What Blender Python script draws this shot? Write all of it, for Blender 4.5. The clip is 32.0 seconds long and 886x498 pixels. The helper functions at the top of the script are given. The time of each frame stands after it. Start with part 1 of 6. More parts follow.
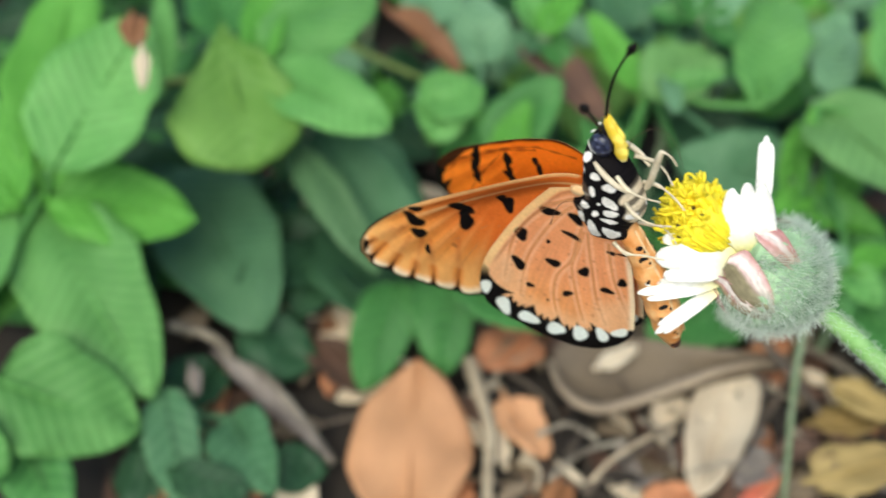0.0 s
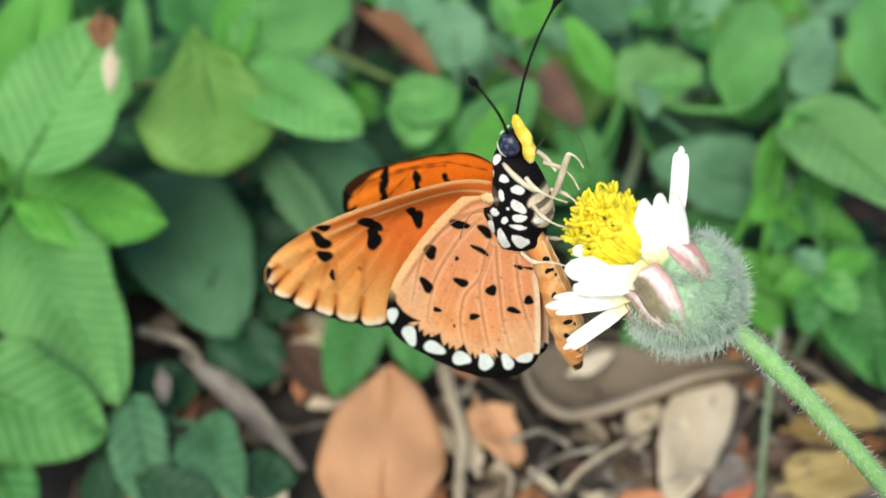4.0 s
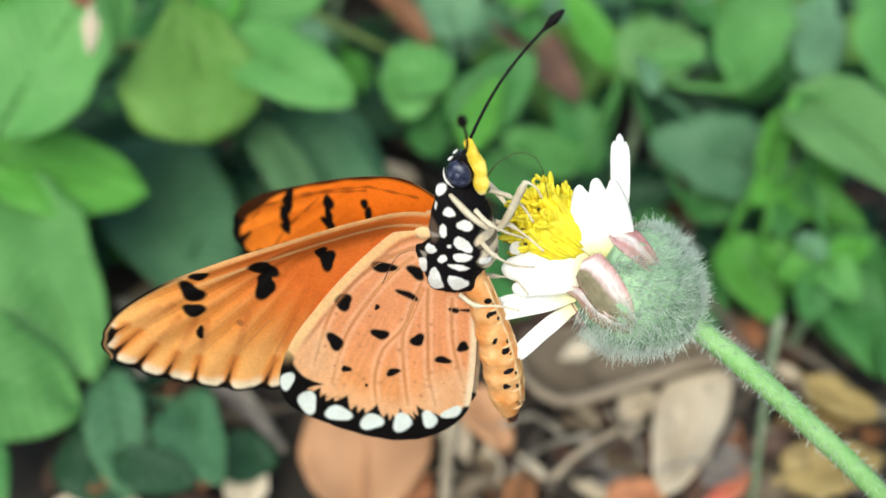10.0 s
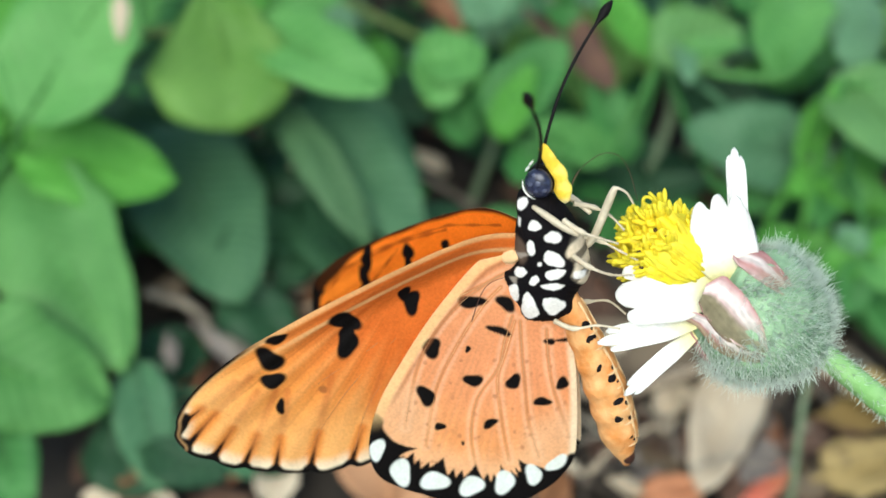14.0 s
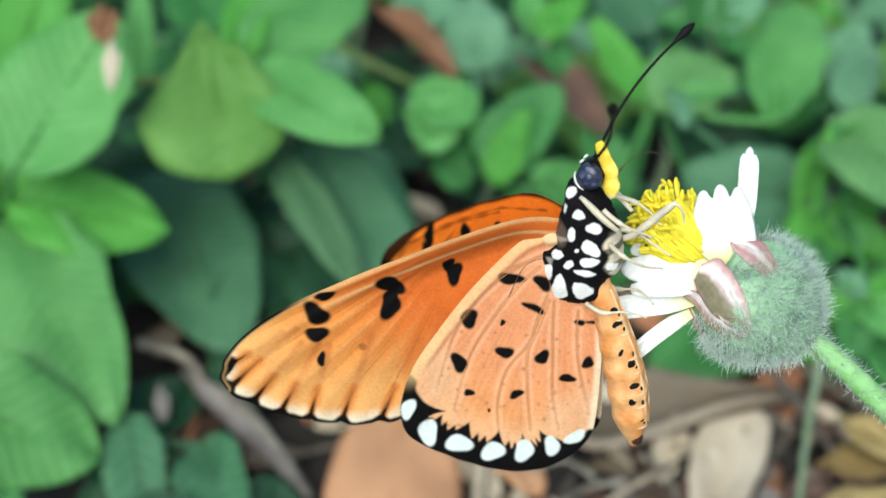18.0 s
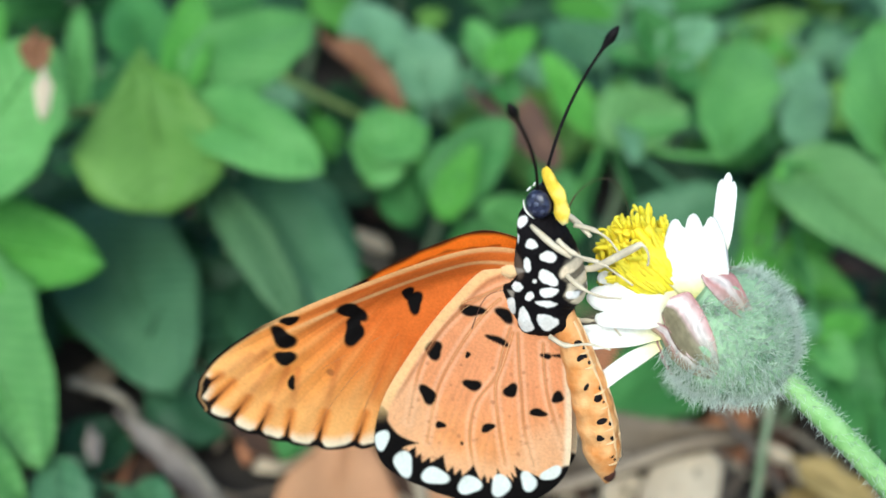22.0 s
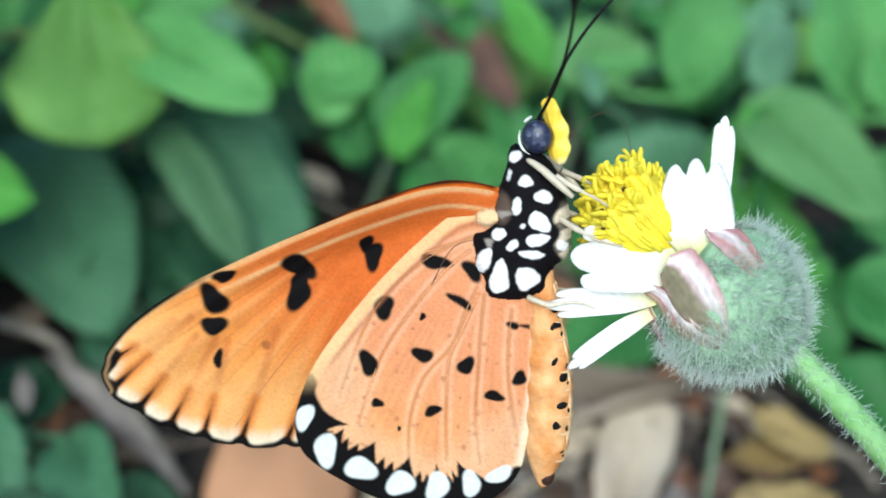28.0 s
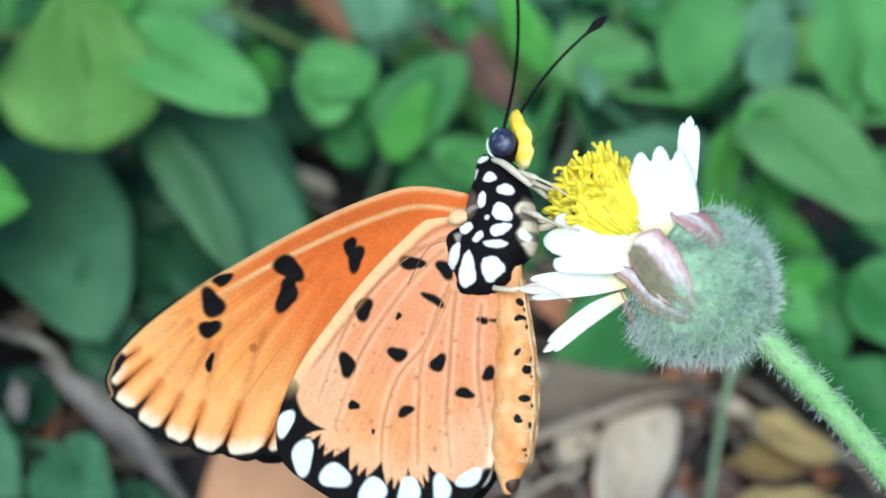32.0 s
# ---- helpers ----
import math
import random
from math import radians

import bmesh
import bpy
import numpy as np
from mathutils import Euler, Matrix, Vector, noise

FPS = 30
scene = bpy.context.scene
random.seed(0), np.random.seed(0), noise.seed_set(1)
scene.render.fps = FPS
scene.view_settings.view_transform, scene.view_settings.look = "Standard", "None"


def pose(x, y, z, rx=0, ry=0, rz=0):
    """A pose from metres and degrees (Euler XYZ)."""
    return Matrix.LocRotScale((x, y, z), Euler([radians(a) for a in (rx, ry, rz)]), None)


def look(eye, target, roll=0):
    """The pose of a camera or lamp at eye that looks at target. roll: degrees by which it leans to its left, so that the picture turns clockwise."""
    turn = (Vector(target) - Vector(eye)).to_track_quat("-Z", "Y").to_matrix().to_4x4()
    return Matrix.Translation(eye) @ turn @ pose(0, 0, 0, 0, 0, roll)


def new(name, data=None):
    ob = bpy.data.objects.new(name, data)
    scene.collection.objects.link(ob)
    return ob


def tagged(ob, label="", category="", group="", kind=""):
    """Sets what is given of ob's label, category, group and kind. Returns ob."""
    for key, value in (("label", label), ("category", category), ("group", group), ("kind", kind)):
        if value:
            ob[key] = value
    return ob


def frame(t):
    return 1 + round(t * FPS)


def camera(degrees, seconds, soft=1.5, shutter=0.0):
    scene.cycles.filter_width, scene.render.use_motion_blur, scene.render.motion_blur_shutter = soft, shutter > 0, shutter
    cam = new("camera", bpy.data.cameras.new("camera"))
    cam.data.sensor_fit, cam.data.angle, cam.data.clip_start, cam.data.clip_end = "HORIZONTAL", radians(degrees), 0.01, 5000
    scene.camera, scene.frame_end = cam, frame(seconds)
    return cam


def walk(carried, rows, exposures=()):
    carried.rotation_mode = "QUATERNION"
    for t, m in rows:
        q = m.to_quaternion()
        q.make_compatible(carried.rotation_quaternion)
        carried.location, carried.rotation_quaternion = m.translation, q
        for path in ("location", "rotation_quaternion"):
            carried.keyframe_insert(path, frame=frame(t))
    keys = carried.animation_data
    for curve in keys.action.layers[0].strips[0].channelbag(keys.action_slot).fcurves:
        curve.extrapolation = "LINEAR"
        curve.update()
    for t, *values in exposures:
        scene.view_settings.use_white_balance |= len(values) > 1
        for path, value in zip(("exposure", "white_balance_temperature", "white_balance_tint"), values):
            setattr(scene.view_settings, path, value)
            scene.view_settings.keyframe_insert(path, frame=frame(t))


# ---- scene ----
cam = camera(42, 32.0, soft=1.6, shutter=0.3)
cam.data.dof.use_dof = True
cam.data.dof.focus_distance = 0.09
cam.data.dof.aperture_fstop = 24.5
walk(cam, [
    (0, pose(-0.00000, -0.00000, 0.16500, 50.00, 0.00, 0.00)), (0.5, pose(0.00005, -0.00033, 0.16501, 49.93, 0.11, 0.13)),
    (1, pose(-0.00007, 0.00039, 0.16519, 49.75, -0.11, 0.11)), (1.5, pose(0.00069, 0.00030, 0.16508, 50.12, 0.11, 0.15)),
    (2, pose(0.00174, 0.00075, 0.16447, 50.30, -0.05, 0.03)), (2.5, pose(0.00265, 0.00096, 0.16395, 50.40, -0.26, -0.19)),
    (3, pose(0.00266, 0.00156, 0.16376, 50.48, -0.37, -0.45)), (3.5, pose(0.00281, 0.00134, 0.16365, 50.39, -0.47, -0.46)),
    (5.5, pose(0.00223, 0.00170, 0.16262, 50.30, -0.54, -0.09)), (6, pose(0.00234, 0.00273, 0.16274, 50.38, -0.74, -0.13)),
    (6.5, pose(0.00256, 0.00402, 0.16309, 50.57, -0.79, -0.04)), (7, pose(0.00268, 0.00440, 0.16263, 50.75, -0.79, 0.05)),
    (7.5, pose(0.00265, 0.00453, 0.16090, 50.42, -1.22, -0.00)), (8, pose(0.00226, 0.00534, 0.16131, 50.02, -1.42, -0.10)),
    (8.5, pose(0.00188, 0.00611, 0.16082, 49.94, -1.62, -0.31)), (9, pose(0.00321, 0.00642, 0.15951, 49.79, -1.85, -0.44)),
    (9.5, pose(0.00216, 0.00729, 0.15953, 49.43, -2.02, -0.57)), (10, pose(0.00131, 0.00776, 0.15961, 48.85, -2.02, -0.20)),
    (10.5, pose(0.00148, 0.00788, 0.15892, 48.79, -1.94, -0.16)), (11, pose(0.00082, 0.00800, 0.15863, 48.64, -1.99, -0.09)),
    (11.5, pose(0.00083, 0.00908, 0.15900, 48.39, -1.96, -0.19)), (12, pose(0.00005, 0.01000, 0.15893, 48.27, -2.01, -0.02)),
    (12.5, pose(0.00007, 0.00954, 0.15777, 48.42, -1.75, 0.27)), (13, pose(-0.00004, 0.00972, 0.15756, 48.33, -1.77, 0.34)),
    (13.5, pose(-0.00211, 0.01091, 0.15829, 47.97, -1.95, 0.22)), (14, pose(-0.00187, 0.01085, 0.15814, 48.08, -1.75, 0.50)),
    (14.5, pose(-0.00198, 0.01160, 0.15834, 48.11, -1.85, 0.22)), (16.5, pose(-0.00024, 0.01260, 0.15756, 49.38, -1.53, 0.20)),
    (17, pose(-0.00038, 0.01294, 0.15752, 49.78, -1.56, 0.13)), (17.5, pose(-0.00004, 0.01362, 0.15766, 49.87, -1.35, 0.19)),
    (18, pose(-0.00053, 0.01318, 0.15781, 50.08, -1.33, 0.29)), (18.5, pose(-0.00117, 0.01375, 0.15778, 50.28, -1.39, 0.40)),
    (19, pose(-0.00076, 0.01393, 0.15759, 50.72, -1.28, 0.51)), (19.5, pose(-0.00010, 0.01414, 0.15730, 51.05, -1.25, 0.45)),
    (20, pose(0.00035, 0.01458, 0.15654, 51.49, -1.37, 0.14)), (20.5, pose(0.00072, 0.01538, 0.15662, 51.59, -1.60, 0.05)),
    (21, pose(0.00117, 0.01620, 0.15609, 51.88, -2.09, -0.48)), (21.5, pose(0.00119, 0.01672, 0.15564, 51.96, -2.56, -0.94)),
    (22, pose(0.00149, 0.01754, 0.15501, 51.79, -2.92, -1.18)), (22.5, pose(0.00072, 0.01822, 0.15486, 51.30, -3.51, -1.56)),
    (23, pose(0.00162, 0.01811, 0.15348, 51.27, -3.74, -1.67)), (23.5, pose(0.00115, 0.01879, 0.15431, 51.07, -4.06, -1.88)),
    (24, pose(0.00196, 0.01947, 0.15351, 50.90, -4.42, -2.18)), (24.5, pose(0.00172, 0.02049, 0.15370, 50.54, -4.77, -2.47)),
    (25, pose(0.00107, 0.02079, 0.15192, 50.49, -4.87, -2.49)), (25.5, pose(0.00052, 0.02177, 0.15166, 49.93, -5.10, -2.65)),
    (27.5, pose(0.00077, 0.02333, 0.14967, 49.29, -5.24, -2.73)), (28, pose(-0.00126, 0.02472, 0.15049, 48.68, -5.71, -3.12)),
    (28.5, pose(-0.00329, 0.02588, 0.15167, 48.05, -6.02, -3.42)), (29, pose(-0.00198, 0.02564, 0.15181, 48.22, -5.94, -3.16)),
    (29.5, pose(-0.00096, 0.02499, 0.15092, 48.57, -5.91, -2.91)), (30, pose(-0.00215, 0.02568, 0.15130, 48.30, -5.99, -3.28)),
    (30.5, pose(-0.00158, 0.02581, 0.15058, 48.34, -5.78, -3.07)), (31, pose(-0.00159, 0.02642, 0.14998, 48.61, -5.80, -3.13)),
    (31.5, pose(-0.00037, 0.02690, 0.14964, 48.77, -5.74, -3.03)), (32, pose(-0.00131, 0.02679, 0.14980, 48.63, -5.64, -3.41)),
], exposures=[(0, 0.43, 6450, 1), (9, 0.43, 6350, 0), (12, 0.37, 6250, -1), (18, 0.40, 5800, -3), (24, 0.42, 5750, -2), (32, 0.31, 5250, -1)])

# ---- daylight: open shade under a bright, hazy sky ----
world = bpy.data.worlds.new("sky")
scene.world = world
world.use_nodes = True
SUN_UP, SUN_TURN = radians(51), radians(198)
sky = world.node_tree.nodes.new("ShaderNodeTexSky")
sky.sky_type, sky.sun_disc = "NISHITA", False
sky.sun_elevation, sky.sun_rotation = SUN_UP, SUN_TURN
sky.air_density, sky.dust_density = 1.0, 3.0
world.node_tree.nodes["Background"].inputs["Strength"].default_value = 0.15
world.node_tree.links.new(sky.outputs["Color"], world.node_tree.nodes["Background"].inputs["Color"])
sun = new("sun", bpy.data.lights.new("sun", "SUN"))
sun.data.energy, sun.data.angle, sun.data.color = 2.35, radians(50), (1.0, 0.95, 0.86)
sun_way = Vector((math.sin(SUN_TURN) * math.cos(SUN_UP), math.cos(SUN_TURN) * math.cos(SUN_UP), math.sin(SUN_UP)))
sun.matrix_world = look(sun_way * 3, (0, 0, 0))


# ---- materials ----
def shaded(name, colour, rough=0.6, second=None, scale=300.0, bump=0.2, through_light=0.0, fine=1500.0,
           attribute="", vary=0.25, gloss=0.5, ribs=0.0):
    """A surface with two scales of colour variation, fine relief, and light that passes through thin tissue."""
    m = bpy.data.materials.new(name)
    m.use_nodes = True
    nt = m.node_tree
    nodes, links = nt.nodes, nt.links
    base = nodes["Principled BSDF"]
    base.inputs["Roughness"].default_value = rough
    base.inputs["Specular IOR Level"].default_value = gloss
    place = nodes.new("ShaderNodeTexCoord")
    big = nodes.new("ShaderNodeTexNoise")
    big.inputs["Scale"].default_value, big.inputs["Detail"].default_value = scale, 4.0
    links.new(place.outputs["Object"], big.inputs["Vector"])
    small = nodes.new("ShaderNodeTexNoise")
    small.inputs["Scale"].default_value, small.inputs["Detail"].default_value = fine, 3.0
    links.new(place.outputs["Object"], small.inputs["Vector"])
    mix = nodes.new("ShaderNodeMix")
    mix.data_type = "RGBA"
    if attribute:
        paint = nodes.new("ShaderNodeAttribute")
        paint.attribute_name = attribute
        links.new(paint.outputs["Color"], mix.inputs["A"])
        dim = nodes.new("ShaderNodeMix")
        dim.data_type, dim.blend_type = "RGBA", "MULTIPLY"
        dim.inputs["Factor"].default_value = 1.0
        dim.inputs["B"].default_value = (0.91, 0.88, 0.86, 1)
        links.new(paint.outputs["Color"], dim.inputs["A"])
        links.new(dim.outputs["Result"], mix.inputs["B"])
    else:
        other = second or tuple(c * 0.6 for c in colour)
        mix.inputs["A"].default_value, mix.inputs["B"].default_value = (*colour, 1), (*other, 1)
    spread = nodes.new("ShaderNodeMapRange")
    spread.inputs["From Min"].default_value, spread.inputs["From Max"].default_value = 0.35, 0.68
    links.new(big.outputs["Fac"], spread.inputs["Value"])
    if ribs:
        # pale side ribs that run obliquely from the midrib (x across the blade, y along it)
        axes = nodes.new("ShaderNodeSeparateXYZ")
        links.new(place.outputs["Object"], axes.inputs["Vector"])
        chain = None
        for op, value in (("ABSOLUTE", None), ("MULTIPLY", -0.85), ("ADD", None), ("MULTIPLY", ribs), ("MULTIPLY_ADD", 1.0), ("SINE", None), ("MULTIPLY", 0.24)):
            step = nodes.new("ShaderNodeMath")
            step.operation = op
            links.new(axes.outputs["X"] if chain is None else chain.outputs["Value"], step.inputs[0])
            if op == "ADD":
                links.new(axes.outputs["Y"], step.inputs[1])
            elif op == "MULTIPLY_ADD":
                # the ribs wander a little
                step.inputs[1].default_value = value
                wander = nodes.new("ShaderNodeMath")
                wander.operation = "MULTIPLY"
                wander.inputs[1].default_value = 7.0
                links.new(big.outputs["Fac"], wander.inputs[0])
                links.new(wander.outputs["Value"], step.inputs[2])
            elif value is not None:
                step.inputs[1].default_value = value
            chain = step
        total = nodes.new("ShaderNodeMath")
        total.operation, total.use_clamp = "ADD", True
        links.new(chain.outputs["Value"], total.inputs[0])
        links.new(spread.outputs["Result"], total.inputs[1])
        links.new(total.outputs["Value"], mix.inputs["Factor"])
        ridge = chain
    else:
        links.new(spread.outputs["Result"], mix.inputs["Factor"])
    info = nodes.new("ShaderNodeObjectInfo")
    hue = nodes.new("ShaderNodeHueSaturation")
    level = nodes.new("ShaderNodeMapRange")
    level.inputs["To Min"].default_value, level.inputs["To Max"].default_value = 1.0 - vary, 1.0 + vary
    links.new(info.outputs["Random"], level.inputs["Value"])
    grain = nodes.new("ShaderNodeMapRange")
    grain.inputs["From Min"].default_value, grain.inputs["From Max"].default_value = 0.3, 0.7
    grain.inputs["To Min"].default_value, grain.inputs["To Max"].default_value = 0.9, 1.08
    links.new(small.outputs["Fac"], grain.inputs["Value"])
    both = nodes.new("ShaderNodeMath")
    both.operation = "MULTIPLY"
    links.new(level.outputs["Result"], both.inputs[0])
    links.new(grain.outputs["Result"], both.inputs[1])
    links.new(both.outputs["Value"], hue.inputs["Value"])
    links.new(mix.outputs["Result"], hue.inputs["Color"])
    links.new(hue.outputs["Color"], base.inputs["Base Color"])
    relief = nodes.new("ShaderNodeBump")
    relief.inputs["Strength"].default_value, relief.inputs["Distance"].default_value = bump, 0.0003
    if ribs:
        swell = nodes.new("ShaderNodeBump")
        swell.inputs["Strength"].default_value, swell.inputs["Distance"].default_value = 0.4, 0.0006
        links.new(ridge.outputs["Value"], swell.inputs["Height"])
        links.new(swell.outputs["Normal"], relief.inputs["Normal"])
    links.new(small.outputs["Fac"], relief.inputs["Height"])
    links.new(relief.outputs["Normal"], base.inputs["Normal"])
    if through_light:
        thin = nodes.new("ShaderNodeBsdfTranslucent")
        links.new(hue.outputs["Color"], thin.inputs["Color"])
        add = nodes.new("ShaderNodeMixShader")
        add.inputs["Fac"].default_value = through_light
        links.new(base.outputs["BSDF"], add.inputs[1])
        links.new(thin.outputs["BSDF"], add.inputs[2])
        links.new(add.outputs["Shader"], nodes["Material Output"].inputs["Surface"])
    return m


def foliage(name, colour, second, rough=0.50, vary=0.12):
    colour, second = [(r * 1.12, g * 1.06, b * 1.04) for r, g, b in (colour, second)]
    return shaded(name, colour, rough, second, 42.0, 0.35, 0.22, 900.0, "", vary, 0.22, 2300.0)


GREEN_A = foliage("fresh_green_leaf", (0.068, 0.240, 0.032), (0.130, 0.365, 0.068))
GREEN_B = foliage("bright_green_leaf", (0.076, 0.232, 0.056), (0.152, 0.368, 0.110))
GREEN_C = foliage("deep_green_leaf", (0.034, 0.132, 0.032), (0.082, 0.252, 0.066))
LIME = foliage("yellow_green_leaf", (0.094, 0.226, 0.039), (0.170, 0.338, 0.081))
# the shade deep between the leaves is put into this colour
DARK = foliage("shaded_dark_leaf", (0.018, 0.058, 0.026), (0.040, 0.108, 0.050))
OLIVE = foliage("grey_olive_leaf", (0.046, 0.128, 0.060), (0.090, 0.205, 0.102))
PALE_OLIVE = foliage("pale_olive_leaf", (0.058, 0.136, 0.056), (0.096, 0.198, 0.088))
TEAL = foliage("bluish_green_leaf", (0.102, 0.232, 0.118), (0.208, 0.392, 0.230))
SAGE = foliage("dull_sage_green_leaf", (0.092, 0.218, 0.068), (0.152, 0.325, 0.114))
LIMESTEM = foliage("yellow_green_stem", (0.200, 0.300, 0.080), (0.260, 0.340, 0.120))
PALESTEM = foliage("pale_hairy_stem", (0.150, 0.250, 0.130), (0.260, 0.330, 0.220))
PEACH = shaded("peach_dry_leaf", (0.560, 0.290, 0.140), 0.6, (0.450, 0.220, 0.105), 45.0, 0.4, 0.08, vary=0.06)
PEACH2 = shaded("dusky_peach_dry_leaf", (0.480, 0.200, 0.090), 0.6, (0.360, 0.150, 0.075), 60.0, 0.4, 0.08, vary=0.12)
RUST = shaded("rust_dry_leaf", (0.240, 0.105, 0.040), 0.65, (0.120, 0.048, 0.020), 60.0, 0.4, 0.06)
BROWN = shaded("brown_dry_leaf", (0.105, 0.053, 0.031), 0.7, (0.056, 0.030, 0.020), 80.0, 0.5, 0.04)
BEIGE = shaded("grey_beige_dry_leaf", (0.200, 0.148, 0.094), 0.7, (0.110, 0.080, 0.052), 70.0, 0.5, 0.05)
CREAM = shaded("cream_dry_leaf", (0.660, 0.560, 0.410), 0.7, (0.460, 0.360, 0.250), 70.0, 0.4, 0.08, vary=0.1)
TAN = shaded("tan_yellow_dry_leaf", (0.391, 0.281, 0.102), 0.6, (0.281, 0.196, 0.068), 60.0, 0.4, 0.08, vary=0.1)
OLIVE_DRY = shaded("olive_brown_dry_leaf", (0.210, 0.140, 0.040), 0.65, (0.140, 0.090, 0.030), 60.0, 0.4, 0.05)
PINK = shaded("red_pink_dry_leaf", (0.520, 0.110, 0.085), 0.6, (0.560, 0.240, 0.100), 90.0, 0.4, 0.08)
GREYWOOD = shaded("weathered_twig", (0.105, 0.080, 0.058), 0.8, (0.050, 0.038, 0.028), 200.0, 0.7)
TWIGGREY = shaded("pale_grey_twig", (0.330, 0.285, 0.215), 0.8, (0.110, 0.088, 0.064), 220.0, 0.7)
PALEWOOD = shaded("pale_tan_twig", (0.460, 0.370, 0.250), 0.8, (0.260, 0.200, 0.130), 160.0, 0.7)
GREYLEAF = shaded("grey_dry_leaf", (0.240, 0.205, 0.175), 0.75, (0.120, 0.095, 0.080), 90.0, 0.6)
SANDY = shaded("sandy_beige_dry_leaf", (0.330, 0.255, 0.175), 0.7, (0.190, 0.140, 0.095), 55.0, 0.6, 0.05)
SOIL = shaded("dark_soil", (0.028, 0.021, 0.015), 0.9, (0.011, 0.009, 0.007), 120.0, 0.9, 0.0, 900.0)
WING = shaded("wing_scales", (1, 1, 1), 0.6, None, 500.0, 0.22, 0.22, 5000.0, "paint", 0.0, 0.08)
FORE_VEIN = shaded("brown_orange_vein", (0.480, 0.160, 0.040), 0.6, (0.560, 0.230, 0.070), 400.0, 0.2)
VEIN = shaded("wing_vein", (0.560, 0.270, 0.110), 0.6, (0.640, 0.350, 0.160), 400.0, 0.2)
BLACK = shaded("black_cuticle", (0.005, 0.004, 0.005), 0.65, (0.010, 0.008, 0.008), 800.0, 0.5, vary=0.05, gloss=0.12)
WHITE_SCALE = shaded("white_scales", (0.800, 0.780, 0.740), 0.7, (0.700, 0.670, 0.620), 900.0, 0.4, vary=0.05)
EYE = shaded("compound_eye", (0.006, 0.007, 0.018), 0.28, (0.035, 0.040, 0.085), 2600.0, 0.1, vary=0.0, gloss=0.5)
SCALES = shaded("painted_scales", (1, 1, 1), 0.75, None, 900.0, 0.18, 0.0, 4000.0, "paint", 0.0, 0.08)
FACET = shaded("pale_eye_facet", (0.105, 0.115, 0.180), 0.3, (0.040, 0.045, 0.085), 2600.0, 0.1, vary=0.1)
LEG = shaded("cream_leg", (0.640, 0.560, 0.420), 0.65, (0.480, 0.390, 0.270), 700.0, 0.4, vary=0.08)
PALP = shaded("yellow_palp_scales", (0.800, 0.580, 0.090), 0.85, (0.760, 0.400, 0.040), 900.0, 0.7, vary=0.05, gloss=0.1)
BELLY = shaded("orange_abdomen", (0.640, 0.240, 0.055), 0.75, (0.760, 0.430, 0.180), 620.0, 0.8, vary=0.05)
CREAM_BAND = shaded("cream_scales", (0.720, 0.510, 0.290), 0.7, (0.680, 0.420, 0.200), 700.0, 0.3, vary=0.05)
DARK_TIP = shaded("dark_red_tip", (0.080, 0.022, 0.010), 0.5, (0.030, 0.012, 0.008), 900.0, 0.4)
PETAL = shaded("white_petal", (0.860, 0.860, 0.820), 0.5, None, 300.0, 0.15, 0.26, 2500.0, "paint", 0.0, 0.3)
FLORET = shaded("yellow_floret", (0.900, 0.790, 0.045), 0.55, (0.880, 0.690, 0.020), 700.0, 0.3, 0.25, vary=0.10)
ANTHER = shaded("dark_anther", (0.060, 0.035, 0.012), 0.6, vary=0.1)
CALYX = shaded("grey_green_involucre", (0.330, 0.490, 0.295), 0.8, (0.130, 0.225, 0.130), 480.0, 0.9, 0.05, vary=0.06)
BRACT = shaded("pink_and_olive_bract", (1, 1, 1), 0.72, None, 240.0, 0.5, 0.1, 1500.0, "paint", 0.0, 0.1)
STEM = shaded("green_flower_stem", (0.230, 0.460, 0.140), 0.6, (0.330, 0.540, 0.230), 420.0, 0.5, 0.1, vary=0.04)
HAIR = shaded("pale_plant_hair", (0.860, 0.930, 0.850), 0.5, (0.840, 0.900, 0.830), 900.0, 0.0, 0.5, vary=0.0)


# ---- mesh helpers ----
def mesh_of(name, verts, faces, material, smooth=True):
    me = bpy.data.meshes.new(name)
    me.from_pydata([tuple(v) for v in verts], [], faces)
    me.materials.append(material)
    if smooth:
        me.polygons.foreach_set("use_smooth", [True] * len(me.polygons))
    me.update()
    return me


def put(name, me, parent=None, m=None, label=""):
    ob = new(name, me)
    if parent:
        ob.parent = parent
    if m is not None:
        ob.matrix_local = m
    if label:
        ob["label"] = label
    return ob


def tube_data(points, radii, sides=8, start=0):
    pts = [Vector(p) for p in points]
    n = len(pts)
    radii = [radii] * n if isinstance(radii, (int, float)) else list(radii)
    verts, faces = [], []
    side = None
    for i, p in enumerate(pts):
        way = (pts[min(i + 1, n - 1)] - pts[max(i - 1, 0)]).normalized()
        if side is None:
            side = way.cross(Vector((0.31, 0.17, 0.93)))
            if side.length < 1e-4:
                side = way.cross(Vector((1, 0, 0)))
        side = (side - way * side.dot(way)).normalized()
        up = way.cross(side)
        for k in range(sides):
            a = 2 * math.pi * k / sides
            verts.append(p + (side * math.cos(a) + up * math.sin(a)) * radii[i])
    for i in range(n - 1):
        for k in range(sides):
            a, b = start + i * sides + k, start + i * sides + (k + 1) % sides
            faces.append((a, b, b + sides, a + sides))
    faces.append(tuple(start + k for k in range(sides))[::-1])
    faces.append(tuple(start + (n - 1) * sides + k for k in range(sides)))
    return verts, faces


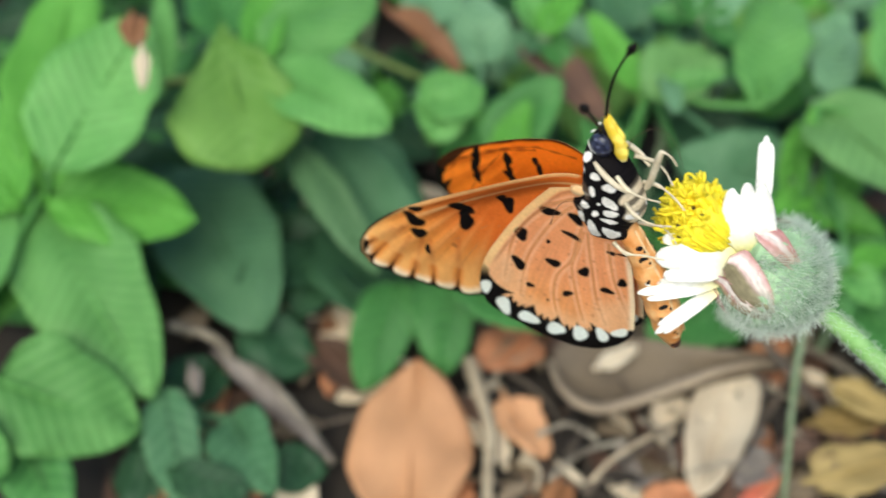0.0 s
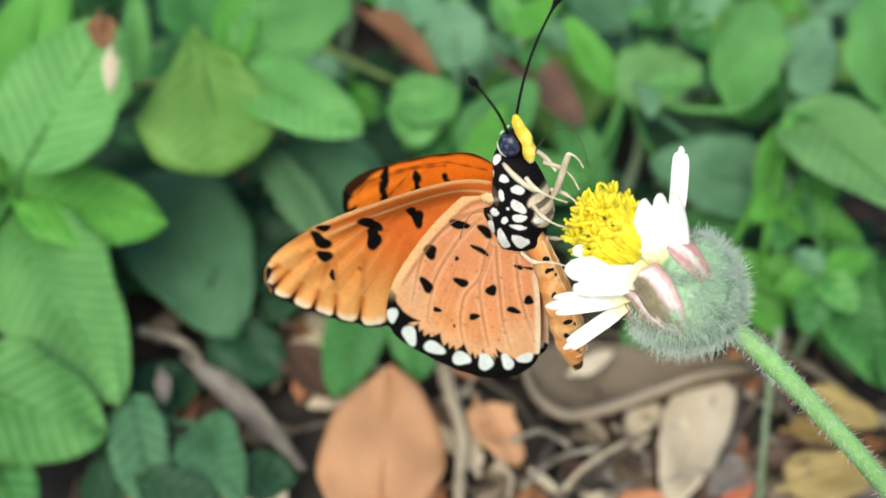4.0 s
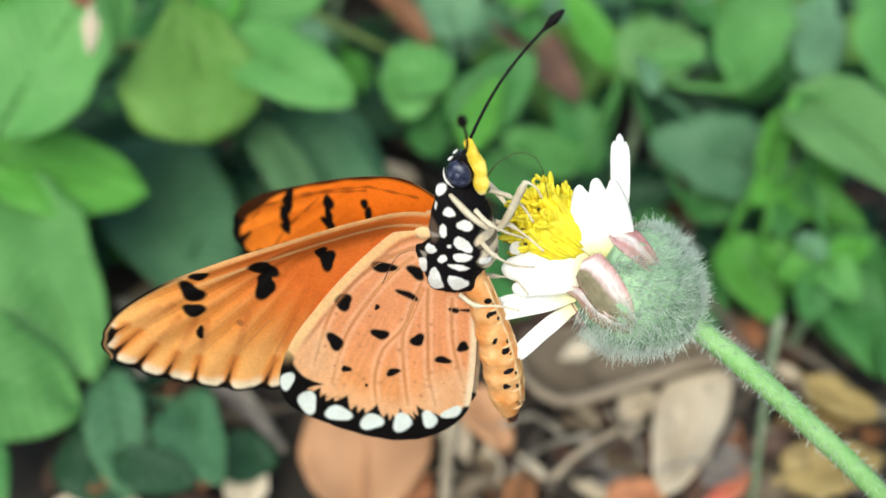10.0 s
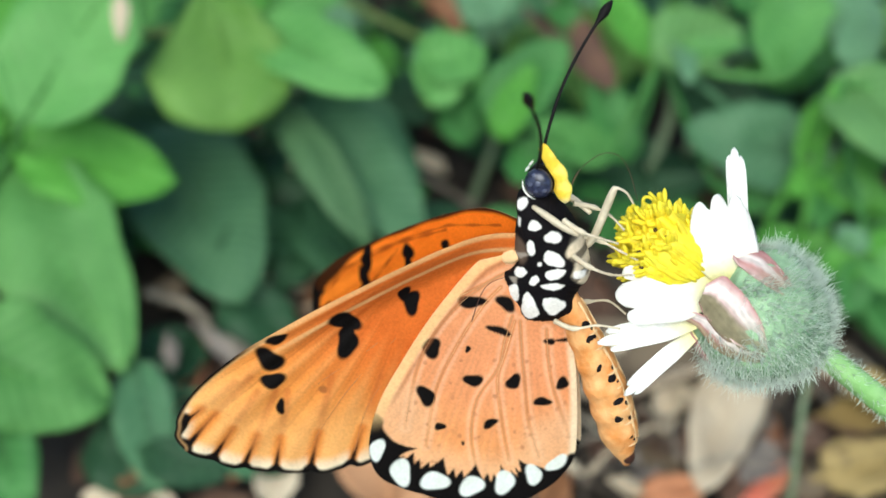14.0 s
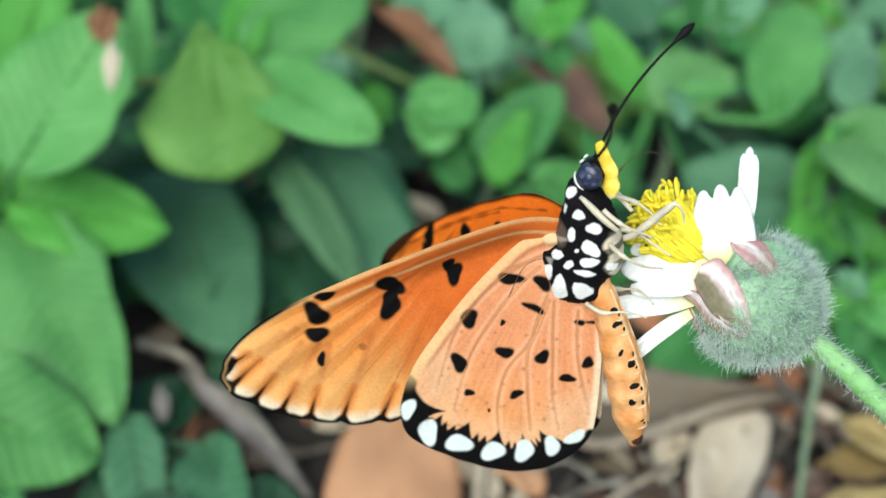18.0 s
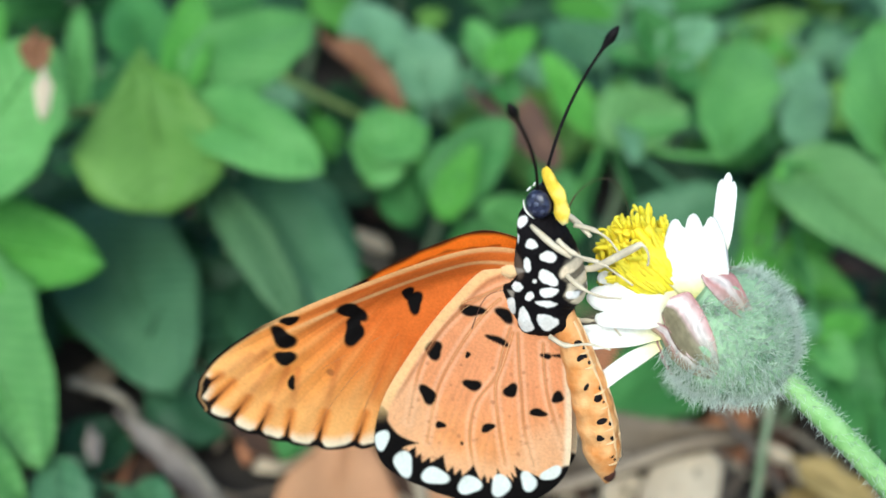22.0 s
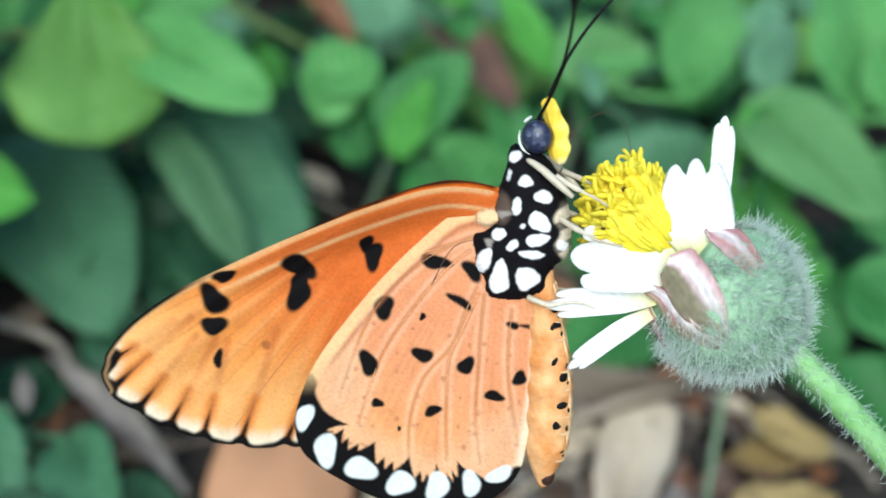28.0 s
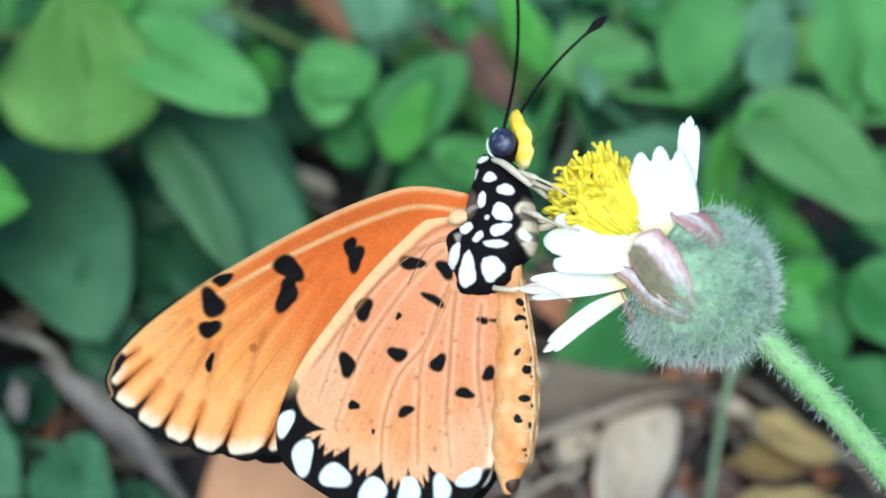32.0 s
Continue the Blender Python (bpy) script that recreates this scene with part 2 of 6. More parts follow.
def tube(name, points, radii, material, parent=None, label="", sides=8):
    v, f = tube_data(points, radii, sides)
    return put(name, mesh_of(name, v, f, material), parent, None, label)


def smooth_line(points, steps=6):
    """Points on a soft curve through the given ones."""
    pts = [Vector(p) for p in points]
    res = []
    for i in range(len(pts) - 1):
        a, b, c, d = pts[max(i - 1, 0)], pts[i], pts[i + 1], pts[min(i + 2, len(pts) - 1)]
        for k in range(steps):
            t = k / steps
            res.append(0.5 * (2 * b + (c - a) * t + (2 * a - 5 * b + 4 * c - d) * t * t + (3 * b - a - 3 * c + d) * t ** 3))
    res.append(pts[-1])
    return res


def blob_data(centre, rx, ry, rz, turn=None, rings=10, sides=16, start=0, shape=None):
    verts, faces = [], []
    for i in range(rings + 1):
        f = math.pi * i / rings
        for k in range(sides):
            a = 2 * math.pi * k / sides
            v = Vector((rx * math.sin(f) * math.cos(a), ry * math.sin(f) * math.sin(a), rz * math.cos(f)))
            if shape:
                v = shape(v)
            if turn:
                v = turn @ v
            verts.append(v + Vector(centre))
    for i in range(rings):
        for k in range(sides):
            a, b = start + i * sides + k, start + i * sides + (k + 1) % sides
            faces.append((a, a + sides, b + sides, b))
    return verts, faces


def blob(name, centre, rx, ry, rz, material, parent=None, label="", turn=None, rings=10, sides=16, shape=None):
    v, f = blob_data(centre, rx, ry, rz, turn, rings, sides, 0, shape)
    return put(name, mesh_of(name, v, f, material), parent, None, label)


def leaf_data(length, width, fold=0.12, droop=0.12, ribs=7, rough_edge=0.10, along=22, across=6, blunt=0.75, seed=0, thick=0.00025, round_end=0.6, sides=(1.0, 1.0), lobed=0.0):
    """A leaf blade along +y with a sunken midrib, raised curved side ribs and a little thickness."""
    rnd = random.Random(seed)
    ph = rnd.random() * 6
    verts = []
    cols = 2 * across + 1
    for layer in (0, 1):
        for i in range(along + 1):
            t = i / along
            w = width / 2 * (math.sin(math.pi * min(1.0, t ** blunt)) ** round_end if 0 < t < 1 else 0.02)
            for j in range(-across, across + 1):
                s = j / across
                x = s * w * sides[s > 0] * (1 - lobed * abs(math.sin(3.3 * math.pi * t + 0.4)) * min(1, 2 * t)) * (1 + rough_edge * noise.noise((t * 6, ph, 3.1 if s > 0 else 9.4)))
                y = length * (t - 0.05 * abs(s) * math.sin(math.pi * t))
                rib = math.cos(2 * math.pi * ribs * (t - 0.42 * abs(s) ** 1.15))
                z = abs(s) * w * fold - droop * length * (t - 0.25) ** 2
                z += width * 0.009 * rib * min(1, 4 * abs(s)) * (1 - 0.5 * abs(s)) * math.sin(math.pi * t)
                z -= width * 0.012 * max(0, 1 - 4 * abs(s))
                z += 0.09 * width * noise.noise((t * 2.6 + ph, s * 1.5, ph)) + 0.05 * width * abs(s) ** 2 * noise.noise((t * 6 + ph, 2.0 * s, 7.7))
                verts.append((x, y, z - layer * thick))
    n = (along + 1) * cols
    faces = []
    for i in range(along):
        for j in range(cols - 1):
            a = i * cols + j
            faces.append((a, a + 1, a + cols + 1, a + cols))
            faces.append((n + a, n + a + cols, n + a + cols + 1, n + a + 1))
    for i in range(along):
        for j in (0, cols - 1):
            a = i * cols + j
            q = (a, a + cols, n + a + cols, n + a)
            faces.append(q if j == 0 else q[::-1])
    return verts, faces


def blade_pose(base, tip, roll=0.0, facing=(0, 0, 1)):
    b, t = Vector(base), Vector(tip)
    y = (t - b).normalized()
    x = y.cross(Vector(facing))
    x = x.normalized() if x.length > 1e-4 else Vector((1, 0, 0))
    z = x.cross(y)
    return Matrix.Translation(b) @ Matrix((x, y, z)).transposed().to_4x4() @ Matrix.Rotation(radians(roll), 4, "Y")


# ---- ground ----
def ground():
    n = 150
    def place(i):
        s = (i / n) * 2 - 1
        return math.copysign(abs(s) * 0.55 + abs(s) ** 14 * 300, s)
    verts = []
    for j in range(n + 1):
        for i in range(n + 1):
            x, y = place(i), place(j) + 0.2
            h = 0.0
            if abs(x) < 2 and abs(y) < 2:
                h = 0.003 * noise.noise((x * 25, y * 25, 0)) + 0.0025 * noise.noise((x * 90, y * 90, 2)) - 0.0035
            verts.append((x, y, h))
    faces = [(j * (n + 1) + i, j * (n + 1) + i + 1, (j + 1) * (n + 1) + i + 1, (j + 1) * (n + 1) + i) for j in range(n) for i in range(n)]
    return tagged(put("ground", mesh_of("ground", verts, faces, SOIL)), "dark crumbly soil under leaf litter and herbs", "ground", kind="structure")


ground()


# ---- the butterfly: drawn on a plan of 0.0382 mm units, head up, belly to the right ----
UNIT = 0.00003819


def P(u, v, y=0.0):
    return Vector(((u - 850) * UNIT, y, (370 - v) * UNIT))


HINGE = P(835, 340)


def closed_curve(points, count):
    pts = [np.array(p, float) for p in points]
    n = len(pts)
    res = []
    for i in range(n):
        a, b, c, d = pts[i - 1], pts[i], pts[(i + 1) % n], pts[(i + 2) % n]
        for k in range(24):
            t = k / 24
            res.append((i, 0.5 * (2 * b + (c - a) * t + (2 * a - 5 * b + 4 * c - d) * t * t + (3 * b - a - 3 * c + d) * t ** 3)))
    at = np.array([r[1] for r in res])
    idx = np.array([r[0] for r in res])
    step = np.r_[0, np.cumsum(np.linalg.norm(np.diff(np.vstack([at, at[:1]]), axis=0), axis=1))]
    want = np.linspace(0, step[-1], count, endpoint=False)
    k = np.searchsorted(step, want, side="right") - 1
    f = ((want - step[k]) / (step[k + 1] - step[k]))[:, None]
    return at[k] * (1 - f) + at[(k + 1) % len(at)] * f, idx[k]


def near(pts, line):
    """Distance from each point to the nearest piece of a line, and how far along the line that is."""
    best = np.full(len(pts), 1e9)
    run = np.zeros(len(pts))
    total = 0.0
    for a, b in zip(line[:-1], line[1:]):
        ab = b - a
        size = np.hypot(*ab) + 1e-9
        t = np.clip(((pts - a) @ ab) / size ** 2, 0, 1)
        d = np.hypot(*(pts - a - t[:, None] * ab).T)
        hit = d < best
        best[hit], run[hit] = d[hit], (total + t * size)[hit]
        total += size
    return best, run


def soft_step(a, b, x):
    t = np.clip((x - a) / (b - a), 0, 1)
    return t * t * (3 - 2 * t)


def over(col, colour, amount):
    return col * (1 - amount[:, None]) + np.array(colour) * amount[:, None]


def dots(pts, col, colour, spots, wobble=0.14, edge=0.22):
    u, v = pts.T
    for i, (cu, cv, ru, rv, turn) in enumerate(spots):
        a = radians(turn)
        x, y = (u - cu) * math.cos(a) + (v - cv) * math.sin(a), -(u - cu) * math.sin(a) + (v - cv) * math.cos(a)
        ang = np.arctan2(y / rv, x / ru)
        r = np.hypot(x / ru, y / rv) * (1 + wobble * np.sin(2 * ang + i * 1.7) + 0.6 * wobble * np.sin(3 * ang + i))
        col = over(col, colour, 1 - soft_step(1 - edge, 1 + edge, r))
    return col


FORE = [(832, 322), (815, 302), (725, 287), (611, 310), (472, 354), (354, 398), (246, 442), (151, 497), (95, 549), (74, 590), (84, 630), (121, 666), (180, 712),
        (250, 742), (320, 757), (400, 761), (446, 752), (548, 712), (670, 610), (780, 490), (826, 400), (838, 346)]
HIND = [(812, 324), (770, 334), (735, 346), (674, 392), (613, 446), (556, 505), (495, 575), (460, 630), (436, 690), (434, 742), (456, 780), (498, 812), (545, 842),
        (598, 868), (655, 886), (705, 888), (752, 876), (800, 848), (832, 810), (848, 758), (862, 690), (876, 600), (884, 500), (874, 430), (842, 370)]
DARK_PAINT, PALE, SNOW = (0.005, 0.004, 0.004), (0.86, 0.66, 0.40), (0.78, 0.82, 0.78)
FORE_SPOTS = [(590, 381, 12, 15, 0), (600, 403, 18, 21, 20), (468, 411, 25, 24, 0), (465, 437, 12, 14, 0), (461, 462, 23, 27, 0), (333, 422, 25, 9, -22), (306, 466, 24, 27, 30),
              (298, 514, 20, 20, 20), (296, 578, 10, 15, 10)]
HIND_SPOTS = [(708, 421, 25, 13, 28), (612, 497, 21, 18, 20), (772, 440, 19, 14, 35), (748, 494, 21, 9, 38), (680, 518, 6, 6, 0), (577, 599, 18, 20, 0),
              (675, 588, 16, 15, 0), (750, 611, 14, 16, -10), (842, 638, 16, 10, -25), (795, 668, 18, 9, 0), (586, 673, 9, 10, 0), (685, 691, 14, 10, 0),
              (622, 723, 4, 4, 0), (837, 541, 10, 7, 0), (862, 544, 11, 5, 10)]
GAPS = [((84, 577), (141, 546)), ((99, 617), (163, 568)), ((136, 662), (186, 610)), ((182, 707), (228, 640)), ((240, 737), (272, 660)), ((308, 754), (350, 664)), ((392, 760), (440, 672))]
FORE_VEINS = [((660, 388), (512, 478), (366, 550), (228, 652)), ((670, 400), (530, 490), (420, 585), (305, 716)), ((800, 374), (690, 424), (570, 505), (466, 615), (410, 725))]
HIND_VEINS = [((800, 376), (753, 388), (682, 423), (621, 473), (569, 545), (518, 660)), ((770, 405), (727, 436), (663, 503), (599, 590), (548, 710)),
              ((778, 470), (752, 520), (727, 574), (673, 630), (642, 710), (634, 800)), ((780, 482), (745, 550), (720, 600), (708, 700), (703, 785)),
              ((790, 484), (778, 560), (768, 640), (760, 713), (763, 795)), ((836, 514), (826, 580), (823, 655), (834, 775)), ((691, 404), (753, 388), (812, 372))]
SNOW_SPOTS = [(451, 696, 15, 25, 12), (484, 759, 23, 28, 10), (545, 797, 26, 24, -20), (616, 827, 23, 25, -10), (683, 835, 22, 25, 0), (744, 832, 18, 22, 10),
              (796, 816, 22, 15, -35)]


def rays(pts, root, count, first, last, bend=1.0):
    """Where a point lies between the veins that fan out from the root: 0 on a vein, 1 midway."""
    a = np.arctan2(pts[:, 1] - root[1], root[0] - pts[:, 0])
    f = np.clip((a - first) / (last - first), 0, 2) ** bend * count
    return 1 - np.abs(2 * (f - np.floor(f)) - 1)


def gap_lines(pts, narrow, wide):
    """How strongly the dark lines between the pale streaks of the outer margin cover each point."""
    cover = np.zeros(len(pts))
    for (a, b) in GAPS:
        line = np.array([a, b], float)
        d, run = near(pts, line)
        t = run / np.hypot(*(line[1] - line[0]))
        w = narrow + (wide - narrow) * np.clip(1 - t, 0, 1) ** 1.3
        cover = np.maximum(cover, 1 - soft_step(w - 2.0, w + 2.5, d))
    return cover


def paint_fore_under(pts, edge, run, costa):
    u, v = pts.T
    r = np.hypot(u - 820, v - 330) / 760
    col = over(np.tile((0.66, 0.150, 0.024), (len(pts), 1)), (0.84, 0.335, 0.074), soft_step(0.34, 0.80, r + 0.22 * (v - 560) / 400))
    cell = rays(pts, (655, 300), 10.0, 0.17, 1.34, 0.72)
    a = np.arctan2(v - 300, 655 - u)
    col = over(col, (0.78, 0.37, 0.120), 0.45 * soft_step(0.35, 0.95, cell) * soft_step(0.35, 0.65, r))
    col = over(col, (0.45, 0.105, 0.025), 0.26 * (1 - soft_step(0.0, 0.16, cell)) * soft_step(0.25, 0.5, r))
    col = col * (0.965 + 0.045 * np.sin(a * 113 + 3 * np.sin(a * 37)) * soft_step(0.25, 0.55, r) + 0.03 * np.sin(u * 0.021 + v * 0.033))[:, None]
    gap = np.min([near(pts, np.array(g, float))[0] for g in GAPS], axis=0)
    middle = soft_step(6, 22, gap) * soft_step(-20, 30, 470 - u)
    long = np.min([near(pts, np.array([g[0], (g[1][0] + 1.5 * (g[1][0] - g[0][0]), g[1][1] + 1.5 * (g[1][1] - g[0][1]))], float))[0] for g in GAPS], axis=0)
    col = over(col, (0.50, 0.130, 0.030), 0.55 * (1 - soft_step(2, 12, long)) * soft_step(0.38, 0.55, r))
    col = over(col, (0.88, 0.48, 0.165), 0.8 * middle * (1 - soft_step(40, 210, edge)))
    col = over(col, (0.88, 0.76, 0.56), 0.9 * soft_step(5, 13, gap) * (1 - soft_step(12, 44, edge)))
    col = over(col, DARK_PAINT, gap_lines(pts, 0.8, 6.5) * (1 - 0.6 * soft_step(34, 66, edge)))
    rim = 8.0 + 9 * (1 - soft_step(0, 160, run)) + 1.5 * np.sin(run * 0.11) + 12 * np.clip(1 - gap / 18, 0, 1)
    col = over(col, DARK_PAINT, 1 - soft_step(rim - 3, rim + 3.5, edge))
    # pale leading edge with a brown line along it, black towards the tip
    col = over(col, (0.72, 0.42, 0.18), 0.8 * (1 - soft_step(5, 13, costa)))
    col = over(col, (0.36, 0.11, 0.03), 0.22 * soft_step(14, 20, costa) * (1 - soft_step(21, 28, costa)) * soft_step(0.0, 0.2, r) * (1 - soft_step(0.6, 0.85, r)))
    col = over(col, (0.76, 0.46, 0.20), 0.8 * soft_step(29, 33, costa) * (1 - soft_step(36, 42, costa)) * (1 - soft_step(0.55, 0.8, r)))
    col = over(col, DARK_PAINT, (1 - soft_step(3, 9, costa)) * soft_step(0.62, 0.80, r))
    col = over(col, (0.30, 0.10, 0.03), 0.8 * (1 - soft_step(6, 11, np.hypot(u - 388, v - 556))))
    return dots(pts, col, DARK_PAINT, FORE_SPOTS, 0.22, 0.16)


def paint_fore_upper(pts, edge, run, costa):
    u, v = pts.T
    r = np.hypot(u - 820, v - 330) / 760
    col = over(np.tile((0.90, 0.190, 0.012), (len(pts), 1)), (0.92, 0.245, 0.022), soft_step(0.3, 0.9, r))
    cell = rays(pts, (655, 300), 10.0, 0.17, 1.34, 0.72)
    col = over(col, (0.55, 0.09, 0.01), 0.35 * (1 - soft_step(0.03, 0.12, cell)) * soft_step(0.3, 0.5, r))
    col = over(col, DARK_PAINT, gap_lines(pts, 3.0, 12.0))
    col = over(col, DARK_PAINT, 1 - soft_step(20, 34, edge + 7 * np.sin(run * 0.13)))
    lead = 6 + 24 * soft_step(0.60, 0.9, r)
    col = over(col, DARK_PAINT, 0.95 * (1 - soft_step(lead - 4, lead + 5, costa + 1.5 * np.sin(u * 0.05))))
    for line, w in (((600, 345), (440, 392), (250, 470), (150, 545)), 2.2), (((760, 318), (610, 334), (470, 378), (340, 424)), 1.8), (((440, 405), (300, 520), (200, 640)), 1.8):
        col = over(col, (0.30, 0.055, 0.008), 0.75 * (1 - soft_step(w - 1.2, w + 1.6, near(pts, np.array(line, float))[0] + 1.2 * np.sin(u * 0.09))))
    bars = [(337, 424, 20, 13, -40), (324, 450, 18, 22, 20), (305, 486, 17, 30, 15), (298, 520, 15, 18, 10), (471, 408, 20, 17, 0), (465, 438, 13, 24, 10), (458, 466, 20, 18, 0),
            (592, 378, 11, 13, 0), (600, 402, 12, 20, 12), (292, 570, 8, 10, 0)]
    return dots(pts, col, DARK_PAINT, bars)


def paint_hind(pts, edge, run, inner, ground_colour, outer_colour):
    u, v = pts.T
    r = np.hypot(u - 815, v - 340) / 560
    col = over(np.tile(ground_colour, (len(pts), 1)), outer_colour, soft_step(0.45, 0.95, r))
    cell = rays(pts, (835, 300), 9.0, 0.72, 1.62)
    col = over(col, (0.80, 0.44, 0.26), 0.15 * (1 - soft_step(0.0, 0.14, cell)) * soft_step(0.25, 0.4, r))
    a = np.arctan2(v - 300, 835 - u)
    col = col * (0.99 + 0.050 * np.sin(a * 97 + 3 * np.sin(a * 31)) * soft_step(0.25, 0.5, r))[:, None]
    trace = np.min([near(pts, np.array([(p.x, p.y) for p in smooth_line([Vector((*q, 0)) for q in line], 5)]))[0] for line in HIND_VEINS], axis=0)
    col = over(col, (0.92, 0.62, 0.42), 0.30 * soft_step(3, 6, trace) * (1 - soft_step(7, 16, trace)))
    col = over(col, (0.42, 0.17, 0.06), 0.45 * (1 - soft_step(1.2, 4.0, trace)))
    col = over(col, (0.80, 0.50, 0.29), 0.6 * (1 - soft_step(80, 150, edge)))
    col = over(col, (0.88, 0.74, 0.52), 0.85 * (1 - soft_step(7, 20, inner)) * soft_step(470, 600, v))
    specks = random.Random(41)
    for _ in range(46):
        su, sv, size = specks.uniform(500, 840), specks.uniform(520, 790), specks.uniform(1.2, 3.0)
        col = over(col, (0.42, 0.16, 0.07), specks.uniform(0.25, 0.6) * (1 - soft_step(size, size + 3, np.hypot(u - su, (v - sv) * specks.uniform(0.6, 1.3)))))
    at = [run[np.argmin(np.hypot(u - a[0], v - a[1]))] for a in SNOW_SPOTS]
    mid = [(p + q) / 2 + e for p, q in zip(at, at[1:]) for e in (-9, 11)]
    tooth = np.max([np.clip(1 - np.abs(run - p) / 27, 0, 1) for p in at], axis=0)
    small = np.max([np.clip(1 - np.abs(run - p) / 9, 0, 1) for p in mid], axis=0)
    wide = (60 + np.maximum(38 * tooth ** 1.2, 20 * small)) * (0.35 + 0.65 * soft_step(0, 60, run)) * (0.22 + 0.78 * soft_step(0, 110, run.max() - run))
    col = over(col, DARK_PAINT, 1 - soft_step(wide - 4, wide + 4, edge))
    col = dots(pts, col, SNOW, SNOW_SPOTS, 0.16, 0.10)
    return dots(pts, col, DARK_PAINT, HIND_SPOTS, 0.20, 0.16)


def flare(u, v, costa, side):
    """The forewing is no plane: its leading edge stands out from the body (less on the lit upper side), its trailing part tucks in behind the hindwing."""
    return (0.0016 if side > 0 else 0.0004) * soft_step(180, 640, u) * (1 - 0.7 * soft_step(690, 820, u)) * (1 - soft_step(0, 78, costa)) - 0.0011 * soft_step(480, 740, v) * soft_step(60, 250, u)


def wing(name, parent, side, outline, middle, edge_from, edge_to, lift, kind, label):
    spokes, rings = 480, 100
    rim, idx = closed_curve(outline, spokes)
    c = np.array(middle, float)
    if kind == "fore":  # the margin is scalloped between the ribs
        notch = np.max([np.exp(-(np.hypot(rim[:, 0] - g[0][0], rim[:, 1] - g[0][1]) / 13) ** 2) for g in GAPS], axis=0)
        rim = rim + (c - rim) / np.linalg.norm(c - rim, axis=1)[:, None] * (7 * notch)[:, None]
    pts = [c[None]]
    for k in range(1, rings + 1):
        pts.append(c + (rim - c) * (k / rings) ** 0.9)
    pts = np.vstack(pts)
    outer = rim[(idx >= edge_from) & (idx <= edge_to)]
    edge, run = near(pts, outer[::2])
    if kind == "fore":
        costa, _ = near(pts, rim[(idx >= 1) & (idx <= edge_from + 1)][::2])
        under, upper = paint_fore_under(pts, edge, run, costa), paint_fore_upper(pts, edge, run, costa)
        cell = rays(pts, (655, 300), 10.0, 0.17, 1.34, 0.72)
        bow = flare(pts[:, 0], pts[:, 1], costa, side)
    else:
        bow = 0.0
        inner, _ = near(pts, rim[(idx >= edge_to)][::2])
        costa, _ = near(pts, rim[(idx >= 0) & (idx <= edge_from)][::2])
        under = paint_hind(pts, edge, run, inner, (0.76, 0.312, 0.138), (0.82, 0.365, 0.126))
        under = over(under, (0.84, 0.56, 0.26), 0.9 * (1 - soft_step(15, 24, costa)) * (1 - soft_step(590, 660, pts[:, 1])))
        under = over(under, (0.36, 0.13, 0.05), 0.5 * soft_step(20, 25, costa) * (1 - soft_step(26, 34, costa)) * (1 - soft_step(560, 620, pts[:, 1])))
        upper = paint_hind(pts, edge, run, inner, (0.88, 0.200, 0.020), (0.90, 0.240, 0.030))
        cell = rays(pts, (835, 300), 9.0, 0.72, 1.62)
    x, z = (pts[:, 0] - 835) * UNIT, (340 - pts[:, 1]) * UNIT
    reach = np.hypot(x, z)
    wave = (0.00009 if kind == "fore" else 0.00003) * np.cos(math.pi * (1 - cell)) * np.clip((reach - 0.010) / 0.012, 0, 1) + 0.00010 * np.sin(reach * 140.0)
    y0 = -side * (0.0006 + lift + bow) - side * wave
    half = 0.00003
    n = len(pts)
    verts = np.vstack([np.c_[x, y0 - side * half, z], np.c_[x, y0 + side * half, z]])
    faces = []
    for s in range(spokes):
        q = (s + 1) % spokes
        faces.append((0, 1 + s, 1 + q))
        for k in range(rings - 1):
            a, b = 1 + k * spokes, 1 + (k + 1) * spokes
            faces.append((a + s, b + s, b + q, a + q))
    back = [tuple(n + i for i in f[::-1]) for f in faces]
    last = 1 + (rings - 1) * spokes
    hem = [(last + s, n + last + s, n + last + (s + 1) % spokes, last + (s + 1) % spokes) for s in range(spokes)]
    me = mesh_of(name, verts, faces + back + hem, WING)
    tone = me.color_attributes.new("paint", "FLOAT_COLOR", "POINT")
    tone.data.foreach_set("color", np.c_[np.vstack([under, upper]), np.ones(2 * n)].ravel())
    ob = put(name, me, parent, Matrix.Translation(HINGE), label)
    return ob


def vein(parent, side, lift, points, wide=0.00006, material=None, proud=0.00002, fore=False):
    line = smooth_line([Vector((u, v, 0)) for u, v in points], 8)
    if fore:
        lead = near(np.array([(p.x, p.y) for p in line]), np.array(FORE[1:8], float))[0]
        bow = flare(np.array([p.x for p in line]), np.array([p.y for p in line]), lead, side)
    else:
        bow = np.zeros(len(line))
    at = []
    for p, b in zip(line, bow):
        x, z = (p.x - 835) * UNIT, (340 - p.y) * UNIT
        at.append(Vector((x, -side * (0.0006 + lift + proud + b + 0.00010 * math.sin(math.hypot(x, z) * 140.0)), z)))
    n = len(at)
    tube("vein", at, [wide * (1 - 0.45 * i / n) for i in range(n)], material or VEIN, parent, "", 6)


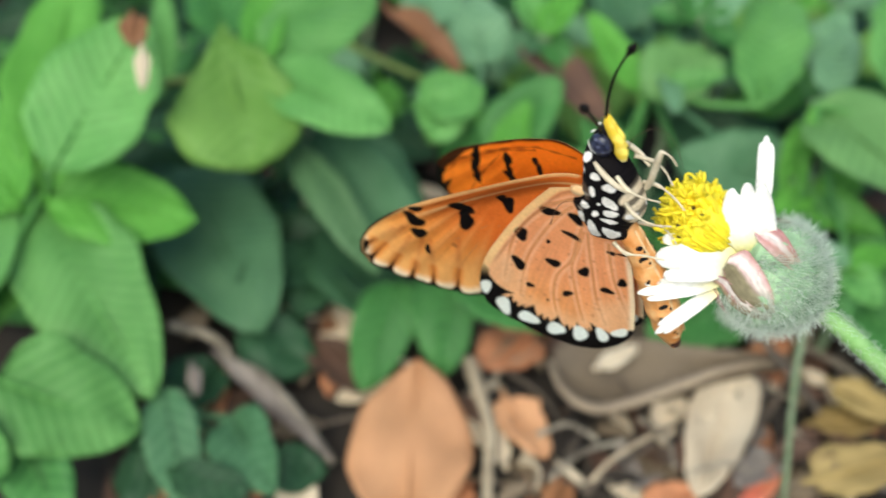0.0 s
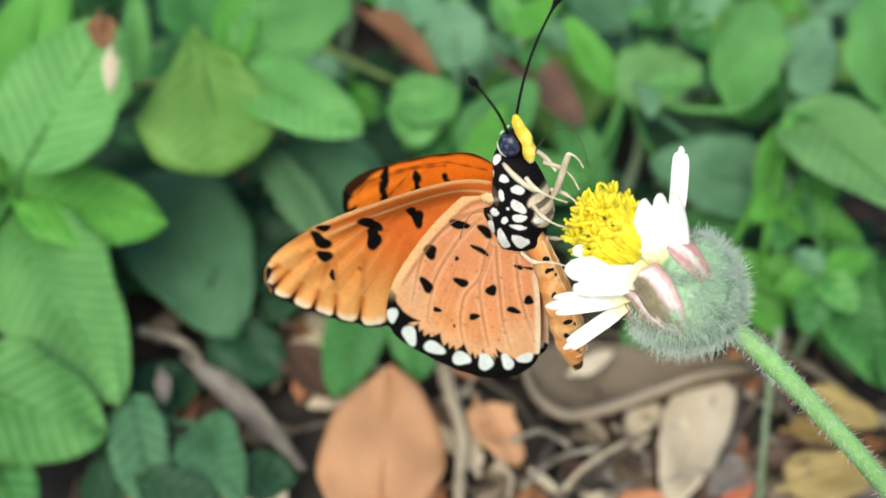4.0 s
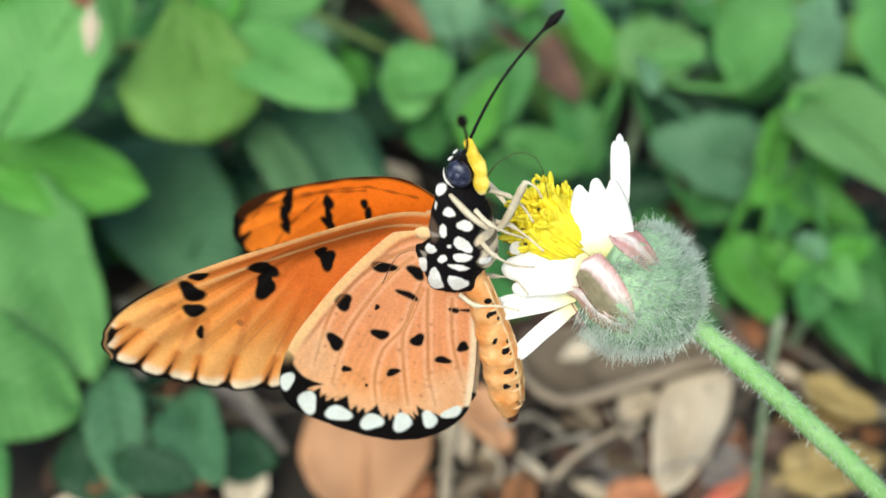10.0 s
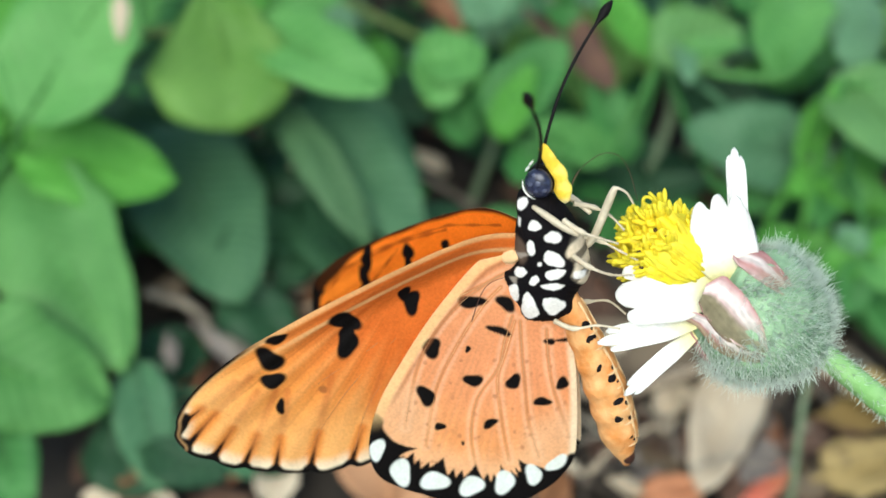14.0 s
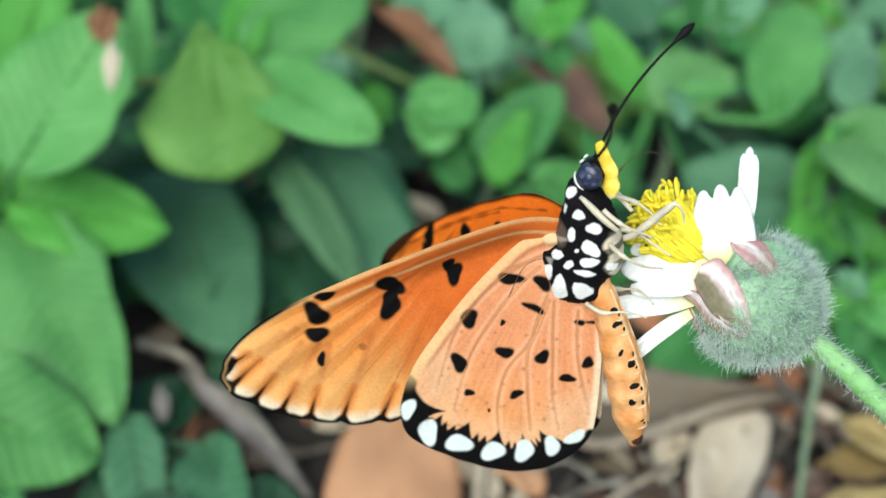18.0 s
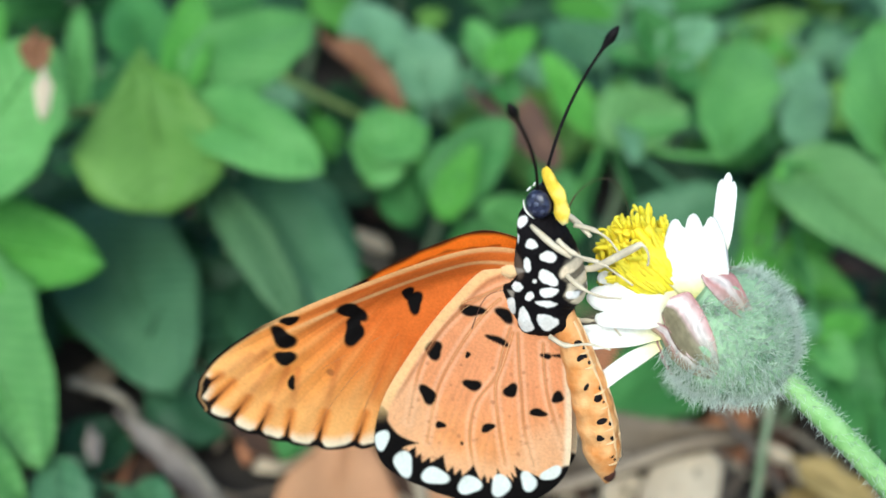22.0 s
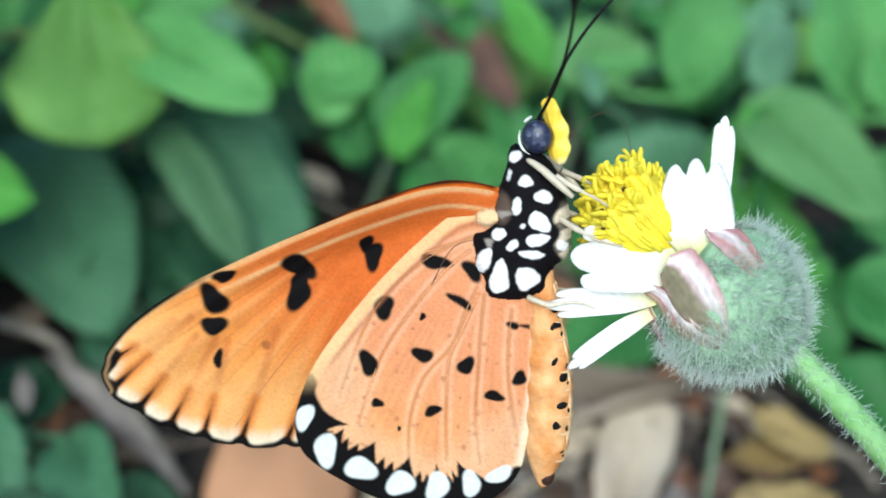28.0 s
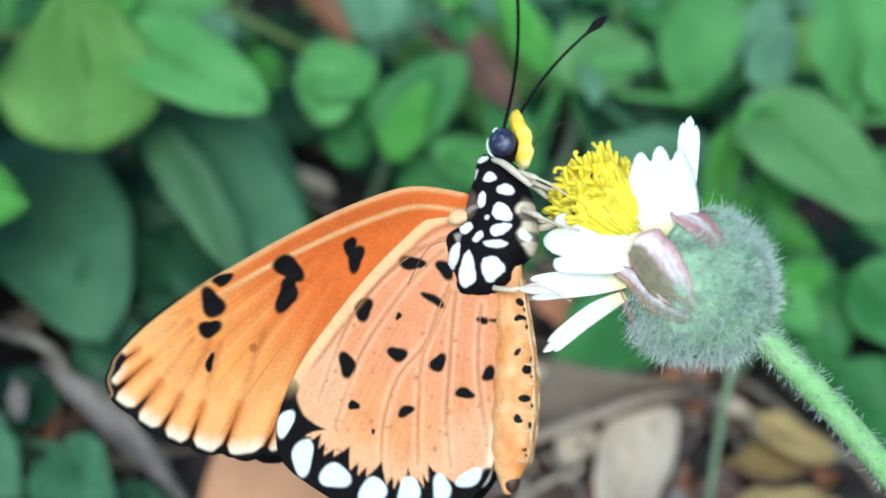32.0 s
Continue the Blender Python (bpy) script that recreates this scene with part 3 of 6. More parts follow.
butterfly = tagged(new("butterfly"), "orange butterfly with black spots and white-dotted border, on a daisy", "butterfly")
cam.data.dof.focus_object = butterfly
wings = []
for side, who in ((1, "showing its paler underside"), (-1, "showing its bright upper side")):
    fore = wing("forewing", butterfly, side, FORE, (470, 520), 8, 16, 0.0, "fore", "orange forewing with black spots, " + who)
    hind = wing("hindwing", butterfly, side, HIND, (660, 640), 7, 17, 0.00022, "hind", "peach-orange hindwing with white-dotted black border")
    wings += [fore, hind]
    for line in FORE_VEINS:
        vein(fore, side, 0.0, line, 0.00004, FORE_VEIN, -0.000012, True)
    for line in HIND_VEINS:
        vein(hind, side, 0.00022, line, 0.000042, VEIN, 0.000004)
    vein(hind, side, 0.00022, ((700, 462), (728, 414), (752, 392), (786, 387)), 0.00005, DARK_TIP, 0.00001)

# thorax and head: rounded bodies raised on an outline, black with angular white scale spots
BODY = [(847, 232), (867, 229), (888, 238), (907, 252), (922, 272), (934, 302), (942, 332), (946, 360), (947, 392), (940, 420), (920, 438), (906, 458), (900, 486), (865, 500), (818, 502), (796, 492),
        (791, 462), (776, 442), (777, 418), (774, 382), (797, 374), (818, 357), (818, 328), (827, 298), (841, 262)]
BODY_SPOTS = [((849, 238), (866, 236), (873, 244), (862, 254), (847, 252)), ((848, 265), (857, 266), (849, 286), (842, 283)), ((871, 275), (882, 273), (893, 289), (878, 296), (864, 291)),
              ((857, 310), (872, 312), (868, 341), (853, 342)), ((893, 303), (913, 299), (923, 314), (915, 325), (899, 320), (890, 313)), ((891, 333), (906, 337), (922, 362), (912, 373), (888, 366), (878, 350)),
              ((820, 364), (841, 363), (844, 377), (828, 388), (816, 378)), ((874, 378), (898, 372), (924, 379), (898, 396), (880, 397)), ((861, 402), (892, 402), (914, 412), (885, 419), (865, 411)),
              ((928, 384), (944, 392), (942, 410), (926, 404)), ((848, 385), (861, 382), (864, 394), (851, 405), (841, 400)), ((797, 402), (818, 396), (816, 424), (796, 450), (780, 432)),
              ((828, 414), (840, 416), (847, 472), (816, 484), (804, 464)), ((856, 432), (884, 430), (904, 454), (868, 480), (856, 466)), ((868, 355), (877, 357), (874, 364), (866, 363))]


def patches(pts, col, colour, shapes, ragged=1.0, edge=1.5):
    """Angular patches of scales with slightly ragged borders."""
    u, v = pts.T
    for shape in shapes:
        c = np.array(shape, float)
        for _ in range(2):  # round off the corners
            after = np.roll(c, -1, axis=0)
            c = np.stack([c * 0.78 + after * 0.22, c * 0.22 + after * 0.78], 1).reshape(-1, 2)
        c = c.mean(0) + (c - c.mean(0)) * 0.97
        ring = np.vstack([c, c[:1]])
        d, run = near(pts, ring)
        inside = np.zeros(len(pts), bool)
        for (ax, ay), (bx, by) in zip(ring[:-1], ring[1:]):
            cross = (ay > v) != (by > v)
            inside ^= cross & (u < (bx - ax) * (v - ay) / ((by - ay) or 1e-9) + ax)
        signed = np.where(inside, -d, d) + ragged * (np.sin(run * 0.21 + ax) + 0.6 * np.sin(run * 0.47 + ay)) * 0.6
        col = over(col, colour, 1 - soft_step(-edge, edge, signed))
    return col


def pillow(outline, middle, depth, spokes, rings, ragged=0.0, flat=4):
    """A body raised to both sides of an outline: its points on the plan, and its mesh data."""
    rim, _ = closed_curve(outline, spokes)
    c = np.array(middle, float)
    rim = np.array([c + (p - c) * (1 + ragged * noise.noise((p[0] * 0.21, p[1] * 0.21, 5.0))) for p in rim])
    plan, high = [c], [1.0]
    for k in range(1, rings + 1):
        f = (k / rings) ** 0.8
        plan += list(c + (rim - c) * f)
        high += [max(0.0, 1 - f ** flat) ** 0.5] * spokes
    plan, high = np.array(plan), np.array(high)
    n = len(plan)
    verts = []
    for side in (-1, 1):
        for (u, v), h in zip(plan, high):
            verts.append(P(u, v, side * depth * h * (1 + 0.05 * noise.noise((u * 0.04, v * 0.04, side)))))
    faces = []
    for s in range(spokes):
        q = (s + 1) % spokes
        faces.append((0, 1 + s, 1 + q))
        for k in range(rings - 1):
            a, b = 1 + k * spokes, 1 + (k + 1) * spokes
            faces.append((a + s, b + s, b + q, a + q))
    faces += [tuple(n + i for i in f[::-1]) for f in faces]
    return plan, verts, faces


def coat(ob, colours):
    """Lay scale colours, one for each point of the plan, on both sides of a body."""
    tone = ob.data.color_attributes.new("paint", "FLOAT_COLOR", "POINT")
    two = np.vstack([colours, colours])
    tone.data.foreach_set("color", np.c_[two, np.ones(len(two))].ravel())


def fuzz(ob, count, seed, low, high, thin, lean=(0, 0, 0)):
    """Short scales and hairs that stand out from a body."""
    r = random.Random(seed)
    me = ob.data
    verts, faces = [], []
    for _ in range(count):
        vert = me.vertices[r.randrange(len(me.vertices))]
        way = (vert.normal + Vector((r.gauss(0, .4), r.gauss(0, .4), r.gauss(0, .4))) + Vector(lean)).normalized()
        v_, f_ = tube_data([vert.co, vert.co + way * r.uniform(low, high)], [thin, thin * 0.3], 3, len(verts))
        verts += v_
        faces += f_
    return verts, faces


plan, v, f = pillow(BODY, (866, 362), 0.0020, 240, 84, 0.03)
thorax = put("thorax", mesh_of("thorax", v, f, SCALES), butterfly, None, "black thorax with rounded white spots and cream flank")
scales = np.tile((0.005, 0.004, 0.005), (len(plan), 1))
flank = plan[:, 0] + 5 * np.sin(plan[:, 1] * 0.13)
scales = over(scales, (0.66, 0.55, 0.40), soft_step(924, 932, flank) * soft_step(318, 336, plan[:, 1]) * (0.25 + 0.75 * soft_step(-0.35, 0.1, np.sin(plan[:, 1] * 0.17 + 0.06 * plan[:, 0]))))
scales = over(scales, (0.16, 0.11, 0.08), 0.6 * (1 - soft_step(14, 24, np.hypot(plan[:, 0] - 834, (plan[:, 1] - 330) * 0.7))))
scales = patches(plan, scales, (0.80, 0.77, 0.74), BODY_SPOTS)
coat(thorax, dots(plan, scales, (0.30, 0.26, 0.22), [(836, 340, 12, 6, 10), (812, 388, 9, 5, 20)], 0.3, 0.5))
v, f = fuzz(thorax, 900, 3, 0.00010, 0.00028, 0.000016, (-0.2, 0, -0.4))
tagged(put("fur", mesh_of("fur", v, f, BLACK), thorax), kind="stuff")
for side in (1, -1):
    tuft = blob("wing_root_tuft", P(810, 348, -side * 0.0013), 22 * UNIT, 8 * UNIT, 13 * UNIT, CREAM_BAND, thorax, "cream tuft at the wing root", None, 12, 16, lambda q: q * (1 + 0.25 * noise.noise(q * 3000)))
    v, f = fuzz(tuft, 420, 31, 0.00004, 0.00022, 0.000018, (-1.4, 0, -0.4))
    tagged(put("fur", mesh_of("fur", v, f, CREAM_BAND), tuft), kind="stuff")
    fold = smooth_line([P(881, 250, -side * 0.0015), P(906, 264, -side * 0.0020), P(932, 288, -side * 0.0021), P(956, 312, -side * 0.0018)], 6)
    n = len(fold)
    tube("foreleg", fold, [0.00013 + 0.00013 * math.sin(math.pi * (i + 1) / (n + 1)) for i in range(n)], LEG, thorax, "folded pale foreleg", 8)

head = blob("head", P(892, 217), 26 * UNIT, 30 * UNIT, 31 * UNIT, BLACK, butterfly, "black head with dark eyes and yellow palps", None, 14, 18)
PALP_LINE = [(908, 162), (915, 152), (925, 154), (936, 178), (948, 202), (946, 220), (951, 234), (946, 248), (940, 259), (931, 264), (921, 254), (917, 240), (921, 214), (912, 186)]
plan_palp, v_palp, f_palp = pillow(PALP_LINE, (934, 222), 0.00034, 90, 14, 0.06, 2)
yellow = np.tile((0.80, 0.55, 0.050), (len(plan_palp), 1))
yellow = over(yellow, (0.90, 0.72, 0.14), soft_step(-8, 14, plan_palp[:, 0] - 932 + 8 * np.sin(plan_palp[:, 1] * 0.2)))
yellow = over(yellow, (0.78, 0.66, 0.40), soft_step(246, 268, plan_palp[:, 1]))
for side in (1, -1):
    eye = blob("eye", P(895, 214, -side * 0.00078), 26 * UNIT, 17 * UNIT, 28 * UNIT, EYE, head, "glossy dark blue-black compound eye", None, 18, 24)
    for a, d, size in ((0.9, 0.25, 5), (2.6, 0.5, 6), (4.4, 0.35, 4), (5.6, 0.6, 5), (1.6, 0.75, 4)):
        x, z = math.cos(a) * d, math.sin(a) * d
        y = math.sqrt(1 - d * d)
        blob("pale_facet", P(895 + 26 * x, 214 - 28 * z, -side * (0.00078 + 17 * UNIT * y * 0.985)), size * UNIT, 0.8 * UNIT, size * UNIT, FACET, eye, "", Matrix.Rotation(side * x * 0.9, 3, "Z") @ Matrix.Rotation(-side * z * 0.9, 3, "X"), 6, 10)
    ring = [P(894 + 28.5 * math.cos(a), 215 - 30.5 * math.sin(a), -side * 0.00088) for a in np.linspace(2.7, 4.3, 18)]
    tube("eye_rim", ring, [0.00001 + 0.00008 * math.sin(math.pi * (i + 0.5) / 18) for i in range(18)], WHITE_SCALE, head, "thin pale rim behind the eye", 6)
    blob("brow_spot", P(878, 186, -side * 0.0005), 7 * UNIT, 5 * UNIT, 2.5 * UNIT, WHITE_SCALE, head, "", Matrix.Rotation(-0.7, 3, "Y"), 6, 10)
    palp = put("palp", mesh_of("palp", [p + Vector((-0.00030 * (side < 0), -side * 0.00030, 0)) for p in v_palp], f_palp, SCALES), head, None, "bright yellow scaly palp")
    coat(palp, yellow)
    v, f = fuzz(palp, 620, 17, 0.00006, 0.00032, 0.000018, (0.5, 0, 0.2))
    tagged(put("scale_fringe", mesh_of("scale_fringe", v, f, PALP), palp), kind="stuff")
tube("proboscis", smooth_line([P(940, 240), P(962, 208, 0.0004), P(1000, 186, 0.0008), P(1030, 190, 0.001), P(1046, 222, 0.0012), P(1052, 285, 0.0012)], 6), [0.00006] * 6 + [0.000028] * 25, ANTHER, butterfly, "thin dark proboscis reaching to the florets", 6)

# abdomen: ringed, with pale side stripe and black dots
ABDOMEN_ROOT = P(884, 452)


def make_abdomen():
    length = 412 * UNIT
    verts, faces = [], []
    n, sides = 66, 26
    tone = []
    for i in range(n + 1):
        t = i / n
        z = -length * t + 0.0006
        r = 0.00158 * (0.62 + 0.40 * math.sin(math.pi * min(1, t) ** 1.5)) * (1 - 0.72 * max(0, t - 0.86) / 0.14)
        r *= 1 + 0.045 * math.cos(2 * math.pi * t * 7.5)
        bend = 0.0006 * math.sin(math.pi * t) + 0.0004 * t
        for k in range(sides):
            a = 2 * math.pi * k / sides
            verts.append((bend + r * math.cos(a), r * 0.92 * math.sin(a), z))
    for i in range(n):
        for k in range(sides):
            a, b = i * sides + k, i * sides + (k + 1) % sides
            faces.append((a, a + sides, b + sides, b))
    faces += [tuple(range(sides)), tuple(n * sides + k for k in range(sides))[::-1]]
    ab = put("abdomen", mesh_of("abdomen", verts, faces, BELLY), butterfly, Matrix.Translation(ABDOMEN_ROOT), "orange ringed abdomen with black dots and dark tip")

    def skin(t, a, proud=1.0):
        r = 0.00158 * (0.62 + 0.40 * math.sin(math.pi * min(1, t) ** 1.5)) * (1 - 0.72 * max(0, t - 0.86) / 0.14)
        bend = 0.0006 * math.sin(math.pi * t) + 0.0004 * t
        return Vector((bend + proud * r * math.cos(a), proud * r * 0.92 * math.sin(a), -length * t + 0.0006))
    for side in (-1, 1):
        for k in range(7):
            t = 0.17 + 0.105 * k
            t += (0.016, -0.012, 0.020, -0.006, 0.010, -0.018, 0.004)[k]
            blob("black_dot", skin(t, side * (0.85 + 0.12 * (k % 3 - 1)), 0.97), 0.00009, 0.00034 + 0.00012 * (k % 3), 0.00026 + 0.00012 * (k % 2), BLACK, ab, "", Matrix.Rotation(side * 0.85, 3, "Z") @ Matrix.Rotation(0.5 * (k % 3 - 1), 3, "X"), 6, 8)
            blob("black_dot", skin(t + 0.03, side * (0.42 + 0.06 * (k % 2)), 0.975), 0.00007, 0.00020, 0.00016 + 0.00006 * (k % 3), BLACK, ab, "", Matrix.Rotation(side * 0.42, 3, "Z"), 6, 8)
            band = [skin(t + 0.05 + 0.006 * math.sin(3 * a), side * a, 1.0) for a in np.linspace(0.1, 0.9, 12)]
            tube("pale_band", band, [0.00003 + 0.00007 * math.sin(math.pi * i / 11) for i in range(12)], CREAM_BAND, ab, "", 6)
        stripe = [skin(t, side * 0.35, 0.97) for t in np.linspace(0.08, 0.86, 20)]
        tube("pale_stripe", stripe, 0.00012, CREAM_BAND, ab, "", 6)
    blob("dark_tip", skin(0.94, 0, 0.0) + Vector((0.0002, 0, 0)), 0.00060, 0.00062, 0.00085, DARK_TIP, ab, "dark reddish-black tip", None, 10, 16)
    return ab


abdomen = make_abdomen()

# legs: thigh, shin and foot in one jointed tube each
LEGS = [((930, 282), (962, 300), (992, 318), (1018, 340)), ((934, 354), (962, 370), (998, 392), (1033, 405)), ((871, 488), (909, 498), (955, 496), (990, 516))]
HIGH_LEG = ((930, 372), (955, 350), (998, 268), (1010, 252), (1028, 262), (1038, 284))
for side in (1, -1):
    for k, leg in enumerate(LEGS):
        spread = -side * 0.0018
        line = smooth_line([P(u, v, spread * f) for (u, v), f in zip(leg, (0.8, 1.1, 1.0, 0.6))], 6)
        n = len(line)
        tube("leg", line, [(0.00020 if i < n * 0.4 else 0.00012) - 0.00005 * i / n + 0.00003 * (i % 6 == 0) for i in range(n)], LEG, butterfly, "slender cream leg", 7)
KNEE = P(930, 372, 0.0012)
line = smooth_line([P(u, v, 0.0012) - KNEE for u, v in HIGH_LEG], 5)
high_leg = tube("leg", line, [0.00013 + 0.00020 * math.sin(math.pi * min(1, 1.55 * (i + 0.5) / len(line))) ** 0.8 - 0.00006 * i / len(line) for i in range(len(line))], LEG, butterfly, "slender cream leg bent up at the knee", 7)

ANT_LEN = 0.0125


def make_antenna(bow):
    rows = 26
    line = [Vector((bow * math.sin(math.pi * i / rows) * ANT_LEN, 0, ANT_LEN * i / rows)) for i in range(rows + 1)]
    radii = [0.00013 - 0.00003 * i / rows + 0.00028 * math.exp(-(((i / rows) - 0.93) / 0.055) ** 2) for i in range(rows)] + [0.0001]
    return tube("antenna", line, radii, BLACK, butterfly, "thin black antenna ending in a club", 8)


antenna_near, antenna_far = make_antenna(0.05), make_antenna(-0.06)

# ---- the daisy: head at the origin of its own space, x to the right of the plan, y up, z to the front ----
MM = 0.001
flower = tagged(new("daisy_flower"), "wild daisy with white petals, yellow disc and hairy green stem", "flower")
AXIS = Vector((-0.727, 0.687, 0.02)).normalized()
SIDE_UP = Vector((0.687, 0.727, 0)).normalized()
FRONT = AXIS.cross(SIDE_UP).normalized()
if FRONT.z < 0:
    FRONT = -FRONT
JOINT = Vector((5.0, -6.0, 0.4)) * MM
CUP = (Vector((-0.791, 0.611, 0.02)).normalized(), Vector((0.611, 0.791, 0)).normalized(), JOINT)  # the cup sits a little askew under the disc
DISC = (AXIS, SIDE_UP, Vector((5.0, -5.4, 0.4)) * MM)


def around(along, radius, angle, host=CUP):
    """A point of the head: along its axis from the stem joint (mm), at a radius (mm) and angle (0: upper side, 90: front)."""
    a = radians(angle)
    axis, up, foot = host
    return foot + (axis * along + up * radius * math.cos(a) + FRONT * radius * math.sin(a)) * MM


def cup_radius(s):
    return 5.05 * math.sin(math.pi * min(1, 0.055 + 0.74 * s)) ** 0.72


def make_cup():
    verts, faces = [], []
    n, sides = 30, 40
    for i in range(n + 1):
        s = i / n
        for k in range(sides):
            a = 360 * k / sides
            r = cup_radius(s) * (1 + 0.07 * noise.noise((k * 0.9, s * 6, 1)))
            verts.append(around(9.0 * s, r, a))
    for i in range(n):
        for k in range(sides):
            a, b = i * sides + k, i * sides + (k + 1) % sides
            faces.append((a, b, b + sides, a + sides))
    faces += [tuple(range(sides))[::-1], tuple(n * sides + k for k in range(sides))]
    return put("involucre", mesh_of("involucre", verts, faces, CALYX), flower, None, "grey-green cup covered with pale bristly hairs")


cup = make_cup()


def sheet(name, rows_of_points, material, parent, label="", thick=0.00006):
    """A thin curved piece from a grid of points, closed on all sides."""
    n, w = len(rows_of_points), len(rows_of_points[0])
    flat = [Vector(p) for r in rows_of_points for p in r]
    nor = []
    for i in range(n):
        for j in range(w):
            a = flat[min(i + 1, n - 1) * w + j] - flat[max(i - 1, 0) * w + j]
            b = flat[i * w + min(j + 1, w - 1)] - flat[i * w + max(j - 1, 0)]
            c = a.cross(b)
            nor.append(c.normalized() if c.length > 1e-12 else Vector((0, 0, 1)))
    verts = [p + q * thick / 2 for p, q in zip(flat, nor)] + [p - q * thick / 2 for p, q in zip(flat, nor)]
    m = n * w
    faces = []
    for i in range(n - 1):
        for j in range(w - 1):
            a = i * w + j
            faces += [(a, a + w, a + w + 1, a + 1), (m + a, m + a + 1, m + a + w + 1, m + a + w)]
    ring = [j for j in range(w)] + [i * w + w - 1 for i in range(1, n)] + [(n - 1) * w + j for j in range(w - 2, -1, -1)] + [i * w for i in range(n - 2, 0, -1)]
    for a, b in zip(ring, ring[1:] + ring[:1]):
        faces.append((a, b, m + b, m + a))
    return put(name, mesh_of(name, verts, faces, material), parent, None, label)


# the palest tint paints gloss on two bracts, and the narrow bract's cream
ROSE_TINT, BLUSH_TINT, CREAM_AND_GLOSS_TINT = (0.470, 0.235, 0.230), (0.640, 0.460, 0.450), (0.800, 0.710, 0.690)
OLIVE_BROWN_TINT, TAN_TINT = (0.230, 0.200, 0.125), (0.520, 0.370, 0.260)


def along_edge(edge, t):
    """A point of a bract's edge, t from its tip (0) to its foot (1): (place on the cup's axis, angle round it)."""
    x = t * (len(edge) - 1)
    k = min(int(x), len(edge) - 2)
    u = x - k
    ends = [Vector(edge[max(0, k - 1)]), Vector(edge[k]), Vector(edge[k + 1]), Vector(edge[min(len(edge) - 1, k + 2)])]
    a, b, c, d = ends
    return 0.5 * (2 * b + (c - a) * u + (2 * a - 5 * b + 4 * c - d) * u * u + (3 * b - a - 3 * c + d) * u ** 3)


def bract(upper, lower, lift, bands, label):
    """One scale of the cup between two edges; bands name its colours from the upper edge (0) to the lower one (1)."""
    rows, cols = [], []
    seed = upper[0][1]
    for i in range(33):
        t = i / 32
        top, low = along_edge(upper, t), along_edge(lower, t)
        line = []
        for q in np.linspace(0, 1, 23):
            at = top.lerp(low, q)
            reach = cup_radius(at[0]) if at[0] < 1 else cup_radius(1) - 1.2 * (at[0] - 1)
            line.append(around(9.2 * at[0], reach + lift * (1 - t) - 0.04 * t + 0.05 * math.sin(math.pi * q) * (1 - t) + 0.09 * noise.noise((t * 5, q * 4, seed)), at[1]))
            x = q + 0.12 * noise.noise((t * 2.5, q * 2, seed)) + 0.05 * noise.noise((t * 11, q * 9, seed))
            k = max([n for n, band in enumerate(bands) if band[0] <= max(x, 0)])
            c = Vector(bands[k][1])
            if k + 1 < len(bands):
                c = c.lerp(Vector(bands[k + 1][1]), (max(x, 0) - bands[k][0]) / (bands[k + 1][0] - bands[k][0]))
            c = c.lerp(Vector(OLIVE_BROWN_TINT), 0.7 * soft_step(0.40, 0.95, np.array([t + 0.3 * q]))[0] * min(1, q * 2))
            c = c.lerp(Vector((0.300, 0.330, 0.230)), 0.75 * soft_step(0.62, 1.0, np.array([t + 0.1 * noise.noise((q * 6, t * 4, seed))]))[0])
            cols.append((*(c * (1 + 0.22 * noise.noise((q * 14, t * 2.5, seed)) + 0.25 * noise.noise((q * 9, t * 16, seed)))), 1.0))
        rows.append(line)
    b = sheet("bract", rows, BRACT, cup, label, 0.0001)
    tone = b.data.color_attributes.new("paint", "FLOAT_COLOR", "POINT")
    tone.data.foreach_set("color", np.array(cols + cols).ravel())
    return b


# its white streak is a highlight put into the colour
bract(((1.10, 14), (0.92, 20), (0.75, 42), (0.56, 59)), ((1.06, 46), (0.89, 62), (0.71, 67), (0.55, 66)), 0.10,
      ((0.0, ROSE_TINT), (0.36, ROSE_TINT), (0.50, CREAM_AND_GLOSS_TINT), (0.62, CREAM_AND_GLOSS_TINT), (0.74, ROSE_TINT), (1.0, BLUSH_TINT)), "rose bract with a cream-white streak of painted gloss")
# the pale band below its rosy rim is painted gloss
bract(((1.15, 92), (1.07, 73), (0.96, 77), (0.82, 86), (0.67, 96), (0.52, 111)), ((1.12, 114), (1.04, 124), (0.94, 127), (0.80, 126), (0.66, 122), (0.52, 115)), 0.10,
      ((0.0, ROSE_TINT), (0.14, BLUSH_TINT), (0.22, CREAM_AND_GLOSS_TINT), (0.34, CREAM_AND_GLOSS_TINT), (0.44, BLUSH_TINT), (0.56, OLIVE_BROWN_TINT), (0.94, OLIVE_BROWN_TINT), (1.0, ROSE_TINT)), "broad olive bract with a rosy upper rim")
bract(((1.14, 134), (0.97, 123), (0.78, 121), (0.50, 117)), ((1.12, 151), (0.93, 145), (0.75, 140), (0.51, 127)), 0.03,
      ((0.0, ROSE_TINT), (0.16, CREAM_AND_GLOSS_TINT), (0.42, CREAM_AND_GLOSS_TINT), (0.56, ROSE_TINT), (0.70, TAN_TINT), (1.0, TAN_TINT)), "narrow cream and tan bract")
for angle in (180, 222, 264, 306, 346):
    bract(((1.10, angle - 12), (0.85, angle - 20), (0.58, angle - 3)), ((1.10, angle + 12), (0.85, angle + 20), (0.58, angle + 3)), 0.12,
          ((0.0, ROSE_TINT), (0.2, BLUSH_TINT), (0.5, OLIVE_BROWN_TINT), (1.0, OLIVE_BROWN_TINT)), "olive bract with a rosy rim")


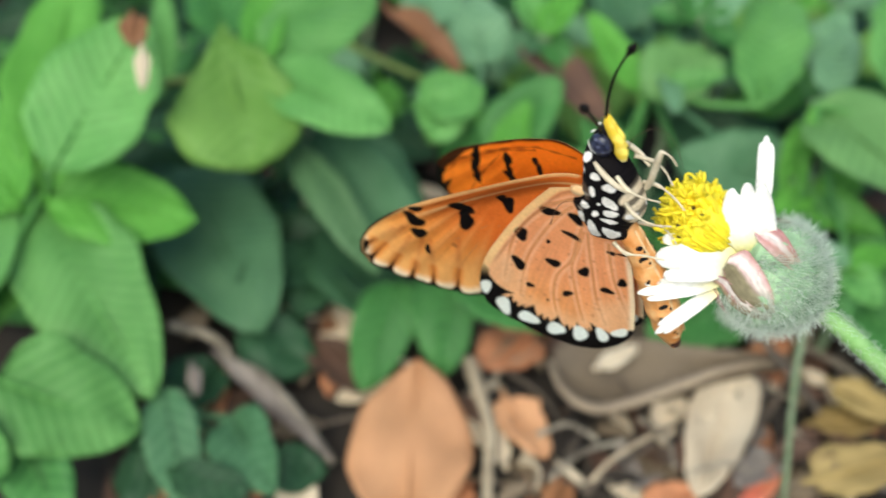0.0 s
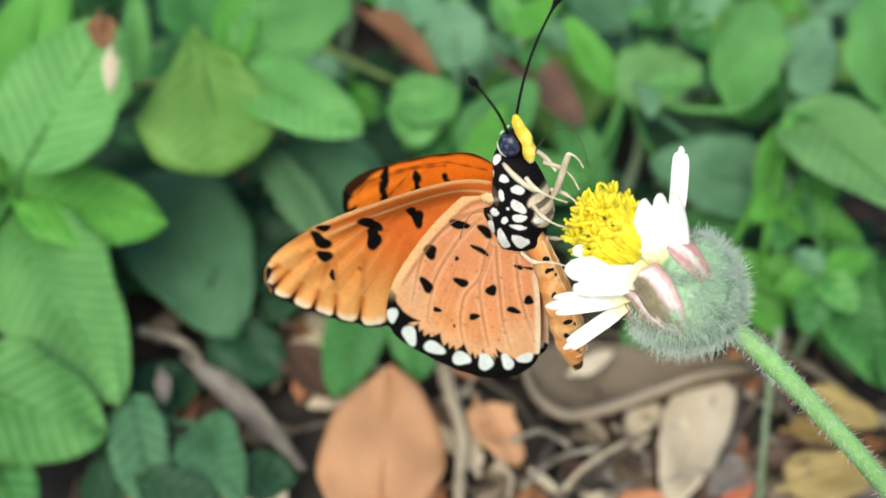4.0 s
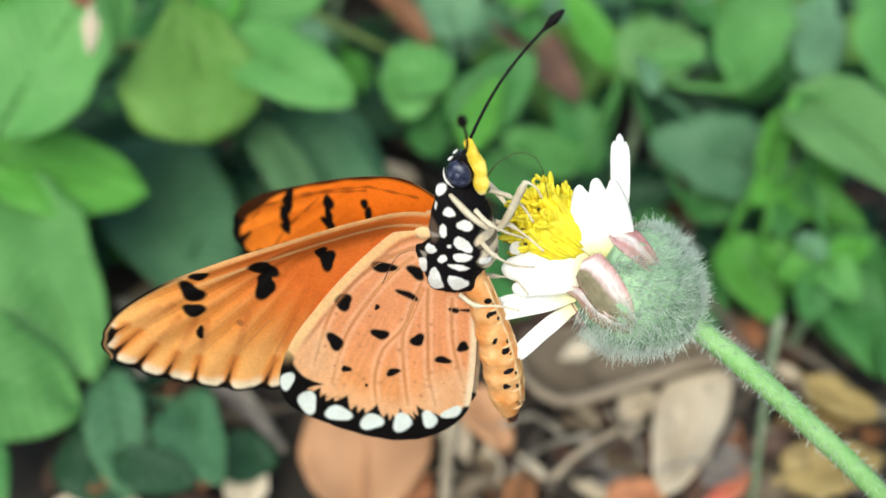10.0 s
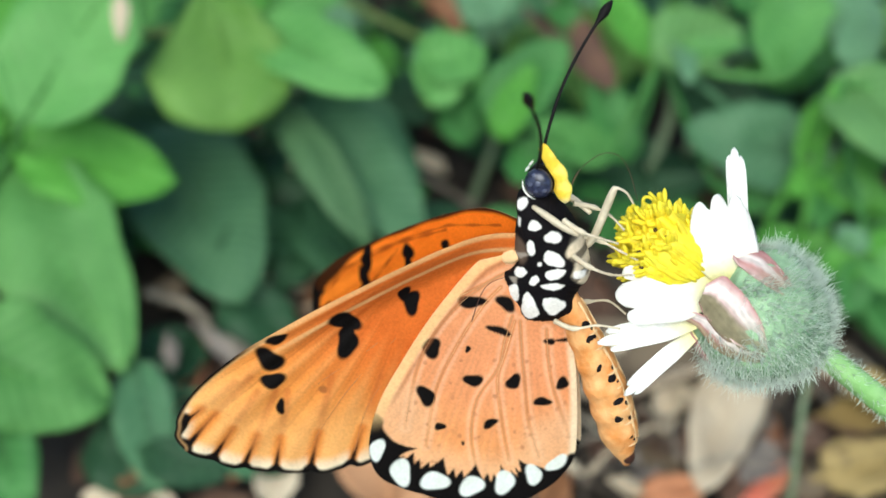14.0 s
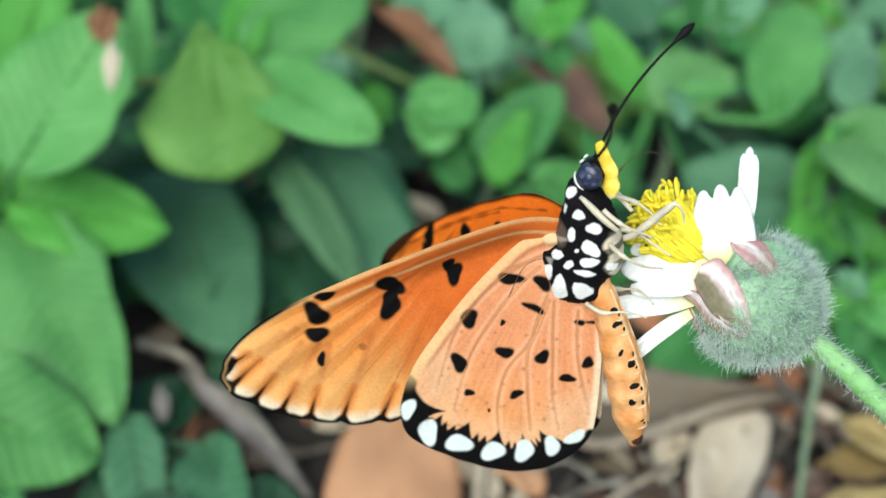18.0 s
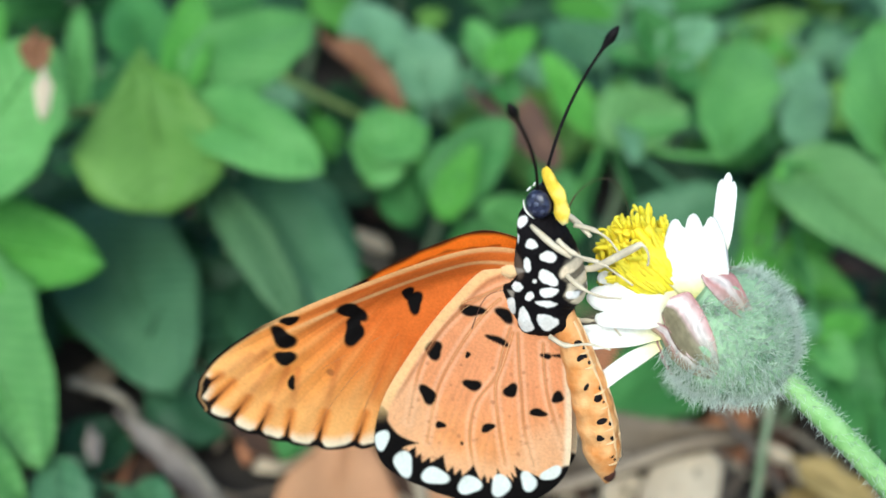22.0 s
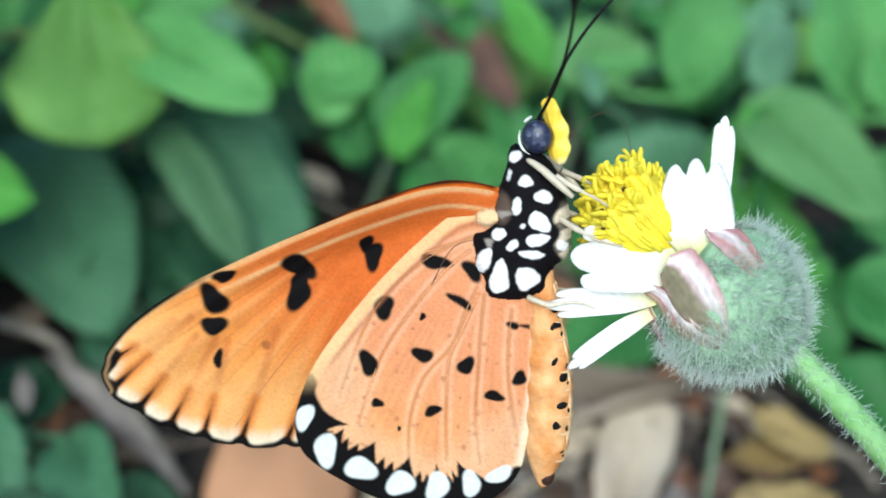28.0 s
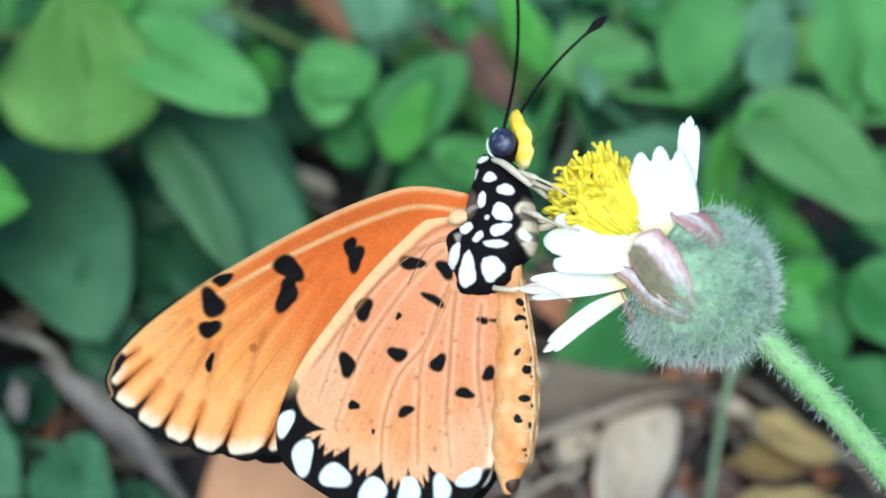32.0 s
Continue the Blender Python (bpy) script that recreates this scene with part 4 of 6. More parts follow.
def hairs(count, seed, spot, low, high, thin=0.00002):
    rnd = random.Random(seed)
    verts, faces = [], []
    for _ in range(count):
        p, out, size = spot(rnd)
        bend = Vector((rnd.gauss(0, .35), rnd.gauss(0, .35), rnd.gauss(0, .35)))
        way = (out + bend).normalized()
        q = p + way * size * rnd.uniform(low, high) * 0.55
        e = q + (way + bend * 0.6).normalized() * size * rnd.uniform(low, high) * 0.45
        v_, f_ = tube_data([p, q, e], [thin * 1.6, thin, thin * 0.3], 3, len(verts))
        verts += v_
        faces += f_
    return verts, faces


def cup_spot(rnd):
    s, a = 1.0, 90.0
    while s > (0.72 if 88 < a < 126 else 0.72 if 26 < a < 60 else 0.95 if a < 160 else 0.80):  # the smooth bracts stay bare
        s, a = rnd.uniform(0.02, 0.95), rnd.uniform(0, 360)
    p = around(9.0 * s, cup_radius(s), a)
    out = (around(9.0 * s - 0.25 - 0.3 * (0.5 - s), cup_radius(s) + 1, a) - p).normalized()
    return p, out, 0.0011


v, f = hairs(4800, 5, cup_spot, 0.20, 1.65, 0.000016)
tagged(put("cup_hair", mesh_of("cup_hair", v, f, HAIR), cup), kind="stuff")

# stem, bending down to the ground
STEM_LINE = smooth_line([JOINT + AXIS * 0.8 * MM, JOINT + Vector((1.6, -1.5, -0.2)) * MM, JOINT + Vector((7.0, -7.2, -1.4)) * MM, JOINT + Vector((17, -19, -6)) * MM,
                         JOINT + Vector((29, -36, -18)) * MM, JOINT + Vector((38, -56, -40)) * MM, JOINT + Vector((42, -72, -66)) * MM], 10)
stem = tube("stem", STEM_LINE, [0.00125, 0.00105] + [0.00092] * 12 + [0.00095] * (len(STEM_LINE) - 14), STEM, flower, "bright green hairy stem", 14)


def stem_spot(rnd):
    k = rnd.randrange(4, 44)
    p, q = STEM_LINE[k], STEM_LINE[k + 1]
    way = (q - p).normalized()
    side = way.cross(Vector((rnd.gauss(0, 1), rnd.gauss(0, 1), rnd.gauss(0, 1)))).normalized()
    return p + (q - p) * rnd.random() + side * 0.0009, (side + way * 0.35).normalized(), 0.0009


v, f = hairs(1150, 6, stem_spot, 0.25, 1.15, 0.000014)
tagged(put("stem_hair", mesh_of("stem_hair", v, f, HAIR), stem), kind="stuff")


def petal(base, tip, wide, facing, lobes, cup_depth=0.25, arch=0.1, depth=0.30):
    """A ray petal: narrow yellowish base, blade with rounded lobes at its end."""
    b, t = Vector(base) * MM, Vector(tip) * MM
    y = t - b
    size = y.length
    y.normalize()
    z = Vector(facing)
    z = (z - y * z.dot(y)).normalized()
    x = y.cross(z)
    rows = []
    for i in range(25):
        s = i / 24
        line = []
        for j in range(-10, 11):
            q = j / 10
            lobe = abs(math.cos(math.pi * lobes * (q + 1) / 2 + (0 if lobes % 2 else math.pi / 2) + (math.pi / 2 if lobes % 2 else math.pi / 2)))
            end = 1 - depth * (1 - lobe ** 0.5) - 0.12 * q * q
            w = wide * MM / 2 * (0.30 + 0.70 * math.sin(math.pi / 2 * min(1, s / 0.55)) ** 1.2)
            if s > 0.9:
                w *= 1 - 0.10 * ((s - 0.9) / 0.1)
            p = b + y * size * s * (end if s > 0.5 else 1 - (1 - end) * s / 0.5)
            p += x * q * w + z * (cup_depth * w * q * q + arch * size * math.sin(math.pi * s) + 0.03 * w * math.cos(6 * math.pi * q) * s)
            line.append(p)
        rows.append(line)
    pt = sheet("petal", rows, PETAL, flower, "white notched ray petal", 0.00010)
    tone = pt.data.color_attributes.new("paint", "FLOAT_COLOR", "POINT")
    cols = []
    for i in range(25):
        f = max(0.0, 1 - (i / 24) / 0.46) ** 1.15
        cols += [(0.93 - 0.06 * f, 0.93 - 0.14 * f, 0.90 - 0.74 * f, 1.0)] * 21
    tone.data.foreach_set("color", np.array(cols + cols).ravel())
    return pt


petal((-0.2, 1.2, 0.0), (0.9, 9.5, -1.8), 1.6, (0.25, 0.1, 1), 2, 0.2, 0.03, 0.06)
petal((-1.4, -0.4, 2.3), (-1.8, 6.5, 3.0), 4.7, (0.1, -0.1, 1), 3, -0.12, 0.08, 0.24)
petal((-1.7, -0.2, 2.4), (-9.6, 0.1, 2.6), 4.5, (0.1, 0.25, 1), 2, -0.15, 0.07, 0.14)
petal((-2.9, -2.5, 1.7), (-11.2, -3.2, 2.2), 1.9, (0.1, 0.30, 1), 2, 0.15, 0.04, 0.16)
petal((-3.0, -3.0, 1.2), (-9.6, -7.4, 1.4), 1.35, (-0.2, 0.35, 0.9), 2, 0.15, 0.10, 0.10)

# disc of yellow florets, each a small flared tube
disc = put("disc", mesh_of("disc", *blob_data(around(12.6, 1.2, 180, DISC), 3.05 * MM, 3.05 * MM, 3.0 * MM, AXIS.to_track_quat("Z", "Y").to_matrix(), 14, 22, 0, lambda q: q * (1 + 0.10 * noise.noise(q * 900))), FLORET), flower, None, "yellow disc of packed florets")
rnd = random.Random(11)
for k in range(72):
    r = 2.9 * math.sqrt((k + 0.5) / 72)
    a = k * 137.508
    shift = SIDE_UP * -0.0012
    foot = around(11.4 - 0.25 * r, r * 0.75, a, DISC) + shift
    top = around(16.0 - 0.20 * r * r + rnd.uniform(-1.0, 0.9), r * 1.04 + rnd.uniform(-0.2, 0.2), a + rnd.uniform(-6, 6), DISC) + shift
    way = (top - foot).normalized()
    v, f = tube_data([foot.lerp(top, t) for t in (0.45, 0.6, 0.8, 0.93, 1.0)], [0.00030, 0.00034, 0.00040, 0.00046, 0.00030], 7)
    sx = way.cross(FRONT).normalized()
    sy = way.cross(sx)
    for j in range(5):
        b = 2 * math.pi * j / 5 + rnd.uniform(-0.4, 0.4)
        out = sx * math.cos(b) + sy * math.sin(b)
        v_, f_ = blob_data(top + out * rnd.uniform(0.00040, 0.0006) - way * rnd.uniform(-0.0003, 0.0002), 0.00021, 0.00016, 0.00062, (way + out * 0.9).to_track_quat("Z", "Y").to_matrix(), 5, 7, len(v))
        v += v_
        f += f_
    put("floret", mesh_of("floret", v, f, FLORET), disc)
    if k % 6 == 0:
        curl = SIDE_UP * rnd.uniform(-1, 1) + FRONT * rnd.uniform(-0.6, 0.6)
        tube("style", smooth_line([top, top + way * 0.0006, top + way * 0.0010 + curl * 0.0003, top + way * 0.0009 + curl * 0.0007], 4), 0.00014, FLORET, disc, "", 6)
    elif k % 4 == 1:
        blob("anther", top + way * 0.0001 + SIDE_UP * rnd.uniform(-0.0004, 0.0004), 0.00016, 0.00016, 0.00034, ANTHER, disc, "", None, 6, 8)

for k in range(120):
    along, a = rnd.uniform(10.4, 13.8), rnd.uniform(0, 360)
    rim = 2.95 * math.sqrt(max(0.05, 1 - ((along - 12.6) / 3.0) ** 2))
    out = AXIS * 2.2 + (around(along, rim, a, DISC) - around(along, 0, a, DISC)) * 300 + Vector((rnd.gauss(0, .3), rnd.gauss(0, .3), rnd.gauss(0, .3)))
    v, f = blob_data(around(along, rim, a, DISC) - SIDE_UP * 0.0012, rnd.uniform(0.00014, 0.00026), 0.00020, rnd.uniform(0.0006, 0.0011), out.to_track_quat("Z", "Y").to_matrix(), 6, 8, 0, lambda q: q * (1 + 0.3 * noise.noise(q * 2500)))
    put("floret", mesh_of("floret", v, f, FLORET), disc)

# ---- undergrowth ----
NODE = [Vector((0, 0, 0))]
LIGHTWARD = (0, -0.5, 0.86)  # leaves turn to the open, brighter side
SEED = [100]


def low_plant(node, label):
    p = tagged(new("herb"), label, "plant")
    p.location = (node[0], node[1] + 0.004, 0)
    NODE[0] = Vector(node)
    foot = Vector((0, 0, -0.004))
    up = NODE[0] - p.location
    bend = Vector((0.15 * up.z, 0.1 * up.z, up.z * 0.5))
    tube("stem", smooth_line([foot, bend, up], 6), 0.0011, PALESTEM, p, "", 8)
    return p


def leaf(plant, base, tip, width, material, fold=0.10, roll=None, fine=True, blunt=None, round_end=0.6, sides=(1.0, 1.0), lobed=0.0):
    SEED[0] += 1
    rnd = random.Random(SEED[0])
    b, t = Vector(base), Vector(tip)
    size = (t - b).length
    droop = rnd.uniform(0.05, 0.16)
    along, across = (26, 7) if fine else (12, 3)
    ribs = rnd.choice((8, 9, 10))
    v_, f_ = leaf_data(size, width, fold + rnd.uniform(-0.03, 0.05), droop, ribs, 0.12, along, across, blunt or rnd.uniform(0.7, 0.95), SEED[0], 0.00025, round_end, sides, lobed)
    m = Matrix.Translation(-plant.location) @ blade_pose(b, t, rnd.uniform(-10, 10) if roll is None else roll, LIGHTWARD)
    blade = put("leaf", mesh_of("leaf", v_, f_, material), plant, m)
    if fine:
        line = [(0, size * s, -droop * size * (s - 0.25) ** 2 - width * 0.012 - 0.0001) for s in np.linspace(0, 0.96, 12)]
        rib = put("midrib", mesh_of("midrib", *tube_data(line, [0.00055 * (1 - 0.8 * i / 12) + 0.00006 for i in range(12)], 6), material), blade)
    if (b - NODE[0]).length > 0.002:
        up = NODE[0] - plant.location
        mid = (up + b - plant.location) / 2 - Vector((0, 0, 0.002))
        tube("petiole", smooth_line([up, mid, b - plant.location], 4), 0.0007, material, plant, "", 6)
    return blade


def dry_leaf(base, tip, width, material, curl=0.1, blunt=None, round_end=0.6):
    SEED[0] += 1
    rnd = random.Random(SEED[0])
    b, t = Vector(base), Vector(tip)
    size = (t - b).length
    v_, f_ = leaf_data(size, width, curl, rnd.uniform(-0.1, 0.2), 8, 0.25 if blunt is None else 0.08, 22, 6, blunt or rnd.uniform(0.7, 0.95), SEED[0], 0.00025, round_end)
    ob = put("fallen_leaf", mesh_of("fallen_leaf", v_, f_, material), None, blade_pose(b, t, rnd.uniform(-8, 8)))
    tagged(ob, material.name.replace("_", " ").replace("dry leaf", "dry fallen leaf").replace("soil", "rotting fallen leaf") + " lying on the ground litter", "fallen leaf", "leaf litter")
    rib = [(0, size * s, -width * 0.01 + 0.0003) for s in np.linspace(-0.12, 0.95, 10)]
    put("midrib", mesh_of("midrib", *tube_data(rib, [0.0005 * (1 - 0.8 * i / 10) + 0.00008 for i in range(10)], 6), material), ob)
    return ob


def rolled_leaf():
    """A long dead leaf lying on its back, rolled to a trough with a thick pale rim."""
    rim = smooth_line([(0.0199, 0.1526, 0.0100), (0.0218, 0.1443, 0.0105), (0.0268, 0.1392, 0.0110), (0.0338, 0.1399, 0.0120), (0.0422, 0.1428, 0.0130), (0.0522, 0.1473, 0.0130), (0.0639, 0.1510, 0.0110)], 8)
    back = smooth_line([(0.0216, 0.1565, 0.0100), (0.0264, 0.1570, 0.0110), (0.0329, 0.1576, 0.0110), (0.0390, 0.1560, 0.0120), (0.0464, 0.1531, 0.0130), (0.0540, 0.1517, 0.0130), (0.0649, 0.1528, 0.0110)], 8)
    n = len(rim)
    rows = []
    for i, (a, b) in enumerate(zip(rim, back)):
        line = []
        for k in range(13):
            t = k / 12
            p = a.lerp(b, t)
            p.z -= 0.0075 * math.sin(math.pi * t) ** 0.8 * (0.35 + 0.65 * math.sin(math.pi * (i + 0.5) / n)) - 0.0004 * noise.noise((i * 0.3, k * 0.5, 4))
            line.append(p)
        rows.append(line)
    # darker than the rim: the hollow's shadow is put into the sheet's colour
    ob = sheet("fallen_leaf", rows, BEIGE, None, "", 0.0004)
    tube("rim", rim, [0.0004 + 0.0007 * math.sin(math.pi * (i + 0.5) / n) * (1 + 0.3 * noise.noise((i * 0.4, 0, 9))) for i in range(n)], SANDY, ob, "thick curled rim", 8)
    return tagged(ob, "long sandy beige dead leaf rolled to a trough on the litter", "fallen leaf", "leaf litter")


def twig(points, radius, material):
    SEED[0] += 1
    rnd = random.Random(SEED[0])
    line = smooth_line(points, 7)
    n = len(line)
    radii = [radius * (0.85 + 0.25 * rnd.random()) * (1 - 0.35 * i / n) for i in range(n)]
    ob = tube("twig", line, radii, material, None, "", 9)
    return tagged(ob, material.name.replace("_", " ") + " lying over leaf litter and soil", "twig", "twigs")



plant = low_plant((-0.0739, 0.1700, 0.0360), "broad low herb with bright green ribbed oval leaves")
leaf(plant, (-0.0727, 0.1678, 0.0370), (-0.0460, 0.1695, 0.0310), 0.0172, GREEN_A)
leaf(plant, (-0.0687, 0.1635, 0.0460), (-0.0541, 0.1855, 0.0640), 0.0225, GREEN_B, fold=0.02, roll=6, blunt=0.95)
leaf(plant, (-0.0743, 0.1709, 0.0400), (-0.0749, 0.2179, 0.0620), 0.0185, GREEN_A, roll=-4)
leaf(plant, (-0.0746, 0.1679, 0.0340), (-0.0503, 0.1353, 0.0200), 0.0226, GREEN_B)
leaf(plant, (-0.0777, 0.1653, 0.0360), (-0.0938, 0.1932, 0.0440), 0.0160, GREEN_A)
leaf(plant, (-0.0829, 0.1403, 0.0300), (-0.0820, 0.1747, 0.0360), 0.0131, GREEN_B)
leaf(plant, (-0.0579, 0.2072, 0.0360), (-0.0626, 0.2343, 0.0460), 0.0061, GREEN_B, roll=0)
leaf(plant, (-0.0807, 0.1671, 0.0300), (-0.0851, 0.1430, 0.0220), 0.0173, GREEN_A)

plant = low_plant((-0.0738, 0.1332, 0.0240), "low herb with rounded ribbed green leaves")
leaf(plant, (-0.0734, 0.1316, 0.0270), (-0.0513, 0.1303, 0.0155), 0.0212, GREEN_B)
leaf(plant, (-0.0798, 0.1206, 0.0260), (-0.0691, 0.1177, 0.0200), 0.0116, GREEN_B)
leaf(plant, (-0.0763, 0.1294, 0.0240), (-0.0924, 0.1458, 0.0300), 0.0143, GREEN_A)
leaf(plant, (-0.0746, 0.1324, 0.0200), (-0.0608, 0.1129, 0.0120), 0.0139, GREEN_C)

plant = low_plant((-0.0349, 0.1901, 0.0500), "young herb with a yellowish green leaf among brighter ones")
leaf(plant, (-0.0424, 0.1966, 0.0560), (-0.0344, 0.1688, 0.0425), 0.0250, LIME, fold=0.14, roll=0, blunt=2.0, round_end=0.58, sides=(0.95, 1.06))
leaf(plant, (-0.0336, 0.1889, 0.0510), (-0.0096, 0.1708, 0.0500), 0.0140, GREEN_B)
leaf(plant, (-0.0335, 0.1911, 0.0510), (-0.0137, 0.2120, 0.0580), 0.0182, GREEN_B)
leaf(plant, (-0.0348, 0.1901, 0.0510), (-0.0353, 0.2165, 0.0600), 0.0089, GREEN_A)
leaf(plant, (-0.0453, 0.2113, 0.0450), (-0.0519, 0.2344, 0.0500), 0.0133, GREEN_C)

plant = low_plant((-0.0391, 0.2039, 0.0120), "shaded herb with dull dark green leaves near the ground")
leaf(plant, (-0.0561, 0.1992, 0.0200), (-0.0341, 0.1570, 0.0160), 0.0250, OLIVE, roll=0, blunt=0.95, round_end=0.55)
leaf(plant, (-0.0296, 0.1837, 0.0380), (-0.0117, 0.1563, 0.0300), 0.0085, PALE_OLIVE, fold=0.05, roll=-6)
leaf(plant, (-0.0253, 0.1915, 0.0340), (-0.0037, 0.1610, 0.0260), 0.0171, OLIVE)
leaf(plant, (-0.0283, 0.2013, 0.0280), (-0.0044, 0.1800, 0.0200), 0.0220, OLIVE)
# lowest leaves, in the green that has the shade coloured in
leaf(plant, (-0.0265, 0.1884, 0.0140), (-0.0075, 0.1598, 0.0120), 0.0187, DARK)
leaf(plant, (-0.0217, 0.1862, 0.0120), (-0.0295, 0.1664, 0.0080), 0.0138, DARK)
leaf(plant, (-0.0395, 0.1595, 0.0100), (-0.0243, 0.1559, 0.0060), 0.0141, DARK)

plant = low_plant((-0.0026, 0.1692, 0.0160), "small herb with mid green oval leaves over leaf litter")
leaf(plant, (-0.0007, 0.1702, 0.0180), (0.0006, 0.1510, 0.0080), 0.0128, GREEN_C)
leaf(plant, (-0.0087, 0.1675, 0.0160), (-0.0152, 0.1485, 0.0060), 0.0124, GREEN_C)
leaf(plant, (0.0017, 0.1653, 0.0180), (0.0240, 0.1606, 0.0120), 0.0119, GREEN_C)
leaf(plant, (0.0053, 0.1795, 0.0160), (-0.0091, 0.1632, 0.0140), 0.0134, DARK)
leaf(plant, (0.0076, 0.1801, 0.0140), (0.0198, 0.1720, 0.0120), 0.0114, GREEN_C)

plant = low_plant((0.0588, 0.1695, 0.0120), "single rounded green leaf shoot lying over litter")
leaf(plant, (0.0597, 0.1692, 0.0130), (0.0394, 0.1572, 0.0100), 0.0164, GREEN_C)
leaf(plant, (0.0615, 0.1720, 0.0120), (0.0740, 0.1772, 0.0120), 0.0114, DARK)

plant = low_plant((0.0069, 0.1998, 0.0360), "leafy shoot with bright green upright leaves")
leaf(plant, (0.0051, 0.1967, 0.0340), (-0.0058, 0.2019, 0.0360), 0.0139, GREEN_B)
leaf(plant, (0.0068, 0.1967, 0.0360), (-0.0047, 0.2074, 0.0380), 0.0128, GREEN_B)
leaf(plant, (0.0094, 0.1933, 0.0280), (0.0236, 0.2010, 0.0420), 0.0138, GREEN_C)
leaf(plant, (0.0114, 0.1902, 0.0260), (0.0171, 0.1988, 0.0380), 0.0076, GREEN_A, fold=0.4)
leaf(plant, (0.0058, 0.1937, 0.0220), (0.0005, 0.2037, 0.0300), 0.0083, GREEN_C)
leaf(plant, (0.0084, 0.2187, 0.0340), (0.0073, 0.2371, 0.0420), 0.0151, TEAL)
leaf(plant, (0.0151, 0.1937, 0.0220), (0.0253, 0.1856, 0.0180), 0.0128, GREEN_C)
leaf(plant, (0.0136, 0.2170, 0.0220), (0.0261, 0.2140, 0.0180), 0.0114, DARK)
leaf(plant, (-0.0011, 0.2433, 0.0300), (-0.0062, 0.2654, 0.0350), 0.0151, TEAL)

plant = low_plant((0.0422, 0.2010, 0.0400), "leafy herb with curled bright green leaves")
leaf(plant, (0.0403, 0.1995, 0.0400), (0.0579, 0.2072, 0.0430), 0.0165, SAGE, fold=0.3, lobed=0.24)
leaf(plant, (0.0456, 0.2000, 0.0400), (0.0567, 0.1990, 0.0440), 0.0058, GREEN_B, fold=0.4)
leaf(plant, (0.0458, 0.2049, 0.0400), (0.0449, 0.1868, 0.0440), 0.0052, TEAL, fold=0.3)
leaf(plant, (0.0410, 0.2046, 0.0360), (0.0315, 0.2255, 0.0440), 0.0074, GREEN_A, fold=0.25)
leaf(plant, (0.0632, 0.1929, 0.0400), (0.0716, 0.2243, 0.0500), 0.0176, GREEN_B, blunt=1.25, round_end=0.5, lobed=0.20)
leaf(plant, (0.0775, 0.2155, 0.0360), (0.0896, 0.2282, 0.0420), 0.0100, TEAL, fold=0.2, lobed=0.22)
leaf(plant, (0.0374, 0.1921, 0.0200), (0.0300, 0.2030, 0.0340), 0.0100, GREEN_C)
leaf(plant, (0.0337, 0.1928, 0.0220), (0.0183, 0.1886, 0.0300), 0.0115, GREEN_B)
leaf(plant, (0.0707, 0.1847, 0.0280), (0.0465, 0.1905, 0.0300), 0.0170, OLIVE, fold=0.05)
leaf(plant, (0.0547, 0.1856, 0.0180), (0.0688, 0.1824, 0.0220), 0.0103, GREEN_C)
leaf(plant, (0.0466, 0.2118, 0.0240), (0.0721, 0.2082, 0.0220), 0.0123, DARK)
leaf(plant, (0.0615, 0.2254, 0.0400), (0.0548, 0.2416, 0.0440), 0.0098, TEAL, fold=0.3, lobed=0.22)
leaf(plant, (0.0475, 0.2362, 0.0340), (0.0356, 0.2506, 0.0380), 0.0119, OLIVE, fold=0.3)

plant = low_plant((0.0702, 0.1845, 0.0460), "broad leaved herb with pale ribbed leaves")
leaf(plant, (0.0889, 0.1828, 0.0460), (0.0972, 0.2164, 0.0580), 0.0215, GREEN_B, fold=0.2)
leaf(plant, (0.0716, 0.1876, 0.0440), (0.0862, 0.1583, 0.0440), 0.0185, SAGE, fold=0.1)
leaf(plant, (0.0757, 0.1948, 0.0420), (0.0858, 0.2147, 0.0460), 0.0092, TEAL)
leaf(plant, (0.0926, 0.1810, 0.0460), (0.1080, 0.1960, 0.0560), 0.0183, GREEN_B)
leaf(plant, (0.0699, 0.1774, 0.0280), (0.0848, 0.1704, 0.0260), 0.0087, GREEN_A, fold=0.4)
leaf(plant, (0.0722, 0.1878, 0.0400), (0.0650, 0.1784, 0.0320), 0.0066, GREEN_A, fold=0.3)
leaf(plant, (0.0676, 0.2026, 0.0200), (0.0788, 0.1894, 0.0150), 0.0144, DARK)
leaf(plant, (0.0912, 0.1821, 0.0360), (0.1049, 0.1671, 0.0300), 0.0182, GREEN_C)
leaf(plant, (0.0774, 0.1636, 0.0220), (0.0839, 0.1437, 0.0140), 0.0135, GREEN_C, fold=0.15)
leaf(plant, (0.0604, 0.1725, 0.0200), (0.0678, 0.1567, 0.0140), 0.0108, GREEN_A, fold=0.2)
leaf(plant, (0.0657, 0.1685, 0.0220), (0.0738, 0.1586, 0.0180), 0.0086, GREEN_A, fold=0.3)

plant = low_plant((0.0525, 0.2107, 0.0500), "far herb with crumpled light green leaves")
leaf(plant, (0.0525, 0.2107, 0.0500), (0.0479, 0.2173, 0.0580), 0.0081, GREEN_C, fold=0.5)
leaf(plant, (0.0525, 0.2107, 0.0500), (0.0630, 0.2163, 0.0560), 0.0092, TEAL, fold=0.4)
leaf(plant, (0.0518, 0.2096, 0.0500), (0.0425, 0.2131, 0.0500), 0.0069, GREEN_C, fold=0.5)
leaf(plant, (0.0529, 0.2096, 0.0500), (0.0593, 0.2063, 0.0460), 0.0076, GREEN_C, fold=0.6)

